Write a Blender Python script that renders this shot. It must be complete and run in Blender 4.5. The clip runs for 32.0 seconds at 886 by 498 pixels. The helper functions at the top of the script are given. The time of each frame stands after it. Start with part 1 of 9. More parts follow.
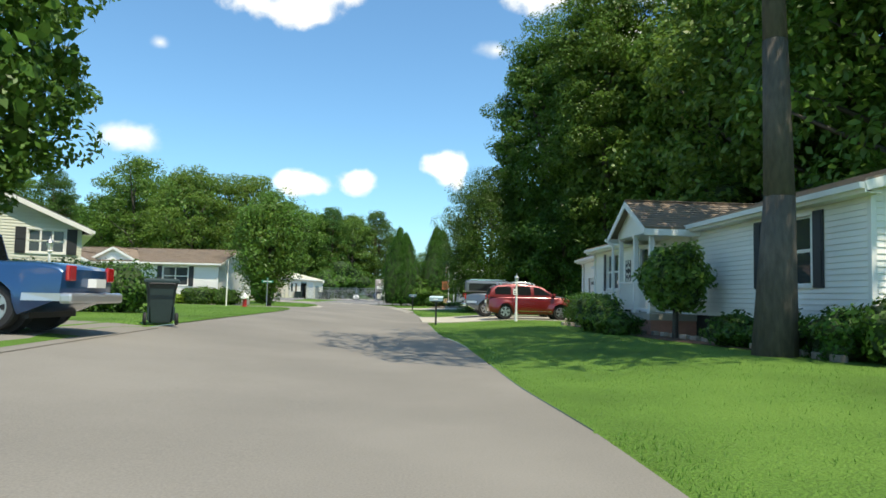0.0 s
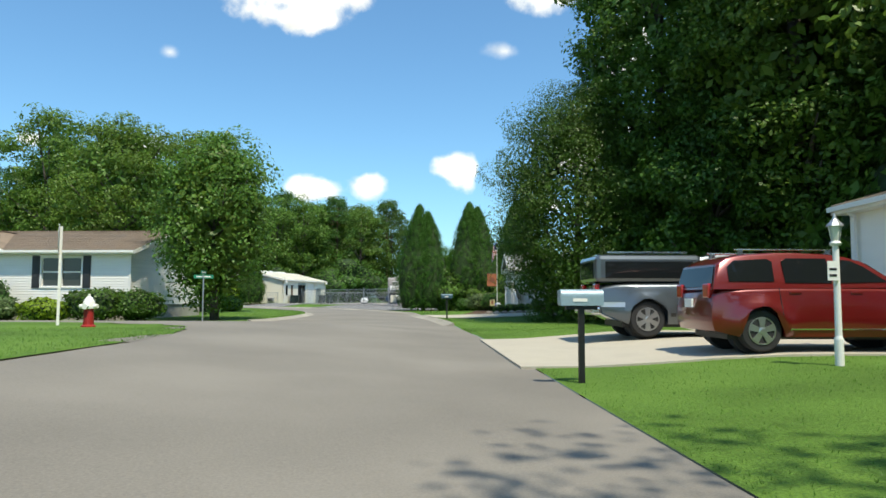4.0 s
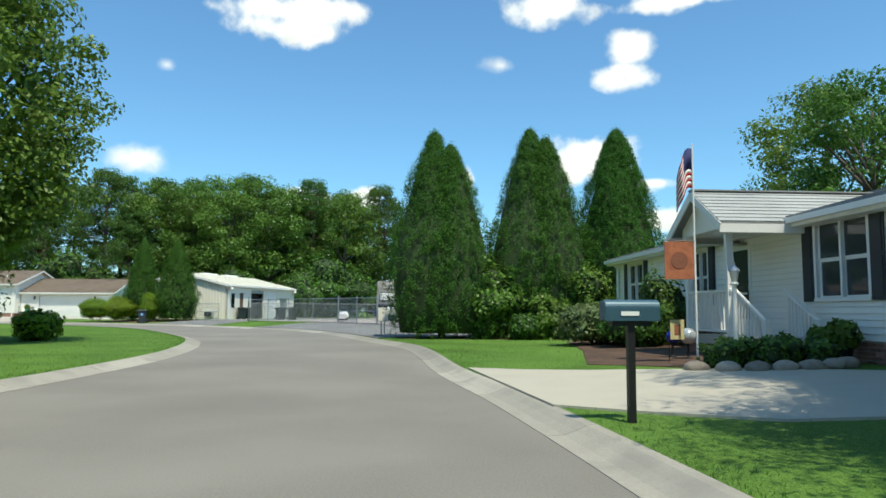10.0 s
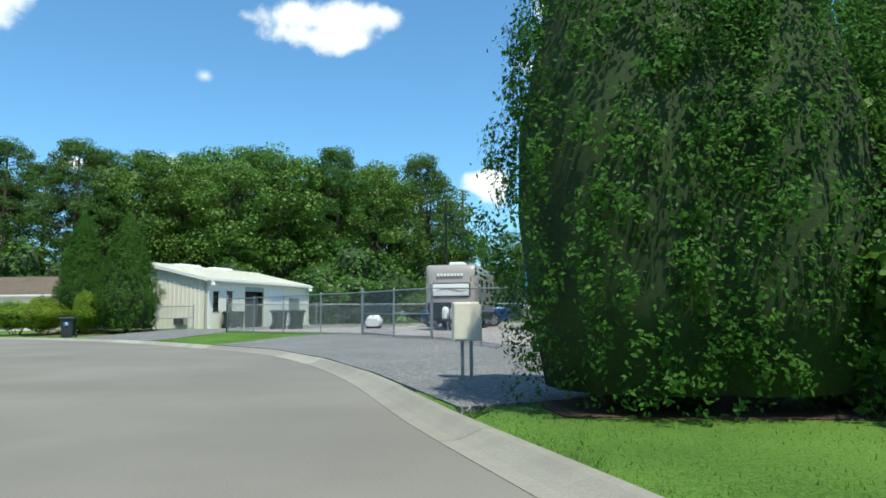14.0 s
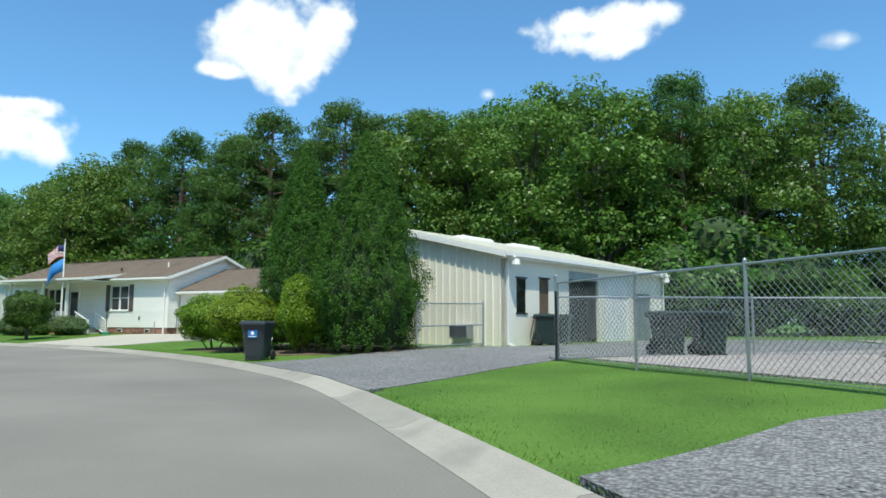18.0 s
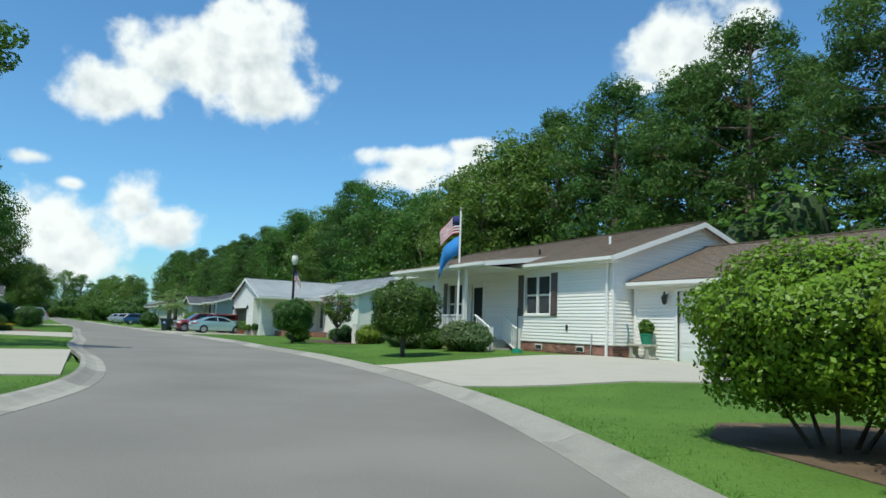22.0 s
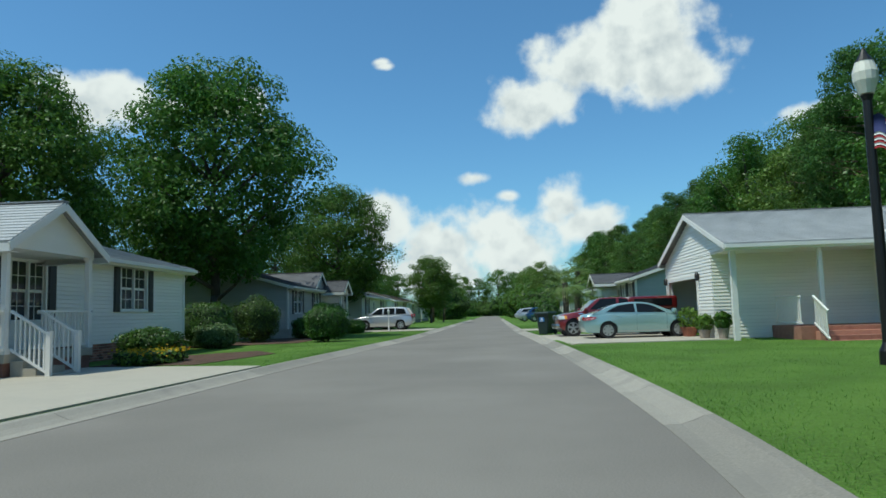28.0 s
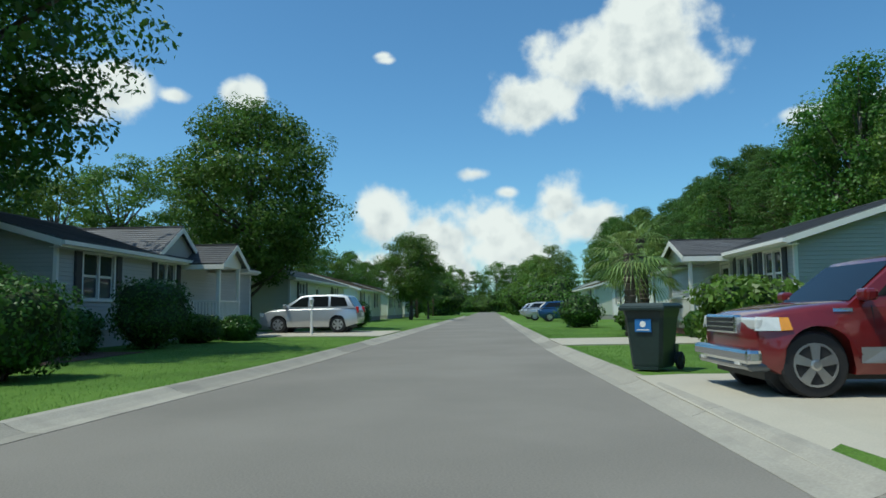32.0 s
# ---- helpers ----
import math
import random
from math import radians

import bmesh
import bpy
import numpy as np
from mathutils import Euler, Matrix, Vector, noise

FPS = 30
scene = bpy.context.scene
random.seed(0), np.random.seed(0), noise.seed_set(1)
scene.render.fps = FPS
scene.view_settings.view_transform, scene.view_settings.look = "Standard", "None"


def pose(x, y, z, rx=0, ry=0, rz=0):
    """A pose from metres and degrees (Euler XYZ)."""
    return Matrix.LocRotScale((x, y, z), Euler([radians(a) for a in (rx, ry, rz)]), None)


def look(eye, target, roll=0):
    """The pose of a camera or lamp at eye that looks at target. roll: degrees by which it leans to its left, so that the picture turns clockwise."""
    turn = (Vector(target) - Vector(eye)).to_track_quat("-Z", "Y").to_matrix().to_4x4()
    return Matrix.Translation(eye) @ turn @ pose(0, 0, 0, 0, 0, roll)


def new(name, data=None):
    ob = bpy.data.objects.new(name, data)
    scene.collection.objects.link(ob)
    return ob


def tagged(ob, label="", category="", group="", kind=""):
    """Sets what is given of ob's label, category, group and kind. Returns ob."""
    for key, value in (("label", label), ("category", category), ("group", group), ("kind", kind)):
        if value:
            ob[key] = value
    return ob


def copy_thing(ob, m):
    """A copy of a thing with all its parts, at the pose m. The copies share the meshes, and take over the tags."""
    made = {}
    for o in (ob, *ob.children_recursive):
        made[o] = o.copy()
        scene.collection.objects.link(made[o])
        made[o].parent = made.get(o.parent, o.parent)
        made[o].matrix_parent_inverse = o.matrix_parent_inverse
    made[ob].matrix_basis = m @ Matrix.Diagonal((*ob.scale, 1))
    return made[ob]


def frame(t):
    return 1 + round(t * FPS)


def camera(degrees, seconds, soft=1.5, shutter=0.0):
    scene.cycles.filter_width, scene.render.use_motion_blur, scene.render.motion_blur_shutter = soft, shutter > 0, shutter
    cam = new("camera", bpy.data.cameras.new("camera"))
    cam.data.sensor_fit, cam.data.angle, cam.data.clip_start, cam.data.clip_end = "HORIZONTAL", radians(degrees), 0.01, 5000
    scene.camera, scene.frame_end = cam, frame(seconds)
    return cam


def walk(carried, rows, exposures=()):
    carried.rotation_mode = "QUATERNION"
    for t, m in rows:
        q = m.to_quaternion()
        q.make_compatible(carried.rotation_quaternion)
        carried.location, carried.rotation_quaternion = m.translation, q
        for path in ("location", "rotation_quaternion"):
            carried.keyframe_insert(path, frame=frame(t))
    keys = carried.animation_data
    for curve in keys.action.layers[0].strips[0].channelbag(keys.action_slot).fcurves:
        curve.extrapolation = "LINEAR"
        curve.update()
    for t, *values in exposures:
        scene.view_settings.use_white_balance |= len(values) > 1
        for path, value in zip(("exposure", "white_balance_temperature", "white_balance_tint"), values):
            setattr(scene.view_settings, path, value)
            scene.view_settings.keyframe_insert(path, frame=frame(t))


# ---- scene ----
cam = camera(64.84, 32.0, soft=1.6)
# seconds, x, y, z, yaw, pitch, roll
PATH = [
    (0.0, 0.000, 0.000, 1.189, 0.247, 3.890, 1.392),
    (0.5, -0.205, 2.471, 1.190, 0.410, 3.654, 1.585),
    (1.0, -0.407, 4.955, 1.188, 0.444, 3.730, 1.159),
    (1.5, -0.612, 7.447, 1.182, 0.593, 3.860, 1.090),
    (2.0, -0.827, 9.933, 1.183, 0.672, 3.920, 0.987),
    (2.5, -1.062, 12.406, 1.170, 0.784, 3.923, 0.835),
    (3.0, -1.325, 14.866, 1.134, 0.906, 3.924, 0.916),
    (3.5, -1.610, 17.320, 1.105, 1.082, 4.045, 0.772),
    (4.0, -1.909, 19.781, 1.085, 1.255, 4.029, 0.153),
    (4.5, -2.240, 22.240, 1.026, 1.205, 4.196, -0.512),
    (6.5, -2.834, 31.464, 1.157, 1.066, 4.739, 0.069),
    (7.0, -2.992, 33.664, 1.149, 0.849, 4.586, -0.608),
    (7.5, -3.162, 35.845, 1.148, 0.752, 4.864, -0.676),
    (8.0, -3.342, 38.005, 1.134, 0.912, 4.986, -0.266),
    (8.5, -3.539, 40.153, 1.137, 0.995, 5.523, -0.050),
    (9.0, -3.745, 42.287, 1.139, 1.204, 5.592, 0.819),
    (9.5, -3.973, 44.450, 1.142, 1.686, 5.684, 1.260),
    (10.0, -4.174, 46.629, 1.163, 0.890, 5.103, 0.291),
    (10.5, -4.391, 48.866, 1.191, 1.070, 5.416, -0.142),
    (11.0, -4.613, 51.149, 1.163, 1.124, 4.158, -1.070),
    (11.5, -4.858, 53.493, 1.166, 1.054, 4.558, -1.466),
    (12.0, -5.149, 55.912, 1.165, 1.252, 4.566, -1.268),
    (12.5, -5.515, 58.431, 1.146, 0.780, 4.902, -0.549),
    (13.0, -5.940, 61.033, 1.127, 0.128, 5.108, -0.962),
    (13.5, -6.416, 63.694, 1.120, 1.817, 5.291, -0.816),
    (15.5, -9.039, 75.171, 1.155, 9.828, 5.373, -0.289),
    (16.0, -10.133, 77.612, 1.150, 12.948, 5.587, -0.529),
    (16.5, -11.323, 79.976, 1.170, 16.236, 5.756, 0.027),
    (17.0, -12.609, 82.254, 1.126, 19.505, 5.813, -0.273),
    (17.5, -14.020, 84.425, 1.132, 22.514, 5.975, -0.446),
    (18.0, -15.551, 86.475, 1.140, 26.868, 5.972, 0.155),
    (18.5, -17.184, 88.390, 1.137, 30.965, 5.928, 0.592),
    (19.0, -18.898, 90.163, 1.136, 35.579, 5.924, 0.631),
    (19.5, -20.697, 91.801, 1.158, 41.611, 5.786, 0.799),
    (20.0, -22.567, 93.356, 1.146, 47.109, 6.012, 0.934),
    (20.5, -24.430, 94.857, 1.123, 48.944, 6.476, 1.118),
    (21.0, -26.354, 96.266, 1.102, 53.921, 6.929, 1.198),
    (21.5, -28.343, 97.586, 1.129, 57.454, 6.708, 1.751),
    (22.0, -30.380, 98.835, 1.131, 60.600, 6.497, 2.067),
    (22.5, -32.471, 100.014, 1.127, 64.168, 6.592, 1.654),
    (23.0, -34.606, 101.122, 1.126, 66.140, 6.594, 1.430),
    (23.5, -36.834, 102.122, 1.138, 68.081, 6.247, 1.171),
    (24.0, -39.179, 102.971, 1.149, 72.116, 5.864, 1.504),
    (24.5, -41.647, 103.651, 1.192, 77.421, 5.768, 2.098),
    (25.0, -44.227, 104.166, 1.168, 82.764, 5.964, 1.017),
    (25.5, -46.845, 104.551, 1.150, 85.558, 5.028, -1.284),
    (26.0, -49.480, 104.821, 1.128, 88.785, 5.157, -2.539),
    (26.5, -52.121, 105.035, 1.121, 90.741, 5.155, -2.534),
    (28.5, -63.598, 105.876, 1.174, 95.387, 5.234, -1.695),
    (29.0, -66.285, 105.864, 1.165, 95.629, 4.880, -1.963),
    (29.5, -68.941, 105.813, 1.157, 95.717, 4.726, -2.011),
    (30.0, -71.558, 105.739, 1.133, 95.540, 5.135, -2.007),
    (30.5, -74.139, 105.652, 1.108, 95.469, 5.281, -1.748),
    (31.0, -76.708, 105.549, 1.090, 95.020, 5.040, -1.450),
    (31.5, -79.281, 105.438, 1.105, 94.834, 5.086, -0.891),
    (32.0, -81.836, 105.354, 1.088, 94.542, 4.968, -0.650),
]
walk(cam, [(t, pose(x, y, z, 90 + pitch, 0, yaw) @ pose(0, 0, 0, 0, 0, roll)) for t, x, y, z, yaw, pitch, roll in PATH],
     exposures=[(0.0, 0.24, 7400, 6), (4.0, 0.16, 7250, 5), (8.0, 0.08, 6950, 2), (11.0, 0.1, 7000, 0), (13.0, 0.16, 6850, -1), (16.0, 0.04, 6500, -1), (19.0, 0.12, 6650, 2), (21.0, -0.12, 6500, 2), (23.5, -0.36, 6400, -1), (26.0, -0.5, 6350, -3), (29.0, -0.45, 6400, -2), (32.0, -0.45, 6400, -2)])

# ---- world, sun ----
SUN_EL, SUN_AZ = 64.5, 150.0          # degrees; azimuth clockwise from +y
sun_way = Vector((math.sin(radians(SUN_AZ)) * math.cos(radians(SUN_EL)), math.cos(radians(SUN_AZ)) * math.cos(radians(SUN_EL)), math.sin(radians(SUN_EL))))
sun = new("sun", bpy.data.lights.new("sun", "SUN"))
sun.data.energy, sun.data.angle, sun.data.color = 4.6, radians(0.53), (1.0, 0.955, 0.88)
sun.matrix_world = look(sun_way * 100, (0, 0, 0))
scene.view_settings.exposure = 0.0

world = bpy.data.worlds.new("sky")
scene.world = world
world.use_nodes = True


def link(tree, a, b):
    tree.links.new(a, b)


def build_sky():
    nt = world.node_tree
    nt.nodes.clear()
    out = nt.nodes.new("ShaderNodeOutputWorld")
    bg = nt.nodes.new("ShaderNodeBackground")
    sky = nt.nodes.new("ShaderNodeTexSky")
    sky.sky_type, sky.sun_disc = "NISHITA", False
    sky.sun_elevation, sky.sun_rotation = radians(SUN_EL), radians(SUN_AZ)
    sky.air_density, sky.dust_density, sky.ozone_density = 1.0, 0.8, 2.2
    geo = nt.nodes.new("ShaderNodeTexCoord")
    noise_big = nt.nodes.new("ShaderNodeTexNoise")
    noise_big.inputs["Scale"].default_value, noise_big.inputs["Detail"].default_value, noise_big.inputs["Roughness"].default_value = 20.0, 8.0, 0.52
    link(nt, geo.outputs["Generated"], noise_big.inputs["Vector"])

    def math_node(op, a, b=None, c=None):
        n = nt.nodes.new("ShaderNodeMath")
        n.operation = op
        for k, v in enumerate((a, b, c)):
            if v is None:
                continue
            if isinstance(v, (int, float)):
                n.inputs[k].default_value = v
            else:
                link(nt, v, n.inputs[k])
        return n.outputs[0]

    def dot(vec):
        n = nt.nodes.new("ShaderNodeVectorMath")
        n.operation = "DOT_PRODUCT"
        link(nt, geo.outputs["Generated"], n.inputs[0])
        n.inputs[1].default_value = vec
        return n.outputs["Value"]

    ragged = math_node("MULTIPLY", math_node("SUBTRACT", noise_big.outputs["Fac"], 0.5), 1.75)
    total, depth = None, None
    # heading (degrees to the left of +y), height above the horizon, half width, half height, thickness
    CLOUDS = CLOUD_ROWS
    for az, el, wide, high, dense in CLOUDS:
        a, e = radians(az), radians(el)
        c = Vector((-math.sin(a) * math.cos(e), math.cos(a) * math.cos(e), math.sin(e)))
        r = Vector((math.cos(a), math.sin(a), 0))
        u = r.cross(c)
        du = math_node("DIVIDE", dot(r), math.sin(radians(wide)))
        dv = dot(u)
        dv = math_node("DIVIDE", dv, math.sin(radians(high)))
        d2 = math_node("ADD", math_node("MULTIPLY", du, du), math_node("MULTIPLY", dv, dv))
        body = math_node("SUBTRACT", 1.0, math_node("SQRT", d2))
        body = math_node("ADD", body, math_node("MULTIPLY", ragged, 0.95))
        front = math_node("GREATER_THAN", dot(c), 0.5)
        m = math_node("MULTIPLY", math_node("MULTIPLY", body, front), dense)
        m = math_node("ADD", m, math_node("MULTIPLY_ADD", front, 2.0, -2.0))
        shade = math_node("MULTIPLY", math_node("MAXIMUM", m, 0.0), math_node("MULTIPLY_ADD", dv, -0.5, 0.35))
        total = m if total is None else math_node("SMOOTH_MAX", total, m, 0.25)
        depth = shade if depth is None else math_node("MAXIMUM", depth, shade)
    mask = nt.nodes.new("ShaderNodeMapRange")
    mask.interpolation_type = "SMOOTHSTEP"
    mask.inputs["From Min"].default_value, mask.inputs["From Max"].default_value = -0.02, 0.52
    link(nt, total, mask.inputs["Value"])
    dull = nt.nodes.new("ShaderNodeMapRange")
    dull.inputs["From Min"].default_value, dull.inputs["From Max"].default_value = 0.12, 0.8
    noise_in = nt.nodes.new("ShaderNodeTexNoise")
    noise_in.inputs["Scale"].default_value, noise_in.inputs["Detail"].default_value = 30.0, 6.0
    link(nt, geo.outputs["Generated"], noise_in.inputs["Vector"])
    billow = math_node("MULTIPLY", math_node("SUBTRACT", noise_in.outputs["Fac"], 0.5), 1.7)
    link(nt, math_node("ADD", depth, billow), dull.inputs["Value"])
    cloud = nt.nodes.new("ShaderNodeMix")
    cloud.data_type = "RGBA"
    cloud.inputs["A"].default_value, cloud.inputs["B"].default_value = (8.0, 8.1, 8.2, 1), (5.0, 5.4, 5.9, 1)
    link(nt, dull.outputs[0], cloud.inputs["Factor"])
    mix = nt.nodes.new("ShaderNodeMix")
    mix.data_type = "RGBA"
    link(nt, mask.outputs[0], mix.inputs["Factor"])
    tint = nt.nodes.new("ShaderNodeMix")
    tint.data_type, tint.blend_type = "RGBA", "MULTIPLY"
    tint.inputs["Factor"].default_value = 1.0
    tint.inputs["B"].default_value = (0.73, 1.12, 1.36, 1)
    link(nt, sky.outputs[0], tint.inputs["A"])
    link(nt, tint.outputs["Result"], mix.inputs["A"])
    link(nt, cloud.outputs["Result"], mix.inputs["B"])
    link(nt, mix.outputs["Result"], bg.inputs["Color"])
    bg.inputs["Strength"].default_value = 0.145
    link(nt, bg.outputs[0], out.inputs[0])


CLOUD_ROWS = [
    (13.2, 22.1, 5.3, 1.4, 1), (23.1, 18.4, 0.9, 0.6, 0.35), (-3.9, 19.8, 1.9, 0.8, 0.42), (11.6, 8.8, 2.7, 1.2, 1),
    (7.5, 9.2, 2.1, 1.2, 1), (0.5, 10.4, 2.0, 1.4, 1), (32.2, 11.1, 1.5, 0.6, 0.7), (-7.4, 23.9, 3.5, 1.7, 0.9),
    (-17.6, 23.6, 5.6, 1.1, 1), (-14.5, 20.5, 2.2, 1.7, 0.8), (-14.0, 18.4, 3.0, 1.4, 1), (-9.2, 11.5, 2.1, 1.5, 1),
    (-12.6, 12.0, 2.3, 1.5, 1), (-0.8, 10.3, 1.0, 1.7, 1), (-14.6, 9.7, 1.7, 0.5, 0.6), (25.0, 11.2, 2.8, 1.3, 0.6),
    (-10.6, 12.4, 4.7, 1.8, 1), (0.1, 10.3, 1.7, 1.6, 1), (-17.4, 7.2, 3.6, 1.2, 1), (-7.5, 7.5, 1.7, 0.6, 0.9),
    (-15.4, 10.1, 2.7, 0.5, 0.6), (42.2, 22.0, 3.7, 3.1, 1), (40.2, 20.2, 4.0, 2.7, 1), (44.9, 19.3, 2.7, 0.8, 0.8),
    (12.6, 23.3, 6.0, 1.4, 1), (57.9, 13.0, 3.3, 2.2, 1), (64.0, 12.2, 3.7, 1.7, 1), (86.3, 16.8, 4.6, 2.6, 1),
    (82.1, 19.4, 5.4, 3.1, 1), (77.2, 21.8, 4.7, 4.3, 1), (74.7, 17.7, 3.5, 2.5, 1), (40.9, 22.3, 5.5, 3.5, 1),
    (37.0, 23.2, 2.6, 2.2, 1), (63.7, 13.8, 4.9, 1.2, 1), (57.8, 14.9, 2.4, 1.0, 1), (119.8, 16.6, 2.9, 2.2, 1),
    (116.1, 16.5, 1.4, 0.7, 0.7), (110.8, 16.8, 2.0, 1.7, 1), (99.2, 20.1, 0.9, 0.4, 0.7), (91.8, 11.1, 1.7, 0.7, 0.7),
    (89.2, 9.5, 1.2, 0.6, 0.6), (99.4, 7.6, 3.0, 2.7, 1), (95.0, 5.9, 4.2, 3.2, 1), (91.0, 6.8, 4.1, 2.8, 1),
    (84.9, 9.0, 2.3, 2.2, 1), (82.7, 6.8, 3.1, 2.1, 1), (89.2, 4.5, 6.2, 2.9, 1), (95.7, 3.2, 7.3, 2.1, 1),
    (121.4, 16.3, 5.0, 2.4, 1), (99.5, 20.4, 0.9, 0.4, 0.7),
    (79.5, 19.6, 5.6, 3.4, 1), (76.3, 18.6, 5.0, 3.4, 1), (160, 18, 8, 3, 0.8), (200, 16, 9, 4, 0.9), (240, 14, 8, 3, 0.8), (285, 17, 9, 3.5, 0.9),
]
build_sky()

# ---- materials ----
def mat(name, color, rough=0.6, metal=0.0, spread=0.12, grain=30.0, patch=1.5, bump=0.15, depth=0.004, coat=0.0, spec=0.5, stain=None, stain_amount=0.0, stretch=None, island=0.0, per_object=0.0):
    """Two scales of variation in colour, fine relief in the normal; at true size in metres."""
    m = bpy.data.materials.new(name)
    m.use_nodes = True
    nt = m.node_tree
    b = nt.nodes["Principled BSDF"]
    geo = nt.nodes.new("ShaderNodeNewGeometry")
    where = geo.outputs["Position"]
    if stretch:
        mp = nt.nodes.new("ShaderNodeMapping")
        mp.inputs["Scale"].default_value = stretch
        link(nt, where, mp.inputs["Vector"])
        where = mp.outputs[0]
    small, large = nt.nodes.new("ShaderNodeTexNoise"), nt.nodes.new("ShaderNodeTexNoise")
    for n, s, d in ((small, grain, 5.0), (large, patch, 4.0)):
        n.inputs["Scale"].default_value, n.inputs["Detail"].default_value = s, d
        link(nt, where, n.inputs["Vector"])
    add = nt.nodes.new("ShaderNodeMath")
    add.operation = "MULTIPLY_ADD"
    link(nt, small.outputs["Fac"], add.inputs[0])
    add.inputs[1].default_value = 0.5
    half = nt.nodes.new("ShaderNodeMath")
    half.operation = "MULTIPLY"
    link(nt, large.outputs["Fac"], half.inputs[0])
    half.inputs[1].default_value = 0.5
    link(nt, half.outputs[0], add.inputs[2])
    value = add.outputs[0]
    for amount, source in ((island, geo.outputs["Random Per Island"]), (per_object, None)):
        if amount:
            if source is None:
                source = nt.nodes.new("ShaderNodeObjectInfo").outputs["Random"]
            off = nt.nodes.new("ShaderNodeMath")
            off.operation = "MULTIPLY_ADD"
            link(nt, source, off.inputs[0])
            off.inputs[1].default_value = amount
            link(nt, value, off.inputs[2])
            off2 = nt.nodes.new("ShaderNodeMath")
            off2.operation = "SUBTRACT"
            link(nt, off.outputs[0], off2.inputs[0])
            off2.inputs[1].default_value = amount / 2
            value = off2.outputs[0]
    ramp = nt.nodes.new("ShaderNodeMapRange")
    ramp.inputs["From Min"].default_value, ramp.inputs["From Max"].default_value = 0.3, 0.7
    ramp.inputs["To Min"].default_value, ramp.inputs["To Max"].default_value = 1 - spread, 1 + spread
    ramp.clamp = False
    link(nt, value, ramp.inputs["Value"])
    mul = nt.nodes.new("ShaderNodeVectorMath")
    mul.operation = "SCALE"
    mul.inputs[0].default_value = color
    link(nt, ramp.outputs[0], mul.inputs["Scale"])
    col = mul.outputs[0]
    if stain:
        sm = nt.nodes.new("ShaderNodeMapRange")
        sm.inputs["From Min"].default_value, sm.inputs["From Max"].default_value = 0.5, 0.68
        sm.inputs["To Max"].default_value = stain_amount
        link(nt, large.outputs["Fac"], sm.inputs["Value"])
        mx = nt.nodes.new("ShaderNodeMix")
        mx.data_type = "RGBA"
        link(nt, sm.outputs[0], mx.inputs["Factor"])
        link(nt, col, mx.inputs["A"])
        mx.inputs["B"].default_value = (*stain, 1)
        col = mx.outputs["Result"]
    link(nt, col, b.inputs["Base Color"])
    b.inputs["Roughness"].default_value, b.inputs["Metallic"].default_value = rough, metal
    b.inputs["Coat Weight"].default_value, b.inputs["Specular IOR Level"].default_value = coat, spec
    b.inputs["Coat Roughness"].default_value = 0.06
    if bump:
        bp = nt.nodes.new("ShaderNodeBump")
        bp.inputs["Strength"].default_value, bp.inputs["Distance"].default_value = bump, depth
        link(nt, small.outputs["Fac"], bp.inputs["Height"])
        link(nt, bp.outputs[0], b.inputs["Normal"])
    return m


def leaf_mat(name, color, spread=0.45, through_light=0.4, gloss=0.3, tuft=0.8):
    m = bpy.data.materials.new(name)
    m.use_nodes = True
    nt = m.node_tree
    b = nt.nodes["Principled BSDF"]
    geo = nt.nodes.new("ShaderNodeNewGeometry")
    info = nt.nodes.new("ShaderNodeObjectInfo")
    n = nt.nodes.new("ShaderNodeTexNoise")
    n.inputs["Scale"].default_value = tuft
    link(nt, geo.outputs["Position"], n.inputs["Vector"])
    hue = nt.nodes.new("ShaderNodeHueSaturation")
    hue.inputs["Color"].default_value = (*color, 1)
    val = nt.nodes.new("ShaderNodeMath")
    val.operation = "MULTIPLY_ADD"
    link(nt, geo.outputs["Random Per Island"], val.inputs[0])
    val.inputs[1].default_value, val.inputs[2].default_value = spread * 1.4, 1 - spread * 0.7
    val2 = nt.nodes.new("ShaderNodeMath")
    val2.operation = "MULTIPLY_ADD"
    link(nt, n.outputs["Fac"], val2.inputs[0])
    val2.inputs[1].default_value = 0.9
    link(nt, val.outputs[0], val2.inputs[2])
    val3 = nt.nodes.new("ShaderNodeMath")
    val3.operation = "SUBTRACT"
    link(nt, val2.outputs[0], val3.inputs[0])
    val3.inputs[1].default_value = 0.42
    link(nt, val3.outputs[0], hue.inputs["Value"])
    hv = nt.nodes.new("ShaderNodeMapRange")
    hv.inputs["To Min"].default_value, hv.inputs["To Max"].default_value = 0.485, 0.515
    link(nt, info.outputs["Random"], hv.inputs["Value"])
    link(nt, hv.outputs[0], hue.inputs["Hue"])
    link(nt, hue.outputs[0], b.inputs["Base Color"])
    b.inputs["Roughness"].default_value = 0.42
    b.inputs["Specular IOR Level"].default_value = gloss
    tr = nt.nodes.new("ShaderNodeBsdfTranslucent")
    link(nt, hue.outputs[0], tr.inputs["Color"])
    mx = nt.nodes.new("ShaderNodeMixShader")
    mx.inputs[0].default_value = through_light
    link(nt, b.outputs[0], mx.inputs[1])
    link(nt, tr.outputs[0], mx.inputs[2])
    link(nt, mx.outputs[0], nt.nodes["Material Output"].inputs["Surface"])
    return m


def glass_mat(name, tint=(0.02, 0.025, 0.03), rough=0.03, spec=0.6):
    m = mat(name, tint, rough=rough, spread=0.1, bump=0.0, spec=spec)
    return m


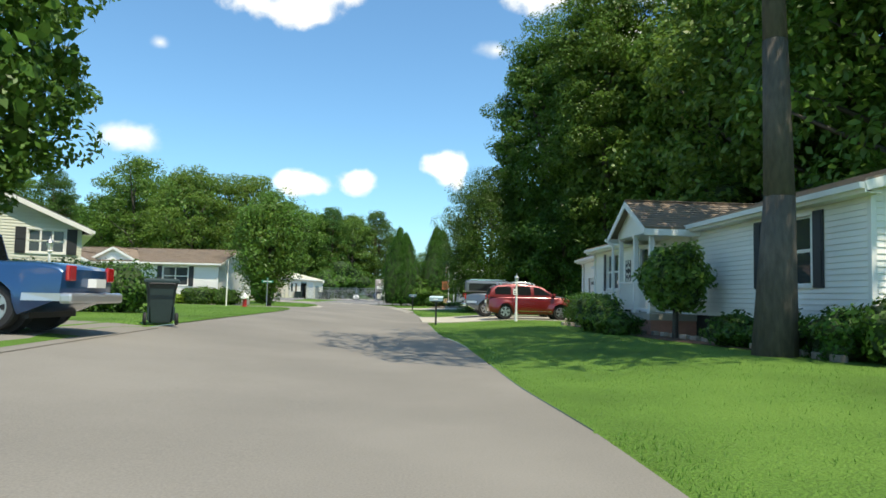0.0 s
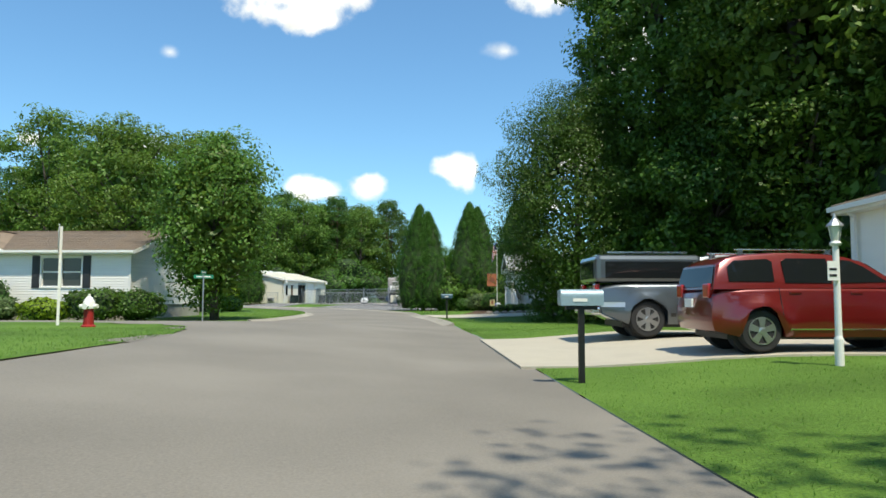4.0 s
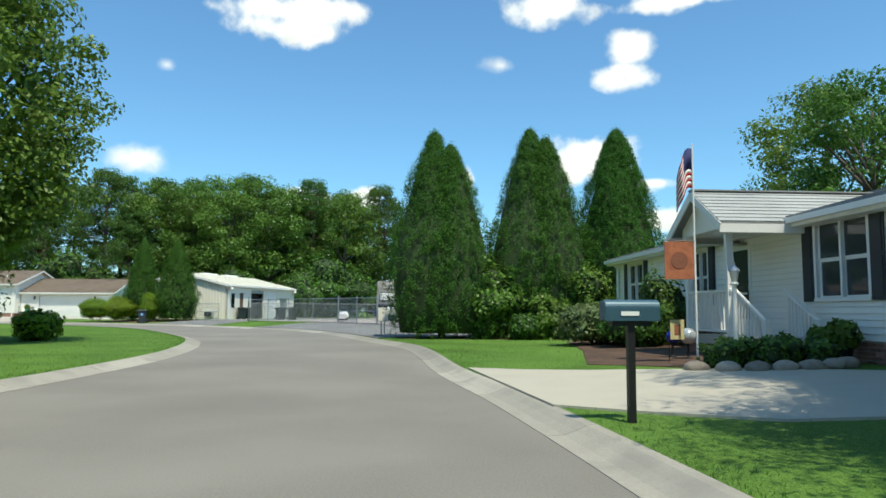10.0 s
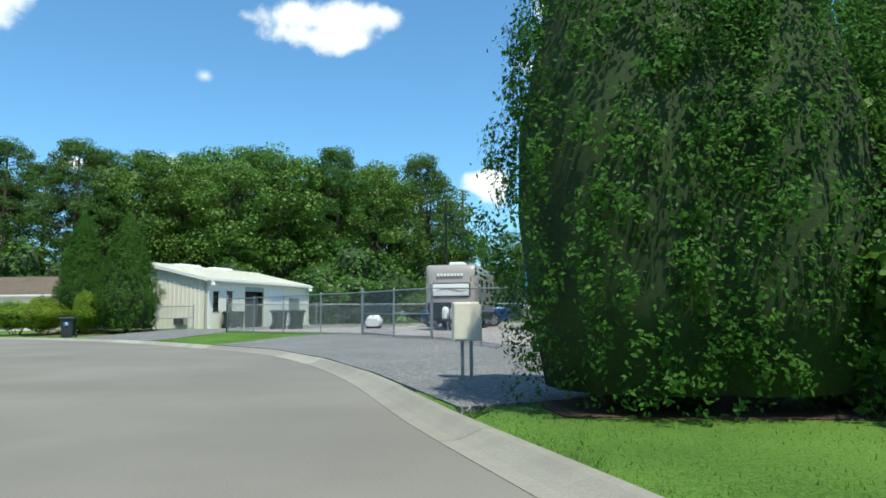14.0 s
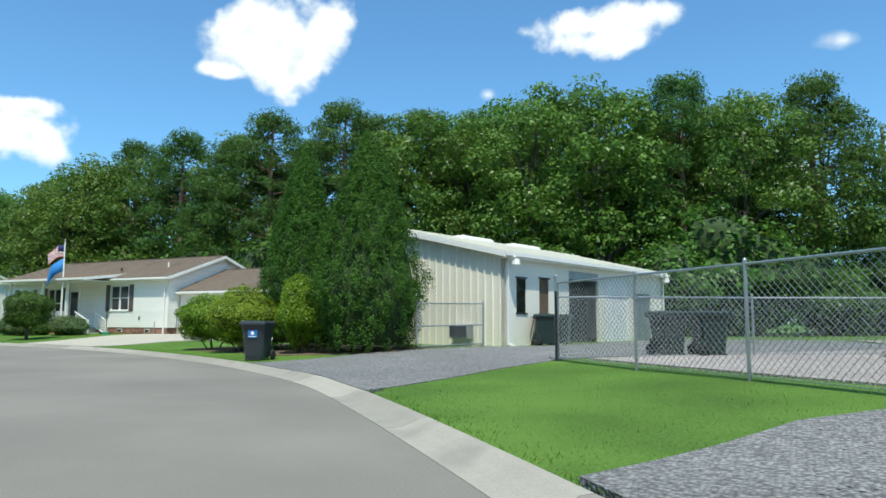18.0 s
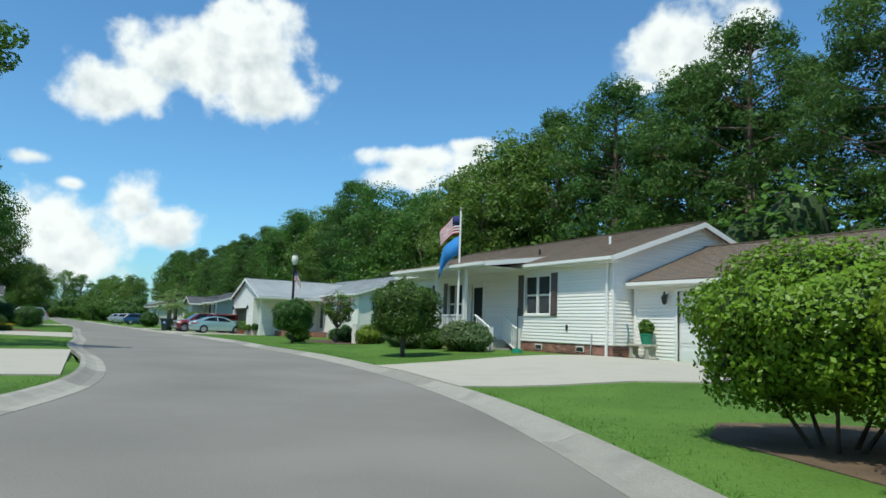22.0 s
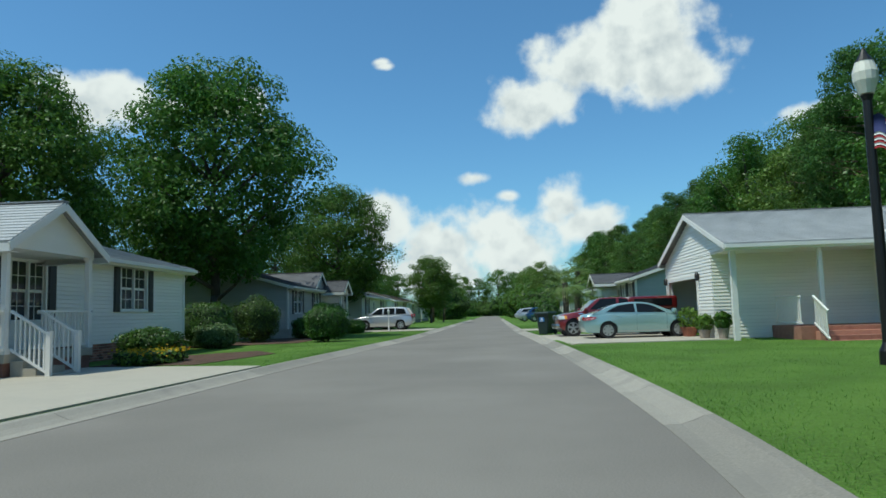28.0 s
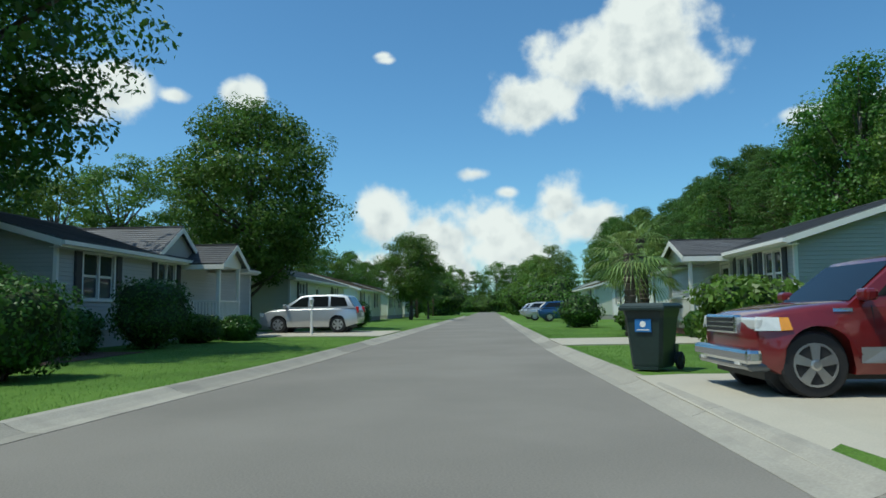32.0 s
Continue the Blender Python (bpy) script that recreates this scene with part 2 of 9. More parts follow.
ASPHALT = mat("asphalt", (0.205, 0.186, 0.158), rough=0.85, spread=0.26, grain=55, patch=0.3, bump=0.5, depth=0.008, stain=(0.25, 0.228, 0.196), stain_amount=0.3)
ASPHALT_PATCH = mat("pale_asphalt", (0.255, 0.232, 0.197), rough=0.85, spread=0.2, grain=60, patch=1.2, bump=0.35)
CONCRETE = mat("concrete", (0.445, 0.405, 0.325), rough=0.8, spread=0.14, grain=60, patch=0.8, bump=0.25, stain=(0.33, 0.30, 0.25), stain_amount=0.45)
KERB = mat("kerb_concrete", (0.32, 0.295, 0.245), rough=0.85, spread=0.22, grain=45, patch=1.3, bump=0.35, stain=(0.2, 0.185, 0.16), stain_amount=0.6, per_object=0.4)
GRASS = mat("lawn", (0.10, 0.193, 0.031), rough=0.9, spread=0.5, grain=34, patch=0.45, bump=0.9, depth=0.05, stain=(0.125, 0.215, 0.038), stain_amount=0.5, spec=0.2)


def stones_mat(name, color, scale):
    """Crushed stone: cells of their own shade with dark gaps and relief."""
    m = mat(name, color, rough=0.9, spread=0.25, grain=60, patch=0.4, bump=0.0)
    nt = m.node_tree
    b = nt.nodes["Principled BSDF"]
    geo = nt.nodes.new("ShaderNodeNewGeometry")
    v = nt.nodes.new("ShaderNodeTexVoronoi")
    v.inputs["Scale"].default_value = scale
    link(nt, geo.outputs["Position"], v.inputs["Vector"])
    sep = nt.nodes.new("ShaderNodeSeparateColor")
    link(nt, v.outputs["Color"], sep.inputs[0])
    shade = nt.nodes.new("ShaderNodeMapRange")
    shade.inputs["To Min"].default_value, shade.inputs["To Max"].default_value = 0.6, 1.4
    link(nt, sep.outputs[0], shade.inputs["Value"])
    gap = nt.nodes.new("ShaderNodeMapRange")
    gap.inputs["From Min"].default_value, gap.inputs["From Max"].default_value = 0.35, 0.75
    gap.inputs["To Min"].default_value, gap.inputs["To Max"].default_value = 1.0, 0.55
    link(nt, v.outputs["Distance"], gap.inputs["Value"])
    mul = nt.nodes.new("ShaderNodeMath")
    mul.operation = "MULTIPLY"
    link(nt, shade.outputs[0], mul.inputs[0])
    link(nt, gap.outputs[0], mul.inputs[1])
    old = b.inputs["Base Color"].links[0].from_socket
    sc = nt.nodes.new("ShaderNodeVectorMath")
    sc.operation = "SCALE"
    link(nt, old, sc.inputs[0])
    link(nt, mul.outputs[0], sc.inputs["Scale"])
    link(nt, sc.outputs[0], b.inputs["Base Color"])
    bp = nt.nodes.new("ShaderNodeBump")
    bp.invert = True
    bp.inputs["Strength"].default_value, bp.inputs["Distance"].default_value = 0.9, 0.03
    link(nt, v.outputs["Distance"], bp.inputs["Height"])
    link(nt, bp.outputs[0], b.inputs["Normal"])
    return m


GRAVEL = stones_mat("gravel", (0.235, 0.23, 0.225), 26)
PALE_GRAVEL = stones_mat("pale_gravel", (0.46, 0.40, 0.37), 30)
MULCH = mat("mulch", (0.10, 0.055, 0.035), rough=0.95, spread=0.6, grain=40, patch=2, bump=1.0, depth=0.03)
STRAW = mat("pine_straw", (0.13, 0.085, 0.05), rough=0.95, spread=0.5, grain=50, patch=2, bump=0.8, depth=0.02)
WHITE = mat("white_paint", (0.82, 0.805, 0.76), rough=0.45, spread=0.05, grain=20, patch=1.0, bump=0.05)
SIDING = mat("white_vinyl", (0.86, 0.835, 0.77), rough=0.5, spread=0.05, grain=(40), patch=0.8, bump=0.08, stretch=(1, 1, 4), per_object=0.25)
SIDING_GREY = mat("grey_vinyl", (0.42, 0.43, 0.41), rough=0.5, spread=0.06, grain=40, patch=0.8, bump=0.08, stretch=(1, 1, 4), per_object=0.25)
SIDING_CREAM = mat("cream_vinyl", (0.66, 0.66, 0.55), rough=0.5, spread=0.06, grain=40, patch=0.8, bump=0.08, stretch=(1, 1, 4), per_object=0.25)
METAL_WALL = mat("tan_metal", (0.80, 0.755, 0.64), rough=0.4, metal=0.0, spread=0.06, grain=12, patch=0.7, bump=0.03, per_object=0.12)
SHINGLE_BROWN = mat("brown_shingle", (0.24, 0.18, 0.13), rough=0.9, spread=0.35, grain=26, patch=0.8, bump=0.6, depth=0.01, stain=(0.12, 0.10, 0.085), stain_amount=0.5, per_object=0.5)
SHINGLE_GREY = mat("grey_shingle", (0.30, 0.31, 0.31), rough=0.9, spread=0.3, grain=26, patch=0.8, bump=0.6, depth=0.01, per_object=0.5)
SHINGLE_DARK = mat("dark_shingle", (0.13, 0.13, 0.135), rough=0.9, spread=0.3, grain=26, patch=0.8, bump=0.6, depth=0.01, per_object=0.5)
BRICK = mat("brick", (0.30, 0.14, 0.10), rough=0.9, spread=0.3, grain=40, patch=6, bump=0.4, per_object=0.6, island=0.6)
MORTAR = mat("mortar", (0.42, 0.39, 0.35), rough=0.95, spread=0.2, grain=50, bump=0.4)
SHUTTER = mat("dark_shutter", (0.028, 0.03, 0.034), rough=0.55, spread=0.2, bump=0.05)
SHUTTER_BROWN = mat("brown_shutter", (0.10, 0.075, 0.07), rough=0.55, spread=0.2, bump=0.05)
GLASS = glass_mat("window_glass", (0.045, 0.05, 0.055))
DARK_GLASS = glass_mat("car_glass", (0.012, 0.014, 0.015), 0.02, 0.3)
BLIND = mat("white_blind", (0.62, 0.62, 0.6), rough=0.7, spread=0.06, bump=0.0)
# Near-black; on rooms, garage, doorway and vents it paints in their shade.
DARK = mat("near_black", (0.02, 0.019, 0.018), rough=0.9, spread=0.3)
RUBBER = mat("rubber", (0.02, 0.02, 0.021), rough=0.8, spread=0.2, grain=40)
CHROME = mat("chrome", (0.62, 0.63, 0.64), rough=0.18, metal=1.0, spread=0.05, bump=0.0)
ALLOY = mat("alloy", (0.55, 0.56, 0.57), rough=0.32, metal=0.9, spread=0.08, bump=0.0)
STEEL = mat("galvanised_steel", (0.42, 0.44, 0.45), rough=0.45, metal=0.8, spread=0.2, grain=20, patch=3, bump=0.05)
BLACK_PLASTIC = mat("black_plastic", (0.022, 0.023, 0.024), rough=0.5, spread=0.2)
BIN_GREEN = mat("green_plastic", (0.018, 0.035, 0.032), rough=0.42, spread=0.2, grain=15, patch=2)
BIN_GREY = mat("grey_plastic", (0.035, 0.042, 0.048), rough=0.4, spread=0.2, grain=15, patch=2)
RED_PAINT = mat("red_car_paint", (0.17, 0.010, 0.010), rough=0.28, metal=0.25, spread=0.06, bump=0.0, coat=1.0)
TRUCK_RED = mat("red_truck_paint", (0.19, 0.013, 0.014), rough=0.3, metal=0.25, spread=0.06, bump=0.0, coat=1.0)
SILVER_PAINT = mat("silver_car_paint", (0.50, 0.51, 0.52), rough=0.3, metal=0.6, spread=0.05, bump=0.0, coat=1.0)
AQUA_PAINT = mat("pale_aqua_car_paint", (0.33, 0.50, 0.49), rough=0.3, metal=0.45, spread=0.05, bump=0.0, coat=1.0)
BLUE_PAINT = mat("blue_car_paint", (0.012, 0.06, 0.16), rough=0.28, metal=0.3, spread=0.06, bump=0.0, coat=1.0)
GREY_PAINT = mat("dark_grey_car_paint", (0.10, 0.115, 0.13), rough=0.3, metal=0.5, spread=0.06, bump=0.0, coat=1.0)
RED_LENS = mat("red_lens", (0.45, 0.01, 0.01), rough=0.15, spread=0.1, bump=0.0, coat=1.0)
AMBER_LENS = mat("amber_lens", (0.75, 0.30, 0.02), rough=0.15, spread=0.1, bump=0.0, coat=1.0)
CLEAR_LENS = mat("headlight_lens", (0.72, 0.73, 0.70), rough=0.12, spread=0.1, bump=0.0, coat=1.0)
BARK = mat("bark", (0.10, 0.085, 0.068), rough=0.95, spread=0.45, grain=14, patch=2.5, bump=1.0, depth=0.03, stretch=(1, 1, 0.3))
BARK_RED = mat("pine_bark", (0.16, 0.105, 0.075), rough=0.95, spread=0.45, grain=12, patch=2.5, bump=1.0, depth=0.03, stretch=(1, 1, 0.4))
LEAF = leaf_mat("oak_leaf", (0.092, 0.18, 0.028))
LEAF_LIGHT = leaf_mat("light_leaf", (0.125, 0.22, 0.036))
LEAF_PINE = leaf_mat("pine_needles", (0.085, 0.165, 0.038), through_light=0.4, gloss=0.15)
LEAF_CEDAR = leaf_mat("cypress_leaf", (0.07, 0.158, 0.028), spread=0.25, through_light=0.4, gloss=0.06, tuft=4.5)
LEAF_SHRUB = leaf_mat("shrub_leaf", (0.06, 0.13, 0.018), spread=0.35, through_light=0.3, tuft=3.0)
LEAF_YELLOW = leaf_mat("yellow_green_leaf", (0.18, 0.28, 0.02), spread=0.3, through_light=0.3, tuft=3.5)
LEAF_PALE = leaf_mat("pale_leaf", (0.13, 0.19, 0.07), through_light=0.3)
LEAF_PALM = leaf_mat("palm_leaf", (0.17, 0.25, 0.07), through_light=0.25)
FLOWER_YELLOW = leaf_mat("yellow_flower", (0.55, 0.36, 0.02))
FLOWER_PINK = leaf_mat("pink_flower", (0.45, 0.07, 0.12))
BLADE = leaf_mat("grass_blade", (0.115, 0.235, 0.036), spread=0.25, through_light=0.45)

# ---- small builders ----
def mesh_of(name, verts, faces):
    me = bpy.data.meshes.new(name)
    me.from_pydata([tuple(v) for v in verts], [], [tuple(f) for f in faces])
    me.update()
    return me


def part(name, bm, material, parent=None, label="", smooth=False):
    """Links a bmesh (or a mesh) as one object under a thing or a part."""
    if isinstance(bm, bmesh.types.BMesh):
        me = bpy.data.meshes.new(name)
        bm.to_mesh(me)
        bm.free()
    else:
        me = bm
    if material and not me.materials:
        me.materials.append(material)
    if smooth:
        me.polygons.foreach_set("use_smooth", [True] * len(me.polygons))
    ob = new(name, me)
    if parent:
        ob.parent = parent
    if label:
        tagged(ob, label)
    return ob


def thing(name, label, category, m=None, group="", kind=""):
    ob = new(name)
    ob.empty_display_size = 0.2
    if m is not None:
        ob.matrix_world = m
    return tagged(ob, label, category, group, kind)


def box(x0, x1, y0, y1, z0, z1, bm=None, bevel=0.0, tilt=None):
    bm = bm or bmesh.new()
    r = bmesh.ops.create_cube(bm, size=1.0)
    for v in r["verts"]:
        v.co = Vector((x0 + (v.co.x + 0.5) * (x1 - x0), y0 + (v.co.y + 0.5) * (y1 - y0), z0 + (v.co.z + 0.5) * (z1 - z0)))
    if bevel:
        edges = list({e for v in r["verts"] for e in v.link_edges})
        bmesh.ops.bevel(bm, geom=edges, offset=bevel, segments=2, affect="EDGES", profile=0.5)
    return bm


def tube(a, b, r0, r1=None, n=8, bm=None):
    """A tapered round bar from a to b."""
    bm = bm or bmesh.new()
    a, b = Vector(a), Vector(b)
    r1 = r0 if r1 is None else r1
    q = (b - a).to_track_quat("Z", "Y")
    rings = []
    for p, r in ((a, r0), (b, r1)):
        rings.append([bm.verts.new(p + q @ Vector((r * math.cos(k * 2 * math.pi / n), r * math.sin(k * 2 * math.pi / n), 0))) for k in range(n)])
    for k in range(n):
        bm.faces.new((rings[0][k], rings[0][(k + 1) % n], rings[1][(k + 1) % n], rings[1][k]))
    bm.faces.new(rings[0][::-1])
    bm.faces.new(rings[1])
    return bm


def lathe(profile, n=16, bm=None, at=(0, 0, 0)):
    """A turned form from (radius, height) pairs."""
    bm = bm or bmesh.new()
    rings = [[bm.verts.new((at[0] + r * math.cos(k * 2 * math.pi / n), at[1] + r * math.sin(k * 2 * math.pi / n), at[2] + z)) for k in range(n)] for r, z in profile]
    for a, b in zip(rings, rings[1:]):
        for k in range(n):
            bm.faces.new((a[k], a[(k + 1) % n], b[(k + 1) % n], b[k]))
    bm.faces.new(rings[0][::-1])
    bm.faces.new(rings[-1])
    return bm


def prism(points, y0, y1, bm=None):
    """A side outline of (x, z) points drawn out from y0 to y1."""
    bm = bm or bmesh.new()
    a = [bm.verts.new((x, y0, z)) for x, z in points]
    b = [bm.verts.new((x, y1, z)) for x, z in points]
    n = len(points)
    bm.faces.new(a)
    bm.faces.new(b[::-1])
    for k in range(n):
        bm.faces.new((a[(k + 1) % n], a[k], b[k], b[(k + 1) % n]))
    bmesh.ops.recalc_face_normals(bm, faces=bm.faces)
    return bm


def slab(points, z0, z1, bm=None):
    """A plan outline of (x, y) points with a thickness."""
    bm = bm or bmesh.new()
    a = [bm.verts.new((x, y, z0)) for x, y in points]
    b = [bm.verts.new((x, y, z1)) for x, y in points]
    n = len(points)
    bm.faces.new(a[::-1])
    bm.faces.new(b)
    for k in range(n):
        bm.faces.new((a[k], a[(k + 1) % n], b[(k + 1) % n], b[k]))
    bmesh.ops.recalc_face_normals(bm, faces=bm.faces)
    return bm


# ---- the lie of the land ----
def step01(t):
    t = np.clip(t, 0, 1)
    return t * t * (3 - 2 * t)


def rise(x, y):
    """Height of the land, road and all: the first street tilts up to its left."""
    x, y = np.asarray(x, float), np.asarray(y, float)
    return 0.42 * step01((-x - 1.0) / 7.0) * (1 - step01((y - 38) / 14))


def bank(x, y, d):
    """How far the lawns rise away from the kerbs."""
    z = 0.30 * step01((x + 66) / 8) * (1 - step01((x + 42) / 8)) * step01((y - 104) / 4)
    z = z + 0.22 * step01((x + 4) / 3) * step01((y - 46) / 5) * (1 - step01((y - 66) / 8))
    z = z + 0.26 * step01((x + 37) / 5) * (1 - step01((x - 20) / 10)) * step01((y - 84) / 6)
    first = 0.24 * step01((d - 0.1) / 4.0) * step01((x + 2.5) / 2) * (1 - step01((y - 40) / 5))
    return z * step01((d - 0.2) / 6.5) + first


RIGHT_EDGE = [(2.6, -25), (1.75, 0), (1.39, 6.3), (1.05, 9.2), (0.48, 17.2), (-0.15, 22), (-0.75, 31), (-1.2, 38), (-1.8, 44), (-2.35, 50), (-3.15, 55.5), (-4.0, 60), (-4.7, 65.5), (-5.4, 69), (-7.3, 74), (-8.9, 78.6), (-10.8, 82.9), (-13.2, 87), (-16.7, 90.8), (-20.8, 94.9), (-23.9, 97.6), (-28.8, 100.6), (-34, 103), (-39.2, 104.9), (-45, 106.2), (-53, 107.2), (-60.5, 107.4), (-68, 107.85), (-78, 107.8), (-90, 107.5), (-103, 107.0), (-160, 106.2), (-420, 103)]
LEFT_EDGE = [(-4.6, -25), (-5.4, 0), (-6.4, 15), (-6.9, 27.5), (-7.2, 32.5), (-8.6, 36.4), (-12, 37.8), (-60, 40), (-60, 46), (-18, 44.2), (-13.4, 46.6), (-11.2, 50.5), (-10.95, 56), (-11.6, 64), (-13.9, 72), (-17.6, 79), (-22, 85.8), (-27, 90.8), (-34.1, 95.6), (-37.4, 97.1), (-43.2, 99.1), (-50, 99.7), (-58.4, 99.6), (-67, 100.1), (-76.4, 100.3), (-88, 100.7), (-97, 101), (-160, 100.3), (-420, 97.2)]


def smooth_line(points, step=1.0):
    """A round line through the points (Catmull-Rom), at even steps."""
    p = [Vector(q) for q in points]
    out = []
    for k in range(len(p) - 1):
        a, b, c, d = p[max(k - 1, 0)], p[k], p[k + 1], p[min(k + 2, len(p) - 1)]
        length = (c - b).length
        ta, tb = (c - a) * 0.5, (d - b) * 0.5
        for t, tan in ((0, ta), (1, tb)):
            if tan.length > length:
                tan *= length / tan.length
        n = max(1, min(40, int(length / step)))
        for j in range(n):
            s = j / n
            out.append(b * (2 * s**3 - 3 * s * s + 1) + ta * (s**3 - 2 * s * s + s) + c * (-2 * s**3 + 3 * s * s) + tb * (s**3 - s * s))
    return out + [p[-1]]


edge_r, edge_l = smooth_line(RIGHT_EDGE), smooth_line(LEFT_EDGE)
OUTLINE = np.array([tuple(p) for p in edge_r] + [tuple(p) for p in reversed(edge_l)])


def road_depth(x, y):
    """Signed distance to the edge of the road: negative on it."""
    x, y = np.asarray(x, float), np.asarray(y, float)
    best, inside = np.full(x.shape, 1e9), np.zeros(x.shape, bool)
    pts = OUTLINE
    for (ax, ay), (bx, by) in zip(pts, np.roll(pts, -1, 0)):
        dx, dy = bx - ax, by - ay
        t = np.clip(((x - ax) * dx + (y - ay) * dy) / (dx * dx + dy * dy + 1e-9), 0, 1)
        best = np.minimum(best, (x - ax - t * dx) ** 2 + (y - ay - t * dy) ** 2)
        if ay != by:
            cross = ((ay > y) != (by > y)) & (x < (bx - ax) * (y - ay) / (by - ay) + ax)
            inside ^= cross
    d = np.sqrt(best)
    return np.where(inside, -d, d)


def kerbed(x, y):
    return step01((np.asarray(y, float) - 48) / 5)


def lawn_height(x, y):
    d = road_depth(x, y)
    k = kerbed(x, y)
    return rise(x, y) + bank(x, y, d) - 0.14 + (0.155 + 0.085 * k) * step01((d + 0.25 + 0.25 * k) / (0.25 + 0.22 * k))


def ground_z(x, y):
    return float(lawn_height(np.array([x]), np.array([y]))[0])


def build_ground():
    gx = np.concatenate([[-3000, -1500, -800, -500, -350, -260, -220], np.arange(-190, 42, 0.8), [60, 90, 150, 300, 700, 1500, 3000]])
    gy = np.concatenate([[-3000, -1200, -500, -200, -90, -50], np.arange(-28, 150, 0.8), [170, 200, 260, 400, 800, 1500, 3000]])
    X, Y = np.meshgrid(gx, gy)
    near = (X > -191) & (X < 42) & (Y > -29) & (Y < 151)
    for _ in range(2):
        xs, ys = X[near], Y[near]
        d = road_depth(xs, ys)
        gx1, gy1 = (road_depth(xs + 0.05, ys) - d) / 0.05, (road_depth(xs, ys + 0.05) - d) / 0.05
        k = kerbed(xs, ys) > 0.3
        move = np.where((d > -0.22) & (d < 0.42), 0.0 - d, np.where((d > -0.8) & (d <= -0.22), np.where(k, -0.5, -0.25) - d, 0))
        X[near], Y[near] = xs + move * gx1, ys + move * gy1
    Z = np.full(X.shape, -0.02)
    Z[near] = lawn_height(X[near], Y[near])
    depth = np.full(X.shape, 99.0)
    depth[near] = road_depth(X[near], Y[near])
    n, m = X.shape
    idx = np.arange(n * m).reshape(n, m)
    faces = np.stack([idx[:-1, :-1], idx[:-1, 1:], idx[1:, 1:], idx[1:, :-1]], -1).reshape(-1, 4)
    faces = faces[(depth.ravel()[faces] > 0.04).any(1)]
    me = bpy.data.meshes.new("ground")
    me.vertices.add(n * m)
    me.vertices.foreach_set("co", np.stack([X, Y, Z], -1).ravel())
    me.loops.add(faces.size)
    me.loops.foreach_set("vertex_index", faces.ravel())
    me.polygons.add(len(faces))
    me.polygons.foreach_set("loop_start", np.arange(0, faces.size, 4))
    me.polygons.foreach_set("loop_total", np.full(len(faces), 4))
    me.update()
    me.validate()
    tagged(part("ground", me, GRASS, smooth=True), "mown green lawn grass over flat land", "ground", kind="structure")


build_ground()


def build_road():
    bm = bmesh.new()
    pts = [bm.verts.new((x, y, 0)) for x, y in OUTLINE]
    f = bm.faces.new(pts)
    bmesh.ops.triangulate(bm, faces=[f])
    for _ in range(5):
        long_edges = [e for e in bm.edges if e.calc_length() > (1.2 if min(e.verts[0].co.y, e.verts[1].co.y) < 54 and max(e.verts[0].co.x, e.verts[1].co.x) > -30 else 5.0)]
        bmesh.ops.subdivide_edges(bm, edges=long_edges, cuts=1)
        bmesh.ops.triangulate(bm, faces=[f for f in bm.faces if len(f.verts) > 3])
    for v in bm.verts:
        v.co.z = float(rise(v.co.x, v.co.y))
    tagged(part("road", bm, ASPHALT), "sun-bleached grey asphalt street with worn patches", "road", kind="structure")


build_road()


def offset_line(line, d):
    """The line moved to its left by d."""
    out = []
    for k, p in enumerate(line):
        t = (line[min(k + 1, len(line) - 1)] - line[max(k - 1, 0)]).normalized()
        out.append(p + Vector((-t.y, t.x)) * d)
    return out


def kerb_run(name, line, side, first, last, label):
    """A rolled concrete kerb with its gutter, in cast lengths of about three metres; side +1 where the road lies to the left of the line."""
    root = thing(name, label, "kerb", kind="structure")
    profile = [(0.50, 0.006), (0.33, 0.012), (0.21, 0.05), (0.10, 0.098), (0.0, 0.105), (-0.02, -0.08), (0.50, -0.08)]
    run = line[first:last]
    k = 0
    while k < len(run) - 1:
        piece = run[k : k + 4]
        rows = []
        bm = bmesh.new()
        for j, p in enumerate(piece):
            i = k + j
            t = (run[min(i + 1, len(run) - 1)] - run[max(i - 1, 0)]).normalized()
            n = Vector((-t.y, t.x)) * side
            end = 0.006 if j == 0 else (-0.006 if j == len(piece) - 1 else 0)
            rows.append([bm.verts.new((*(p + n * d + t * end), float(rise(p.x, p.y)) + z)) for d, z in profile])
        for a, b in zip(rows, rows[1:]):
            for q in range(len(profile)):
                r = (q + 1) % len(profile)
                bm.faces.new((a[q], a[r], b[r], b[q]))
        bm.faces.new(rows[0][::-1])
        bm.faces.new(rows[-1])
        bmesh.ops.recalc_face_normals(bm, faces=bm.faces)
        part("kerb_length", bm, KERB, root)
        k += 3


def index_near(line, x, y):
    return min(range(len(line)), key=lambda i: (line[i].x - x) ** 2 + (line[i].y - y) ** 2)


kerb_run("kerb_right", edge_r, 1, index_near(edge_r, -2.1, 47.4), index_near(edge_r, -190, 106), "pale rolled concrete kerb with gutter beside the street")
kerb_run("kerb_left", edge_l, -1, index_near(edge_l, -11.3, 50), index_near(edge_l, -190, 100), "pale rolled concrete kerb with gutter along the inner bend")


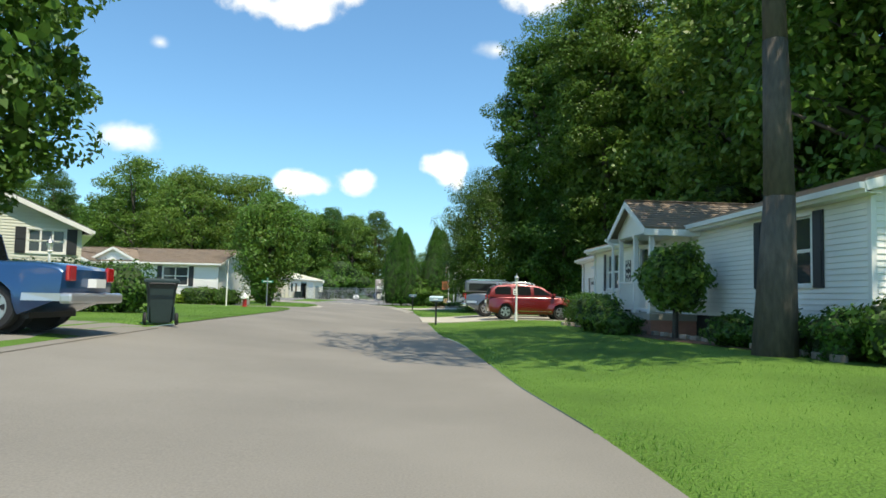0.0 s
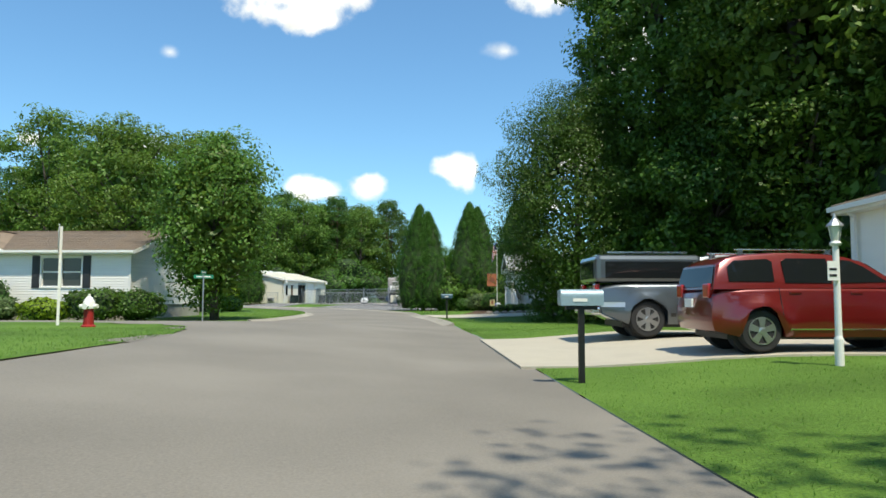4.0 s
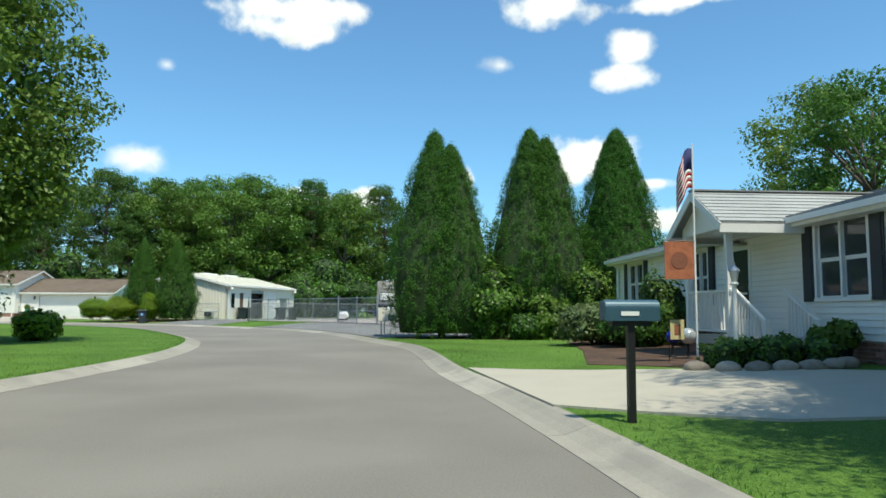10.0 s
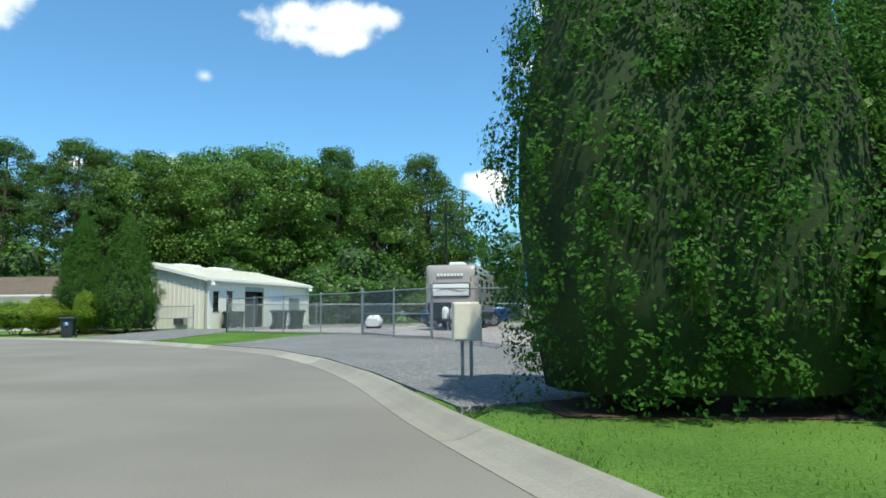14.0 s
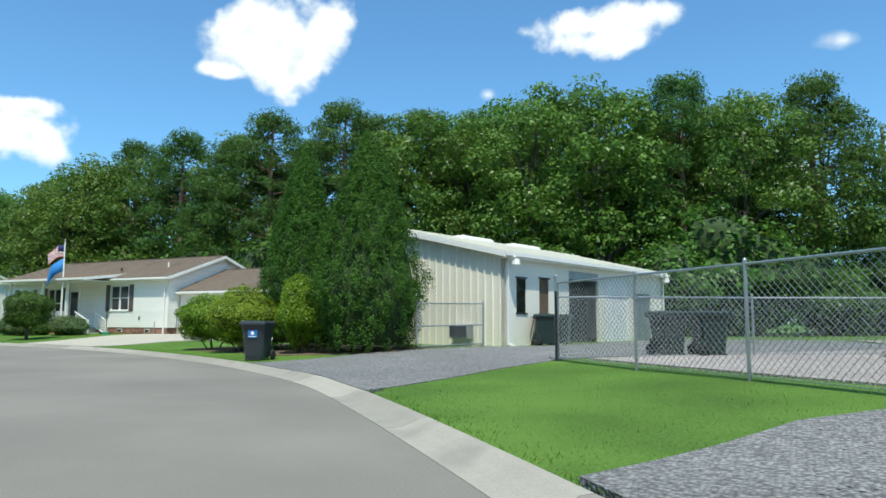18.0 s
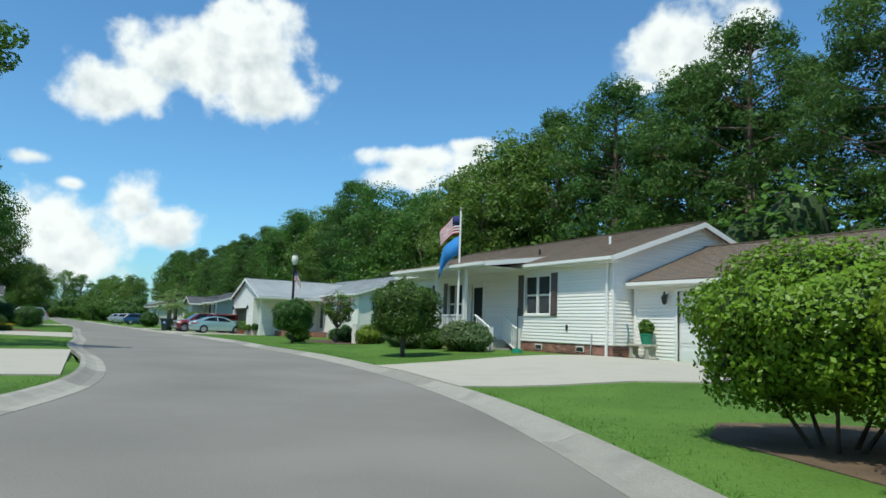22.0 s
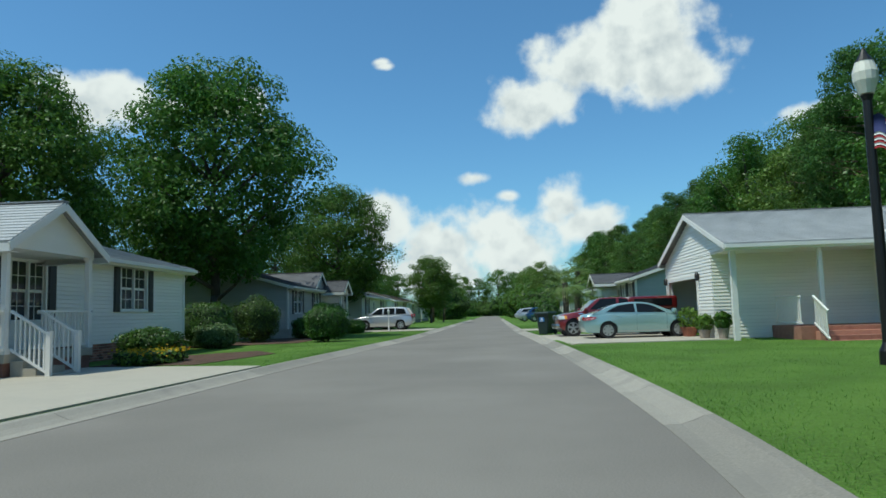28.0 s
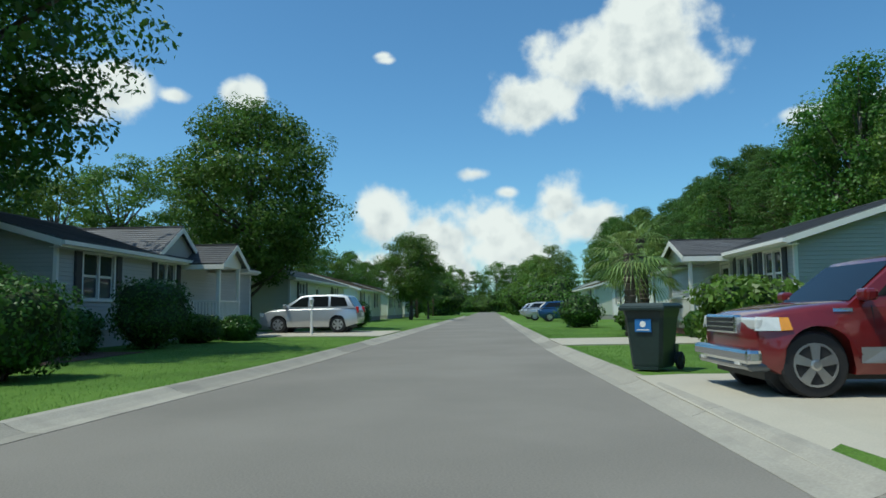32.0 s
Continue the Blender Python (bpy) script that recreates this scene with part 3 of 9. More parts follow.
def paving(name, points, material, label, category, lift=0.03, kind="structure"):
    """A slab laid over the lawn that follows the land."""
    bm = bmesh.new()
    f = bm.faces.new([bm.verts.new((x, y, 0)) for x, y in points])
    bmesh.ops.triangulate(bm, faces=[f])
    for _ in range(3):
        bmesh.ops.subdivide_edges(bm, edges=[e for e in bm.edges if e.calc_length() > 1.2], cuts=1)
        bmesh.ops.triangulate(bm, faces=bm.faces)
    co = np.array([v.co[:] for v in bm.verts])
    for v, z in zip(bm.verts, lawn_height(co[:, 0], co[:, 1])):
        v.co.z = max(z, float(rise(v.co.x, v.co.y)) + 0.012) + lift
    edge = [e for e in bm.edges if e.is_boundary]
    r = bmesh.ops.extrude_edge_only(bm, edges=edge)
    for v in [g for g in r["geom"] if isinstance(g, bmesh.types.BMVert)]:
        v.co.z -= 0.12
    bmesh.ops.recalc_face_normals(bm, faces=bm.faces)
    return tagged(part(name, bm, material), label, category, kind=kind)


paving("driveway_red_car", [(-1.35, 37.6), (-0.95, 30.6), (3, 30.2), (8.2, 30.6), (8.0, 37.4), (3, 37.8)], CONCRETE, "pale concrete driveway leading to a white garage", "driveway")
paving("driveway_porch_house", [(-3.9, 59.7), (-3.05, 54.6), (-1, 53.4), (3.2, 53.2), (9, 53.0), (9, 57.2), (3.2, 56.6), (0.2, 58.2)], CONCRETE, "sunlit pale concrete driveway beside a white house", "driveway")
paving("driveway_truck", [(-5.2, 2), (-6.2, 15.2), (-13, 17.6), (-30, 17.6), (-30, 4), (-13, 3)], ASPHALT, "wide worn grey driveway under a parked pickup", "driveway", lift=0.002)
paving("gravel_yard", [(-7.25, 74.2), (-8.9, 78.65), (-10.8, 82.95), (-13.2, 87.05), (-15.0, 89.1), (-16.9, 91.15), (-16.2, 92.6), (-15.6, 94.0), (-14.4, 95.2), (-11.7, 95.1), (-8.2, 90.1), (-2.3, 81.3), (-2.6, 77.2)], GRAVEL, "coarse grey gravel apron outside a chain-link fence", "gravel", lift=0.022)
paving("gravel_drive", [(-21.45, 95.5), (-23.9, 97.65), (-27.8, 100.0), (-26.6, 103.2), (-24.2, 106.4), (-23.2, 108.2), (-20.4, 120.5), (-14, 122), (-12, 112), (-20.2, 101.4), (-20.9, 99.2), (-21.2, 97.3)], GRAVEL, "grey gravel drive in front of the metal building", "gravel", lift=0.014)
paving("storage_yard", [(-12.2, 94.8), (-19.6, 101.4), (-11.8, 112.4), (-13.5, 122), (10, 126), (18, 100), (14, 80.5), (-2.7, 81.0), (-8.6, 89.8)], PALE_GRAVEL, "pale crushed-stone storage yard inside the fence", "gravel", lift=0.035)
paving("driveway_flag_house", [(-41.2, 105.38), (-45.0, 106.18), (-47.3, 106.46), (-47.9, 108.2), (-48.3, 114.6), (-36.8, 115.4), (-37.2, 112.4), (-40.4, 108.8)], CONCRETE, "broad pale concrete driveway in front of a garage door", "driveway")
paving("driveway_two_cars", [(-83.2, 107.45), (-92.2, 107.3), (-92.4, 113.0), (-83.8, 113.0)], CONCRETE, "pale concrete driveway with two parked cars", "driveway")
paving("driveway_left_house", [(-67.0, 100.06), (-76.4, 100.27), (-76.9, 97.6), (-77.2, 95.6), (-73.0, 95.2), (-62.5, 92.6), (-62.5, 94.6), (-69.5, 97.0)], CONCRETE, "pale concrete driveway and walk before a white house", "driveway")
paving("driveway_near_left", [(-44.0, 99.15), (-53.9, 99.6), (-53.6, 97), (-53, 88), (-45, 86), (-44.4, 95)], CONCRETE, "pale concrete driveway meeting the kerb", "driveway")
paving("driveway_silver_car", [(-108.2, 100.85), (-114.6, 100.75), (-114.8, 92), (-108.6, 92)], CONCRETE, "concrete driveway under a silver car", "driveway")
paving("driveway_grey_house", [(-104.6, 106.9), (-100.6, 107.0), (-101.2, 112), (-105.4, 112)], CONCRETE, "narrow concrete driveway beside a grey house", "driveway")
paving("mulch_bed_porch_house", [(-1.6, 60.2), (0.1, 58.6), (2.0, 58.3), (2.3, 66), (1.2, 70), (-0.6, 69), (-1.0, 64)], MULCH, "dark mulch bed round the porch", "garden bed", lift=0.015)
paving("mulch_bed_arborvitae", [(-6.6, 75.4), (-6.2, 73.6), (0, 73.2), (6, 74.6), (6, 77.6), (0, 76.8)], MULCH, "dark mulch strip under tall evergreens", "garden bed", lift=0.015)
paving("mulch_bed_first_house", [(4.4, 25.6), (5.3, 17.2), (6.9, 12.2), (8.2, 12.0), (7.0, 20), (6.6, 30.2), (5.4, 30.2)], MULCH, "dark mulch bed edged with stones below a white house", "garden bed", lift=0.015)
paving("straw_bed", [(-25.8, 103.8), (-27.6, 103.0), (-29.4, 102.8), (-32.5, 103.9), (-35.4, 104.9), (-36.2, 106.0), (-35.6, 107.2), (-30, 108.2), (-25.8, 106.2)], STRAW, "brown pine-straw bed under evergreens", "garden bed", lift=0.015)
paving("mulch_bed_utility", [(-62.5, 112.6), (-70.5, 112.2), (-74.5, 114.4), (-73.5, 116), (-62, 115.4)], MULCH, "dark mulch bed with low shrubs", "garden bed", lift=0.015)
paving("mulch_bed_left_house", [(-77.6, 95.4), (-82, 95.6), (-84.2, 97.4), (-82.2, 98.7), (-77.6, 98.2)], MULCH, "reddish bark mulch bed before a white house", "garden bed", lift=0.015)
paving("mulch_bed_shade", [(-91, 96.8), (-99, 96.4), (-99, 93.5), (-88, 92)], MULCH, "shaded mulch bed beside a grey house", "garden bed", lift=0.015)

# ---- houses ----
def wall(parent, P, U, z0, top, openings, material, boards=True, course=0.115, name="wall"):
    """A wall with its openings. P(u, z, d) gives the place d metres out of the wall; top(u) its upper edge."""
    cuts = sorted({0.0, U, *[o[0] for o in openings], *[o[1] for o in openings], *([U / 2] if abs(top(U / 2) - top(0)) > 0.05 else [])})
    body = bmesh.new()
    lowest = min(top(0), top(U), top(U / 2))
    levels = sorted({z0, *[round(o[k], 3) for o in openings for k in (2, 3) if z0 + 0.01 < o[k] < lowest - 0.01]})
    solid = {}
    for i in range(len(cuts) - 1):
        for j in range(len(levels)):
            um = (cuts[i] + cuts[i + 1]) / 2
            zm = (levels[j] + (levels[j + 1] if j + 1 < len(levels) else lowest)) / 2
            solid[i, j] = not any(o[0] <= um <= o[1] and o[2] <= zm <= o[3] for o in openings)
    made = {}

    def corner(i, j, d):
        if (i, j, d) not in made:
            z = levels[j] if j < len(levels) else top(cuts[i])
            made[i, j, d] = body.verts.new(P(cuts[i], z, d))
        return made[i, j, d]

    for (i, j), there in solid.items():
        if there:
            ring = [(i, j), (i + 1, j), (i + 1, j + 1), (i, j + 1)]
            body.faces.new([corner(*q, 0) for q in ring])
            body.faces.new([corner(*q, -0.12) for q in ring[::-1]])
            for k, near in enumerate(((i, j - 1), (i + 1, j), (i, j + 1), (i - 1, j))):
                if not solid.get(near, False):
                    a, b = ring[k], ring[(k + 1) % 4]
                    body.faces.new((corner(*b, 0), corner(*a, 0), corner(*a, -0.12), corner(*b, -0.12)))
    bmesh.ops.recalc_face_normals(body, faces=body.faces)
    w = part(name, body, material, parent)
    if not boards:
        return w
    z, highest = z0, max(top(U / 2), top(0), top(U))
    while z < highest - 0.03:
        za, zb = z, min(z + course, highest)
        zm = (za + zb) / 2
        if zm <= min(top(0), top(U)):
            lo, hi = 0.0, U
        else:
            t = (zm - top(0)) / max(top(U / 2) - top(0), 1e-6)
            lo, hi = t * U / 2, U - t * U / 2
        spans = [(lo, hi)]
        for o in openings:
            if o[2] - 0.02 < zm < o[3] + 0.02:
                spans = [q for s in spans for q in ((s[0], min(s[1], o[0])), (max(s[0], o[1]), s[1])) if q[1] - q[0] > 0.02]
        for a, b in spans:
            sec = [(za, 0.004), (za, 0.024), (za + 0.012, 0.026), (zb - 0.001, 0.008), (zb - 0.001, 0.004)]
            vs = [P(a, zz, d) for zz, d in sec] + [P(b, zz, d) for zz, d in sec]
            n = len(sec)
            fs = [(k, (k + 1) % n, n + (k + 1) % n, n + k) for k in range(n)] + [tuple(range(n))[::-1], tuple(range(n, 2 * n))]
            part("siding_board", mesh_of("siding_board", vs, fs), material, w)
        z += course
    return w


def window(parent, P, x0, x1, z0, z1, shutters=None, sashes=2, blind=0.75, trim=0.07, grid=False):
    """A double-hung window set in its opening: casing, sashes with bars, panes, blind, and shutters."""
    def slab_at(a, b, c, d, d0, d1):
        bm = bmesh.new()
        vs = [bm.verts.new(P(u, z, e)) for e in (d0, d1) for u, z in ((a, c), (b, c), (b, d), (a, d))]
        for f in ((0, 1, 2, 3), (7, 6, 5, 4), (0, 4, 5, 1), (1, 5, 6, 2), (2, 6, 7, 3), (3, 7, 4, 0)):
            bm.faces.new([vs[k] for k in f])
        bmesh.ops.recalc_face_normals(bm, faces=bm.faces)
        return bm

    w = part("window", slab_at(x0 - trim, x1 + trim, z1, z1 + trim, -0.02, 0.05), WHITE, parent)
    part("sill", slab_at(x0 - trim, x1 + trim, z0 - trim, z0, -0.02, 0.06), WHITE, w)
    for a, b in ((x0 - trim, x0), (x1, x1 + trim)):
        part("casing", slab_at(a, b, z0, z1, -0.02, 0.045), WHITE, w)
    width = (x1 - x0) / sashes
    for k in range(sashes):
        a, b = x0 + k * width, x0 + (k + 1) * width
        if k:
            part("mullion", slab_at(a - 0.03, a + 0.03, z0, z1, -0.03, 0.035), WHITE, w)
        zm = (z0 + z1) / 2
        for c, d, dep in ((z0, zm, -0.05), (zm, z1, -0.035)):
            part("pane", slab_at(a + 0.03, b - 0.03, c + 0.03, d - 0.03, dep - 0.004, dep), GLASS, w)
            for q in ((a, a + 0.035, c, d), (b - 0.035, b, c, d), (a + 0.035, b - 0.035, c, c + 0.035), (a + 0.035, b - 0.035, d - 0.035, d)):
                part("sash_rail", slab_at(*q, dep - 0.02, dep + 0.012), WHITE, w)
            if grid:
                part("glazing_bar", slab_at((a + b) / 2 - 0.01, (a + b) / 2 + 0.01, c + 0.035, d - 0.035, dep - 0.002, dep + 0.008), WHITE, w)
                part("glazing_bar", slab_at(a + 0.035, b - 0.035, (c + d) / 2 - 0.01, (c + d) / 2 + 0.01, dep - 0.002, dep + 0.008), WHITE, w)
    if blind:
        part("blind", slab_at(x0, x1, z1 - (z1 - z0) * blind, z1, -0.11, -0.105), BLIND, w)
    # near-black sheet behind the panes: an unlit room's shade as colour
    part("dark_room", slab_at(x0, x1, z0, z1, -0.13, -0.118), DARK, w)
    if shutters:
        for a in (x0 - trim - 0.36, x1 + trim + 0.01):
            s = part("shutter", slab_at(a, a + 0.35, z0 - trim, z1 + trim, 0.026, 0.05), shutters, w)
            for c, d in ((z0, (z0 + z1) / 2 - 0.04), ((z0 + z1) / 2 + 0.04, z1)):
                part("louvre_panel", slab_at(a + 0.05, a + 0.30, c, d, 0.05, 0.062), shutters, s)
    return w


def door_in(parent, P, x0, x1, z0, z1, material, glazed=True, name="door"):
    def slab_at(a, b, c, d, d0, d1):
        bm = bmesh.new()
        vs = [bm.verts.new(P(u, z, e)) for e in (d0, d1) for u, z in ((a, c), (b, c), (b, d), (a, d))]
        for f in ((0, 1, 2, 3), (7, 6, 5, 4), (0, 4, 5, 1), (1, 5, 6, 2), (2, 6, 7, 3), (3, 7, 4, 0)):
            bm.faces.new([vs[k] for k in f])
        bmesh.ops.recalc_face_normals(bm, faces=bm.faces)
        return bm

    d = part(name, slab_at(x0, x1, z0, z1, -0.06, -0.02), material, parent)
    for q in ((x0 - 0.09, x0, z0, z1 + 0.09), (x1, x1 + 0.09, z0, z1 + 0.09), (x0, x1, z1, z1 + 0.09)):
        part("door_casing", slab_at(*q, -0.03, 0.045), WHITE, d)
    if glazed:
        part("door_glass", slab_at(x0 + 0.12, x1 - 0.12, z0 + 0.3, z1 - 0.15, -0.02, -0.012), GLASS, d)
    part("handle", slab_at(x1 - 0.09, x1 - 0.05, z0 + 0.95, z0 + 1.05, -0.02, 0.03), CHROME, d)
    return d


def garage_door(parent, P, x0, x1, z0, z1, panels=4, windows=False):
    def slab_at(a, b, c, d, d0, d1):
        bm = bmesh.new()
        vs = [bm.verts.new(P(u, z, e)) for e in (d0, d1) for u, z in ((a, c), (b, c), (b, d), (a, d))]
        for f in ((0, 1, 2, 3), (7, 6, 5, 4), (0, 4, 5, 1), (1, 5, 6, 2), (2, 6, 7, 3), (3, 7, 4, 0)):
            bm.faces.new([vs[k] for k in f])
        bmesh.ops.recalc_face_normals(bm, faces=bm.faces)
        return bm

    g = part("garage_door", slab_at(x0, x1, z0, z1, -0.11, -0.08), WHITE, parent)
    h = (z1 - z0) / panels
    n = max(2, round((x1 - x0) / 0.62))
    for k in range(panels):
        row = part("door_section", slab_at(x0 + 0.005, x1 - 0.005, z0 + k * h + 0.006, z0 + (k + 1) * h - 0.006, -0.08, -0.055), WHITE, g)
        for j in range(n):
            a = x0 + (x1 - x0) * (j + 0.12) / n
            b = x0 + (x1 - x0) * (j + 0.88) / n
            part("raised_panel", slab_at(a, b, z0 + k * h + 0.1, z0 + (k + 1) * h - 0.1, -0.055, -0.045), GLASS if windows and k == panels - 1 else WHITE, row)
    for q in ((x0 - 0.1, x0, z0, z1 + 0.1), (x1, x1 + 0.1, z0, z1 + 0.1), (x0, x1, z1, z1 + 0.1)):
        part("door_casing", slab_at(*q, -0.05, 0.05), WHITE, g)
    return g


def roof_slope(parent, a, b, c, d, material, courses=0.16, thick=0.07, name="roof"):
    """A slope in overlapping courses; a, b at the eave, d, c at the ridge above them."""
    a, b, c, d = (Vector(v) for v in (a, b, c, d))
    n = (b - a).cross(d - a).normalized()
    if n.z < 0:
        n = -n
    rows = max(2, int((d - a).length / courses))
    bm = bmesh.new()
    prev = None
    for k in range(rows):
        s, e = k / rows, (k + 1) / rows
        lo = [a.lerp(d, s) + n * 0.018, b.lerp(c, s) + n * 0.018]
        hi = [a.lerp(d, e) + n * 0.002, b.lerp(c, e) + n * 0.002]
        vs = [bm.verts.new(v) for v in (lo[0], lo[1], hi[1], hi[0])]
        bm.faces.new(vs)
        if prev:
            bm.faces.new((prev[3], prev[2], vs[1], vs[0]))
        else:
            low = [bm.verts.new(v) for v in (a - n * thick, b - n * thick)]
            bm.faces.new((low[0], low[1], vs[1], vs[0]))
        prev = vs
    under = [bm.verts.new(v - n * thick) for v in (a, b, c, d)]
    bm.faces.new(under[::-1])
    for q0, q1 in ((a, d), (b, c)):
        bm.faces.new([bm.verts.new(v) for v in (q0 + n * 0.018, q1 + n * 0.002, q1 - n * thick, q0 - n * thick)])
    return part(name, bm, material, parent)


def bar(parent, name, a, b, w, h, material):
    """A board from a to b, w wide and h high."""
    a, b = Vector(a), Vector(b)
    q = (b - a).to_track_quat("X", "Z")
    bm = box(0, (b - a).length, -w / 2, w / 2, -h / 2, h / 2)
    for v in bm.verts:
        v.co = a + q @ v.co
    return part(name, bm, material, parent)


def railing(parent, a, b, height=0.9, gap=0.12):
    """A white baluster rail from a to b."""
    a, b = Vector(a), Vector(b)
    r = bar(parent, "top_rail", a + Vector((0, 0, height)), b + Vector((0, 0, height)), 0.06, 0.05, WHITE)
    bar(parent, "bottom_rail", a + Vector((0, 0, 0.1)), b + Vector((0, 0, 0.1)), 0.05, 0.05, WHITE)
    n = max(2, int((b - a).length / gap))
    for k in range(1, n):
        p = a.lerp(b, k / n)
        part("baluster", box(p.x - 0.016, p.x + 0.016, p.y - 0.016, p.y + 0.016, p.z + 0.12, p.z + height - 0.02), WHITE, parent)


def gable_roof(parent, x0, x1, y0, y1, ze, zr, material, along="x", over=0.32, gutter=True):
    """Two slopes with fascia and rake boards over a rectangle; the ridge runs along x or y."""
    if along == "x":
        def Q(u, v, z): return (u, v, z)
        u0, u1, v0, v1 = x0, x1, y0, y1
    else:
        def Q(u, v, z): return (v, u, z)
        u0, u1, v0, v1 = y0, y1, x0, x1
    vm = (v0 + v1) / 2
    drop = (zr - ze) / (vm - v0) * over
    for v, side in ((v0 - over, -1), (v1 + over, 1)):
        a, b = Q(u0 - over, v, ze - drop + 0.08), Q(u1 + over, v, ze - drop + 0.08)
        c, d = Q(u1 + over, vm, zr + 0.08), Q(u0 - over, vm, zr + 0.08)
        roof_slope(parent, a, b, c, d, material)
        bar(parent, "fascia", Q(u0 - over, v, ze - drop - 0.05), Q(u1 + over, v, ze - drop - 0.05), 0.03, 0.17, WHITE)
        part("soffit", slab_q(Q, u0 - over, u1 + over, min(v, v0 if side < 0 else v1), max(v, v0 if side < 0 else v1), ze - drop - 0.13), WHITE, parent)
        for u in (u0 - over, u1 + over):
            bar(parent, "rake_board", Q(u, v, ze - drop - 0.03), Q(u, vm, zr - 0.03), 0.03, 0.17, WHITE)
        if gutter:
            w = v + side * 0.06
            bar(parent, "gutter", Q(u0 - over, w, ze - drop - 0.02), Q(u1 + over, w, ze - drop - 0.02), 0.11, 0.11, WHITE)
    bar(parent, "ridge_cap", Q(u0 - over, vm, zr + 0.09), Q(u1 + over, vm, zr + 0.09), 0.22, 0.03, material)


def slab_q(Q, u0, u1, v0, v1, z):
    bm = bmesh.new()
    vs = [bm.verts.new(Q(u, v, zz)) for zz in (z - 0.012, z) for u, v in ((u0, v0), (u1, v0), (u1, v1), (u0, v1))]
    for f in ((0, 1, 2, 3), (7, 6, 5, 4), (0, 4, 5, 1), (1, 5, 6, 2), (2, 6, 7, 3), (3, 7, 4, 0)):
        bm.faces.new([vs[k] for k in f])
    bmesh.ops.recalc_face_normals(bm, faces=bm.faces)
    return bm


def downspout(parent, x, y, z0, z1, out=-1):
    d = part("downspout", box(x - 0.04, x + 0.04, y + out * 0.10 - 0.03, y + out * 0.10 + 0.03, z0 + 0.12, z1 - 0.28), WHITE, parent)
    bar(d, "elbow", (x, y + out * 0.10, z1 - 0.30), (x, y + out * 0.36, z1 - 0.12), 0.06, 0.08, WHITE)
    bar(d, "foot", (x, y + out * 0.10, z0 + 0.14), (x, y + out * 0.34, z0 + 0.05), 0.06, 0.08, WHITE)


def skirt(parent, x0, x1, y0, y1, z1, material=None, bricks=None):
    part("foundation", box(x0, x1, y0, y1, -0.5, z1), material or MORTAR, parent)


def brick_face(parent, P, U, z0, z1, limit=300):
    """Bricks of a foundation wall, laid in half bond, proud of the mortar; past the limit they stay joined."""
    rows = max(1, int((z1 - z0) / 0.075))
    du, dz, dd = Vector(P(1, 0, 0)) - Vector(P(0, 0, 0)), Vector((0, 0, 1)), Vector(P(0, 0, 1)) - Vector(P(0, 0, 0))
    shared, count, verts, faces = {}, 0, [], []
    for r in range(rows - 1, -1, -1):
        u = -0.11 if r % 2 else 0.0
        while u < U:
            a, b = max(u, 0), min(u + 0.21, U)
            u += 0.22
            if b - a < 0.05:
                continue
            o = Vector(P(a, z0 + r * 0.075, 0))
            w = b - a - 0.01
            vs = [du * x + dz * z + dd * d for d in (0.0, 0.012) for x, z in ((0, 0), (w, 0), (w, 0.064), (0, 0.064))]
            fs = [(4, 5, 6, 7), (0, 4, 7, 3), (1, 2, 6, 5), (3, 7, 6, 2), (0, 1, 5, 4)]
            if count < limit:
                key = round(b - a, 3)
                if key not in shared:
                    shared[key] = mesh_of("brick", vs, fs)
                    shared[key].materials.append(BRICK)
                part("brick", shared[key], None, parent).location = o
                count += 1
            else:
                k = len(verts)
                verts += [o + v for v in vs]
                faces += [tuple(q + k for q in f) for f in fs]
    if verts:
        tagged(part("brickwork", mesh_of("brickwork", verts, faces), BRICK, parent), kind="stuff")


def front_P(y=0.0):
    return lambda u, z, d: (u, y - d, z)


def side_P(x, out):
    """An end wall at x that looks to -x (out -1) or +x (out +1); u runs along y."""
    return lambda u, z, d: (x + out * d, u, z)


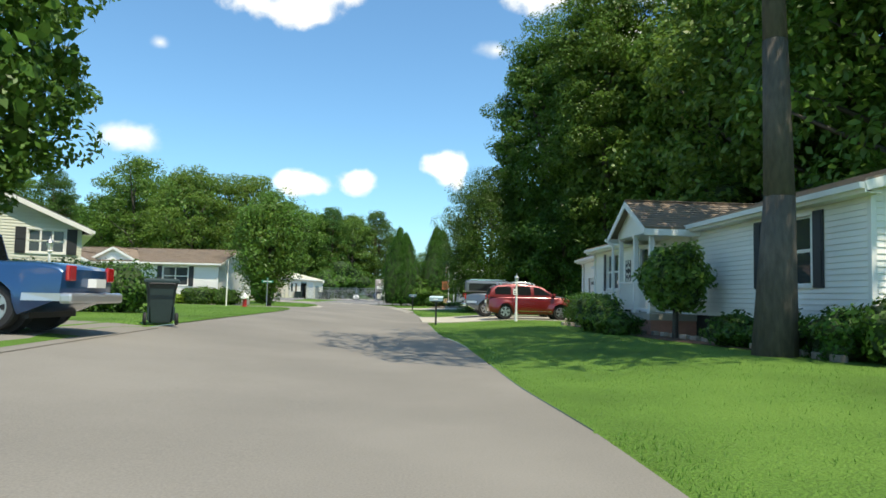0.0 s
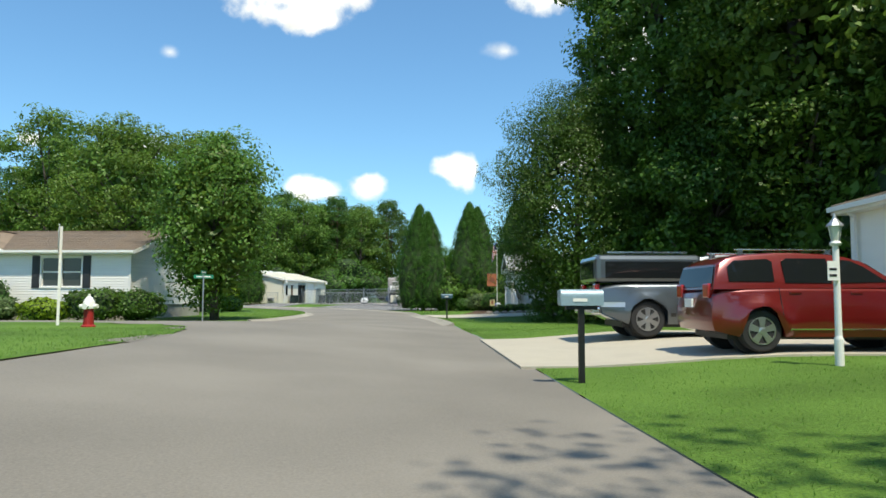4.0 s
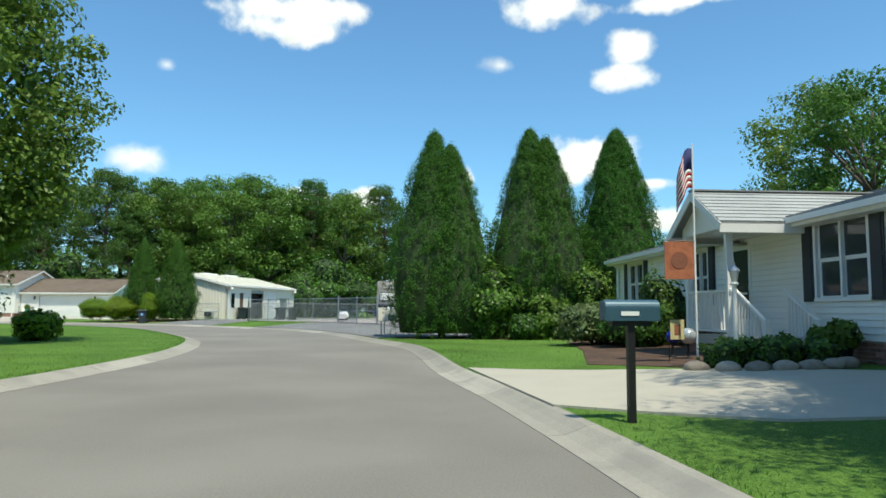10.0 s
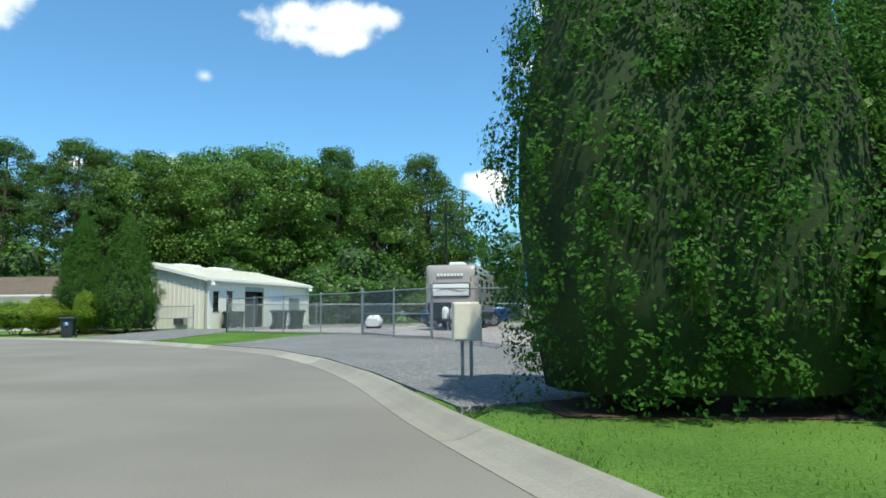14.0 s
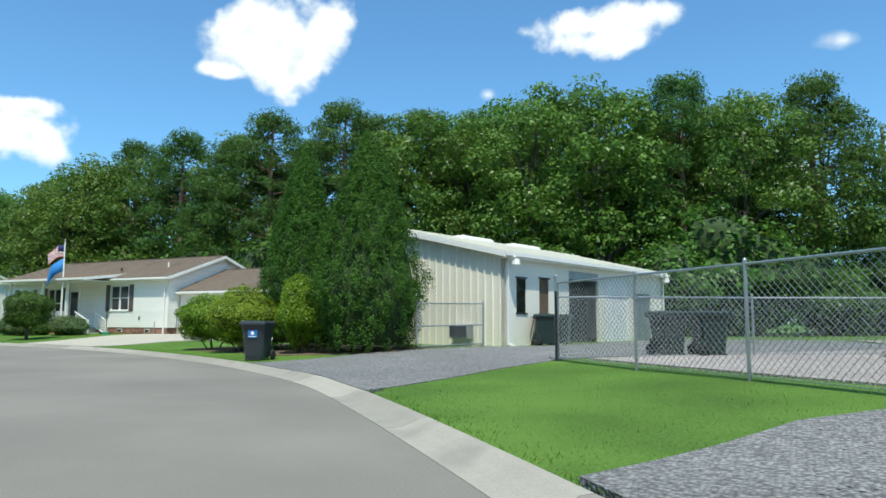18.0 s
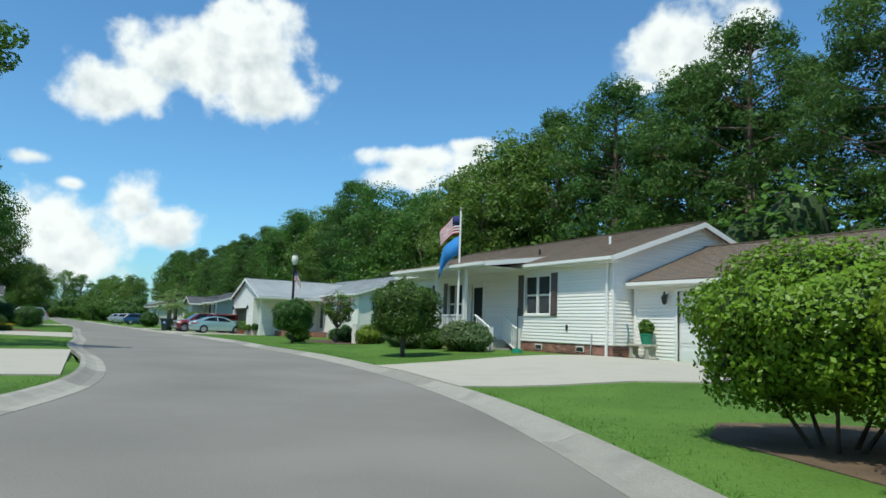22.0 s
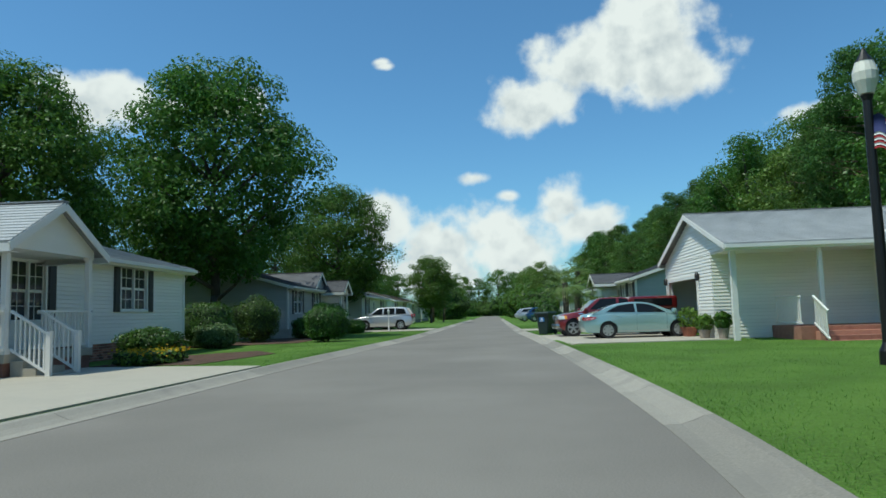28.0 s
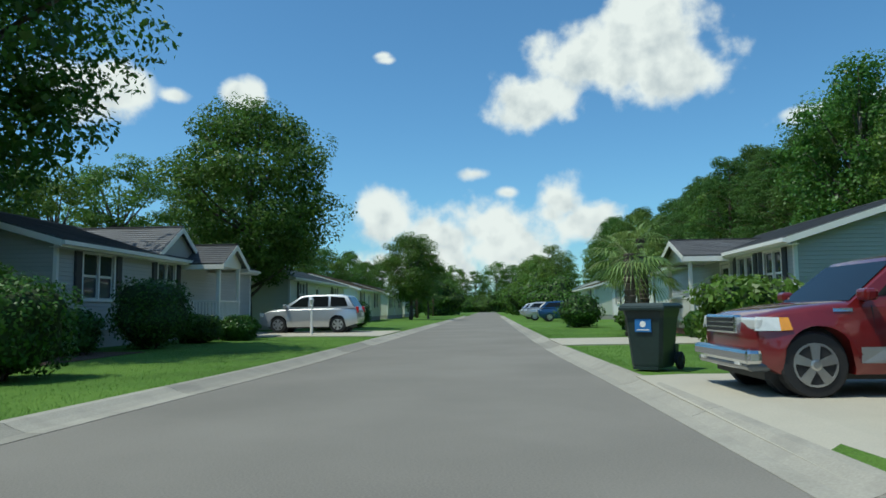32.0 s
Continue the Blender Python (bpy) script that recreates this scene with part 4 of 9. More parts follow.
def house(name, label, m, L, D, zf, ze, zr, roof, siding, front, left=(), right=(), boards=(True, True, True), shutters=None, found=None, spouts=(), bricks=0, grid=False, group="houses along the street"):
    """A long low house: front along x at y = 0 looking to -y."""
    h = thing(name, label, "house", m, group)
    top = lambda u: ze
    gab = lambda u: ze + (zr - ze) * (1 - abs(u - D / 2) / (D / 2))
    holes = [o[1:5] for o in front]
    wall(h, front_P(), L, zf, top, holes, siding, boards[0])
    wall(h, side_P(0, -1), D, zf, gab, [o[1:5] for o in left], siding, boards[1])
    wall(h, side_P(L, 1), D, zf, gab, [o[1:5] for o in right], siding, boards[2])
    part("wall", box(0, L, D - 0.12, D, zf, ze), siding, h)
    for P, rows in ((front_P(), front), (side_P(0, -1), left), (side_P(L, 1), right)):
        for o in rows:
            if o[0] == "window":
                window(h, P, *o[1:5], shutters=shutters if (len(o) < 6 or o[5]) else None, sashes=o[6] if len(o) > 6 else 2, grid=grid)
            elif o[0] == "door":
                door_in(h, P, *o[1:5], WHITE)
            elif o[0] == "garage":
                garage_door(h, P, *o[1:5])
    for x in (0, L):
        part("corner_board", box(x - 0.05, x + 0.05, -0.05, 0.05, zf, ze - 0.14), WHITE, h)
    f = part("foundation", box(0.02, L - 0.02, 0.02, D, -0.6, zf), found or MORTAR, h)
    if bricks:
        brick_face(f, front_P(0.02), L, -0.15, zf, bricks)
        brick_face(f, side_P(L - 0.02, 1), D, -0.15, zf, 0)
    gable_roof(h, 0, L, 0, D, ze, zr, roof)
    for x in spouts:
        downspout(h, x, 0, 0.0, ze)
    return h


def porch(h, x0, x1, depth, zf, ze, zr, roof, steps=None, rail=True, side_open=True, posts=None, back=2.5, wall_mat=None):
    """A gabled front porch on posts with a deck, rails and steps, in front of y = 0."""
    gable_roof(h, x0, x1, -depth, back, ze, zr, roof, along="y", over=0.25, gutter=False)
    bm = bmesh.new()
    tri = [(x0, ze - 0.12), (x1, ze - 0.12), (x1, ze), ((x0 + x1) / 2, zr), (x0, ze)]
    prism(tri, -depth, -depth + 0.1, bm)
    part("gable", bm, wall_mat or WHITE, h)
    part("deck", box(x0, x1, -depth, 0, zf - 0.18, zf), CONCRETE, h)
    part("deck_base", box(x0 + 0.05, x1 - 0.05, -depth + 0.05, 0, -0.5, zf - 0.18), BRICK, h)
    part("porch_ceiling", box(x0, x1, -depth, 0.0, ze - 0.16, ze - 0.12), WHITE, h)
    for x in posts or (x0 + 0.1, x1 - 0.1):
        p = part("post", box(x - 0.06, x + 0.06, -depth + 0.02, -depth + 0.14, zf, ze - 0.12), WHITE, h)
        part("post_cap", box(x - 0.09, x + 0.09, -depth - 0.01, -depth + 0.17, ze - 0.22, ze - 0.13), WHITE, p)
        part("post_base", box(x - 0.09, x + 0.09, -depth - 0.01, -depth + 0.17, zf, zf + 0.12), WHITE, p)
    if steps:
        side, at0, at1 = steps            # "front", or "left"/"right" of the deck
        n = max(2, round(zf / 0.18))
        for k in range(n):
            e0, e1 = k * 0.28, (k + 1) * 0.28
            zt = zf * (1 - (k + 1) / (n + 1))
            if side == "front":
                part("step", box(at0, at1, -depth - e1, -depth - e0, -0.3, zt), CONCRETE, h)
            elif side == "left":
                part("step", box(x0 - e1, x0 - e0, at0, at1, -0.3, zt), CONCRETE, h)
            else:
                part("step", box(x1 + e0, x1 + e1, at0, at1, -0.3, zt), CONCRETE, h)
        run = n * 0.28
        if side == "front":
            for x in (at0, at1):
                railing(h, (x, -depth, zf), (x, -depth - run, 0.08))
                part("newel", box(x - 0.05, x + 0.05, -depth - run - 0.05, -depth - run + 0.05, -0.2, 1.05), WHITE, h)
        else:
            s = -1 if side == "left" else 1
            xb = x0 if side == "left" else x1
            for y in (at0, at1):
                railing(h, (xb, y, zf), (xb + s * run, y, 0.08))
                part("newel", box(xb + s * run - 0.05, xb + s * run + 0.05, y - 0.05, y + 0.05, -0.2, 1.05), WHITE, h)
    if rail:
        if not (steps and steps[0] == "front"):
            railing(h, (x0, -depth + 0.08, zf), (x1, -depth + 0.08, zf))
        else:
            for a, b in ((x0, steps[1]), (steps[2], x1)):
                if b - a > 0.3:
                    railing(h, (a, -depth + 0.08, zf), (b, -depth + 0.08, zf))
        for x, sd in ((x0, "left"), (x1, "right")):
            if not (steps and steps[0] == sd):
                railing(h, (x, -depth, zf), (x, -0.05, zf))


def facing(ax, ay, bx, by):
    """The pose of a house whose front runs from a to b, seen from before it left to right."""
    return pose(ax, ay, 0, 0, 0, math.degrees(math.atan2(by - ay, bx - ax)))


STEEL0 = mat("grey_hose", (0.35, 0.36, 0.36), rough=0.6, spread=0.1)
BLACK_IRON0 = mat("lantern_iron", (0.02, 0.02, 0.02), rough=0.5, spread=0.2)
# The first house: front runs from its far end towards the near corner.
# Its foundation is drawn near black, not in mortar colour.
H1 = house("white_house", "long white vinyl-sided house with brown shingle roof and dark shutters", facing(6.45, 29.95, 7.45, 12.15), 17.8, 8.2, 0.85, 3.38, 4.6, SHINGLE_BROWN, SIDING,
           [("window", 1.8, 3.3, 1.64, 2.98), ("window", 5.75, 6.6, 1.7, 3.0, True, 1), ("window", 9.0, 10.0, 1.65, 2.95, False, 1), ("door", 7.7, 8.6, 0.88, 2.95), ("window", 14.15, 16.0, 1.6, 3.0)],
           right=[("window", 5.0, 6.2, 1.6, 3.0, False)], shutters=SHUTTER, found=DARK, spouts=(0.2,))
porch(H1, 7.5, 10.45, 1.35, 0.85, 3.3, 4.12, SHINGLE_BROWN, steps=("left", -1.2, -0.2), posts=(7.6, 9.0, 10.35), wall_mat=SIDING)
downspout(H1, 7.45, -1.4, 0.3, 3.25)
for k in range(9):
    a = k * math.pi / 4
    if k == 8:
        part("wall_ornament", lathe([(0.10, 0.0), (0.12, 0.01), (0.10, 0.02)], 14, at=(0, 0, 0)), BLACK_IRON0, H1).matrix_local = pose(4.5, -0.03, 2.28, 90)
    else:
        part("wall_ornament", box(4.5 + 0.2 * math.cos(a) - 0.05, 4.5 + 0.2 * math.cos(a) + 0.05, -0.05, -0.03, 2.28 + 0.28 * math.sin(a) - 0.05, 2.28 + 0.28 * math.sin(a) + 0.05, bevel=0.012), BLACK_IRON0, H1)
for x0, x1, z0, z1 in ((4.22, 4.78, 1.9, 1.92), (4.22, 4.78, 2.64, 2.66), (4.22, 4.24, 1.92, 2.64), (4.76, 4.78, 1.92, 2.64)):
    part("ornament_frame", box(x0, x1, -0.05, -0.03, z0, z1), BLACK_IRON0, H1)
G1 = house("garage_wing", "low white garage with brown shingle roof and a panelled door", facing(7.1, 35.8, 7.1, 29.98), 5.8, 7.0, 0.2, 3.25, 4.2, SHINGLE_BROWN, SIDING,
           [("garage", 1.35, 4.6, 0.24, 2.25)], spouts=(0.2,), boards=(False, True, True))
for x in (2.1, 2.5):
    port = part("oval_window", lathe([(0.13, 0.0), (0.13, 0.02), (0.02, 0.022)], 16), DARK_GLASS, G1)
    port.matrix_local = pose(x, -0.005, 2.0, 90) @ Matrix.Diagonal((1.0, 0.62, 1.0, 1.0))
flood = part("flood_light", box(2.75, 2.95, -0.06, 0.0, 2.62, 2.74, bevel=0.02), BLACK_IRON0, G1)
for dx in (-0.09, 0.09):
    part("lamp_head", lathe([(0.03, 0.0), (0.06, 0.05), (0.075, 0.13), (0.06, 0.14)], 12, at=(0, 0, 0)), WHITE, flood).matrix_local = pose(2.85 + dx, -0.07, 2.68, 65, 0, dx * 200)
# The porch house beside the sunny drive.
H2 = house("porch_house", "white vinyl-sided house with grey roof, dark shutters and a gabled porch", facing(1.75, 71.8, 2.95, 56.9), 14.9, 8.2, 0.7, 3.05, 4.15, SHINGLE_GREY, SIDING,
           [("window", 1.2, 2.6, 1.45, 2.75), ("window", 6.4, 7.3, 1.4, 2.75), ("door", 8.5, 9.4, 0.72, 2.75), ("window", 11.95, 13.4, 1.45, 2.85)],
           shutters=SHUTTER, spouts=(0.2, 14.7), bricks=300)
porch(H2, 9.3, 11.4, 1.5, 0.7, 3.0, 3.65, SHINGLE_GREY, steps=("right", -1.35, -0.35), posts=(9.4, 11.3), wall_mat=SIDING)
# The house across the side street.
HL = house("corner_house", "white house with brown roof and a small gabled porch behind shrubs", facing(-32.0, 50.6, -16.4, 50.3), 15.6, 8.0, 0.55, 3.0, 4.1, SHINGLE_BROWN, SIDING,
           [("window", 1.2, 2.8, 1.35, 2.6), ("door", 5.2, 6.1, 0.6, 2.6), ("window", 7.4, 9.0, 1.35, 2.6), ("window", 11.6, 13.4, 1.35, 2.65)], boards=(True, False, True), shutters=SHUTTER)
HL.location.z = 0.2
porch(HL, 4.2, 6.9, 1.6, 0.55, 2.95, 3.55, SHINGLE_BROWN, rail=False, wall_mat=SIDING)
gable_roof(HL, 6.2, 9.8, -0.15, 4.0, 3.0, 3.95, SHINGLE_BROWN, along="y", over=0.2, gutter=False)
part("gable", prism([(6.2, 2.9), (9.8, 2.9), (9.8, 3.0), (8.0, 3.9), (6.2, 3.0)], -0.15, -0.02), SIDING, HL)
# The house behind the parked pickup.
H0 = house("cream_house", "cream house with a grey gabled roof behind a trimmed hedge", facing(-27.4, 33.3, -21.4, 22.95), 12.0, 8.3, 0.9, 3.5, 5.3, SHINGLE_GREY, SIDING_CREAM,
           [], right=[("window", 6.5, 7.7, 2.5, 3.35, True, 3)], boards=(False, False, True), shutters=SHUTTER)
# The house with the flags.
HA = house("flag_house", "white house with brown roof, brown shutters and a brick foundation", facing(-62.5, 114.75, -47.3, 114.75), 15.2, 8.0, 0.62, 3.55, 4.95, SHINGLE_BROWN, SIDING,
           [("window", 1.6, 3.0, 1.6, 2.9, True, 2), ("window", 4.6, 5.8, 1.2, 2.95, True, 2), ("door", 6.6, 7.5, 0.8, 2.9), ("window", 10.45, 11.95, 1.62, 3.05)],
           shutters=SHUTTER_BROWN, spouts=(15.0, 0.2), bricks=300)
HA.location.z = 0.16
part("deck", box(3.3, 9.6, -1.8, 0, 0.44, 0.62), CONCRETE, HA)
part("deck_base", box(3.35, 9.55, -1.75, 0, -0.5, 0.44), BRICK, HA)
for px in (3.4, 6.55, 8.8):
    part("post", box(px - 0.07, px + 0.07, -1.78, -1.64, 0.62, 3.35), WHITE, HA)
railing(HA, (3.4, -1.7, 0.62), (8.8, -1.7, 0.62))
for k in range(4):
    part("step", box(9.6 + 0.28 * k, 9.88 + 0.28 * k, -1.7, -0.5, -0.3, 0.62 - 0.15 * (k + 1)), CONCRETE, HA)
for ry in (-1.72, -0.5):
    railing(HA, (9.6, ry, 0.62), (10.75, ry, 0.1))
    part("newel", box(10.7, 10.8, ry - 0.05, ry + 0.05, -0.2, 1.08), WHITE, HA)
part("porch_ceiling", box(3.3, 10.6, -1.9, 0.0, 3.3, 3.34), WHITE, HA)
gable_roof(HA, 3.3, 10.6, -1.9, 4.0, 3.45, 3.85, SHINGLE_BROWN, along="x", over=0.25)
GA = house("garage_wing", "white garage wing with brown roof and a white panelled door", facing(-47.15, 115.6, -38.0, 115.6), 9.1, 7.0, 0.12, 2.75, 4.1, SHINGLE_BROWN, SIDING,
           [("garage", 1.75, 7.0, 0.14, 2.35)], boards=(True, True, False))
GA.location.z = 0.16
for x in (1.35, 7.4):
    lamp = part("wall_lantern", lathe([(0.03, 0), (0.07, 0.06), (0.1, 0.24), (0.04, 0.3), (0.02, 0.4)], 8, at=(x, -0.16, 1.95)), BLACK_IRON0, GA)
    part("bracket", box(x - 0.03, x + 0.03, -0.16, -0.02, 2.22, 2.27), BLACK_IRON0, lamp)
for x in (11.1, 13.4):
    vent = part("foundation_vent", box(x, x + 0.4, -0.01, 0.03, 0.34, 0.54), WHITE, HA)
    # near-black plate on the vent paints the shade of its opening
    part("vent_opening", box(x + 0.03, x + 0.37, -0.014, -0.008, 0.36, 0.5), DARK, vent)
for x, y, z in ((13.2, 1.7, 4.2), (9.7, 1.2, 3.95)):
    part("vent_pipe", tube((x, y, z - 0.3), (x, y, z + 0.32), 0.045, 0.045, 10), WHITE if x > 10 else DARK, HA)
part("outlet_box", box(12.9, 12.98, -0.06, -0.02, 1.05, 1.25), BLACK_IRON0, HA)
part("hose_tap", tube((14.2, -0.06, 0.15), (14.25, -0.05, 0.95), 0.02, 0.02, 6), STEEL0, HA)
# The house with the open garage, gable towards the street.
HB = house("open_garage_house", "white house with grey roof and an open garage beside the street", facing(-92.0, 118.0, -76.2, 118.0), 15.8, 8.6, 0.5, 3.45, 4.9, SHINGLE_GREY, SIDING,
           [("window", 12.6, 13.9, 1.5, 2.8), ("door", 7.9, 8.8, 0.52, 2.6)], shutters=SHUTTER)
gable_roof(HB, 0.8, 9.3, -5.2, 4.3, 3.08, 4.5, SHINGLE_GREY, along="y", over=0.25)
wing_top = lambda u: 2.95 + 1.42 * (1 - abs(u + 0.8 - 5.05) / 4.25)
wall(HB, lambda u, z, d: (0.8 + u, -5.2 - d, z), 6.5, 0.02, lambda u: 2.95, [(0.55, 4.75, 0.02, 2.2)], SIDING, True)
wall(HB, lambda u, z, d: (7.3 + d, -5.2 + u, z), 5.2, 0.02, lambda u: 2.95, [], SIDING, True)
wall(HB, lambda u, z, d: (0.8 - d, -5.2 + u, z), 5.2, 0.02, lambda u: 2.95, [], SIDING, False)
wall(HB, lambda u, z, d: (0.8 + u, -5.2 - d, z), 8.5, 2.95, lambda u: 2.97 + 1.45 * (1 - abs(u - 4.25) / 4.25), [], SIDING, True, name="gable")
part("porch_ceiling", box(7.3, 9.3, -5.2, 0, 2.9, 2.94), WHITE, HB)
part("porch_deck", box(7.35, 9.6, -3.4, 0, -0.3, 0.5), BRICK, HB)
for k in range(3):
    part("step", box(9.6 + 0.3 * k, 9.9 + 0.3 * k, -3.0, -1.2, -0.3, 0.5 - 0.13 * (k + 1)), BRICK, HB)
part("post", box(8.72, 8.88, -5.08, -4.92, 0.0, 2.92), WHITE, HB)
part("post", box(9.1, 9.22, -2.6, -2.48, 0.5, 2.92), WHITE, HB)
railing(HB, (7.5, -3.3, 0.5), (9.5, -3.3, 0.5))
railing(HB, (9.6, -3.0, 0.5), (10.5, -3.0, 0.05))
for q in ((1.25, 1.35, 0.02, 2.3), (5.55, 5.65, 0.02, 2.3), (1.35, 5.55, 2.2, 2.3)):
    part("garage_casing", box(q[0], q[1], -5.26, -5.18, q[2], q[3]), WHITE, HB)
part("garage_floor", box(0.95, 7.1, -5.2, -0.2, -0.2, 0.06), CONCRETE, HB)
# Garage lining coloured near black, so its indoor shade is painted in.
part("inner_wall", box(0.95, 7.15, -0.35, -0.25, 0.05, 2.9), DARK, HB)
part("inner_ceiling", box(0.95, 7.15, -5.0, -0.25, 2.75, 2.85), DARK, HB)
for x in (1.1, 5.85):
    part("wall_lantern", lathe([(0.05, 0), (0.08, 0.05), (0.08, 0.22), (0.03, 0.3)], 8, at=(x, -5.3, 2.1)), BLACK_IRON0, HB)
# Houses on the inner side of the last street; their fronts look to +y.
HC = house("white_porch_house", "white house with grey roof, dark shutters and a small gabled porch", facing(-70.4, 94.1, -86.0, 93.9), 15.6, 8.0, 0.6, 3.15, 4.25, SHINGLE_GREY, SIDING,
           [("window", 1.2, 2.8, 1.6, 2.95), ("door", 4.4, 5.3, 0.65, 2.75), ("window", 6.2, 7.5, 1.3, 2.8), ("window", 11.2, 12.8, 1.6, 2.95)], shutters=SHUTTER, bricks=200, grid=True, found=MORTAR)
porch(HC, 4.0, 7.2, 1.5, 0.6, 3.0, 3.95, SHINGLE_GREY, steps=("front", 4.2, 5.2), wall_mat=SIDING)
HD = house("grey_porch_house", "grey house with dark roof and white porch in tree shade", facing(-99.2, 93.8, -114.0, 93.6), 14.8, 8.0, 0.6, 3.05, 4.2, SHINGLE_DARK, SIDING_GREY,
           [("window", 1.2, 2.8, 1.5, 2.8), ("window", 5.6, 6.9, 1.5, 2.8)], shutters=SHUTTER)
porch(HD, 7.6, 9.8, 1.4, 0.6, 2.95, 3.6, SHINGLE_DARK, wall_mat=WHITE)
gable_roof(HD, 5.2, 8.6, -0.1, 4.0, 3.05, 4.1, SHINGLE_DARK, along="y", over=0.2, gutter=False)
part("gable", prism([(5.2, 2.95), (8.6, 2.95), (8.6, 3.05), (6.9, 4.05), (5.2, 3.05)], -0.12, -0.02), SIDING_GREY, HD)
HE = house("grey_palm_house", "grey house with dark roof and a white porch beside palms", facing(-115.5, 113.5, -101.7, 113.5), 13.8, 8.2, 0.5, 3.0, 4.3, SHINGLE_DARK, SIDING_GREY,
           [("window", 9.2, 10.6, 1.4, 2.7), ("window", 11.6, 12.9, 1.4, 2.7), ("door", 7.4, 8.3, 0.52, 2.6)], shutters=SHUTTER)
porch(HE, 5.4, 8.6, 1.5, 0.5, 2.9, 3.5, SHINGLE_DARK, wall_mat=WHITE)
far = [(-119, 94, -134, 93.6, SIDING_CREAM, SHINGLE_GREY), (-140, 93.4, -154, 93, SIDING, SHINGLE_BROWN), (-160, 92.8, -175, 92.4, SIDING_CREAM, SHINGLE_BROWN), (-180, 92, -195, 91.6, SIDING, SHINGLE_GREY),
       (-136, 114, -122, 114, SIDING, SHINGLE_DARK), (-158, 113.6, -143, 113.6, SIDING_CREAM, SHINGLE_BROWN), (-182, 113, -166, 113, SIDING, SHINGLE_GREY), (-228, 112, -205, 112, SIDING_CREAM, SHINGLE_BROWN)]
for ax, ay, bx, by, sd, rf in far:
    L = math.hypot(bx - ax, by - ay)
    house("far_house", "low pale house with a shingle roof far along the street", facing(ax, ay, bx, by), L, 8, 0.5, 3.0, 4.2, rf, sd,
          [("window", 2, 3.4, 1.4, 2.7), ("door", 6, 6.9, 0.5, 2.6), ("window", L - 4, L - 2.6, 1.4, 2.7)], boards=(False, False, False), shutters=SHUTTER)

# ---- trees and shrubs ----
def leaves_mesh(name, centres, normals, size, rng, aspect=0.55, droop=0.0, vary=0.35):
    """Many small pointed leaves (or leaf sprays): a folded diamond each."""
    n = len(centres)
    t = rng.normal(size=(n, 3))
    nn = normals + rng.normal(scale=0.55, size=(n, 3))
    nn /= np.linalg.norm(nn, axis=1, keepdims=True) + 1e-9
    t -= (t * nn).sum(1, keepdims=True) * nn
    t[:, 2] -= droop
    t /= np.linalg.norm(t, axis=1, keepdims=True) + 1e-9
    b = np.cross(nn, t)
    s = (size * (1 + vary * rng.uniform(-1, 1, n)))[:, None]
    v = np.stack([centres - t * s, centres + b * s * aspect + nn * s * 0.12, centres + t * s, centres - b * s * aspect + nn * s * 0.12], 1).reshape(-1, 3)
    me = bpy.data.meshes.new(name)
    me.vertices.add(4 * n)
    me.vertices.foreach_set("co", v.ravel())
    me.loops.add(4 * n)
    me.loops.foreach_set("vertex_index", np.arange(4 * n))
    me.polygons.add(n)
    me.polygons.foreach_set("loop_start", np.arange(0, 4 * n, 4))
    me.polygons.foreach_set("loop_total", np.full(n, 4))
    me.update()
    return me


def limb_mesh(name, segments, n=7):
    bm = bmesh.new()
    for a, b, r0, r1 in segments:
        tube(a, b, r0, r1, n, bm)
    me = bpy.data.meshes.new(name)
    bm.to_mesh(me)
    bm.free()
    return me


def blob_points(rng, count, radius, flat=0.75):
    """Points in a soft clump, denser at its skin, with their outward ways."""
    d = rng.normal(size=(count, 3))
    d /= np.linalg.norm(d, axis=1, keepdims=True)
    r = radius * rng.uniform(0.45, 1.0, count) ** 0.6
    p = d * r[:, None]
    p[:, 2] *= flat
    return p, d


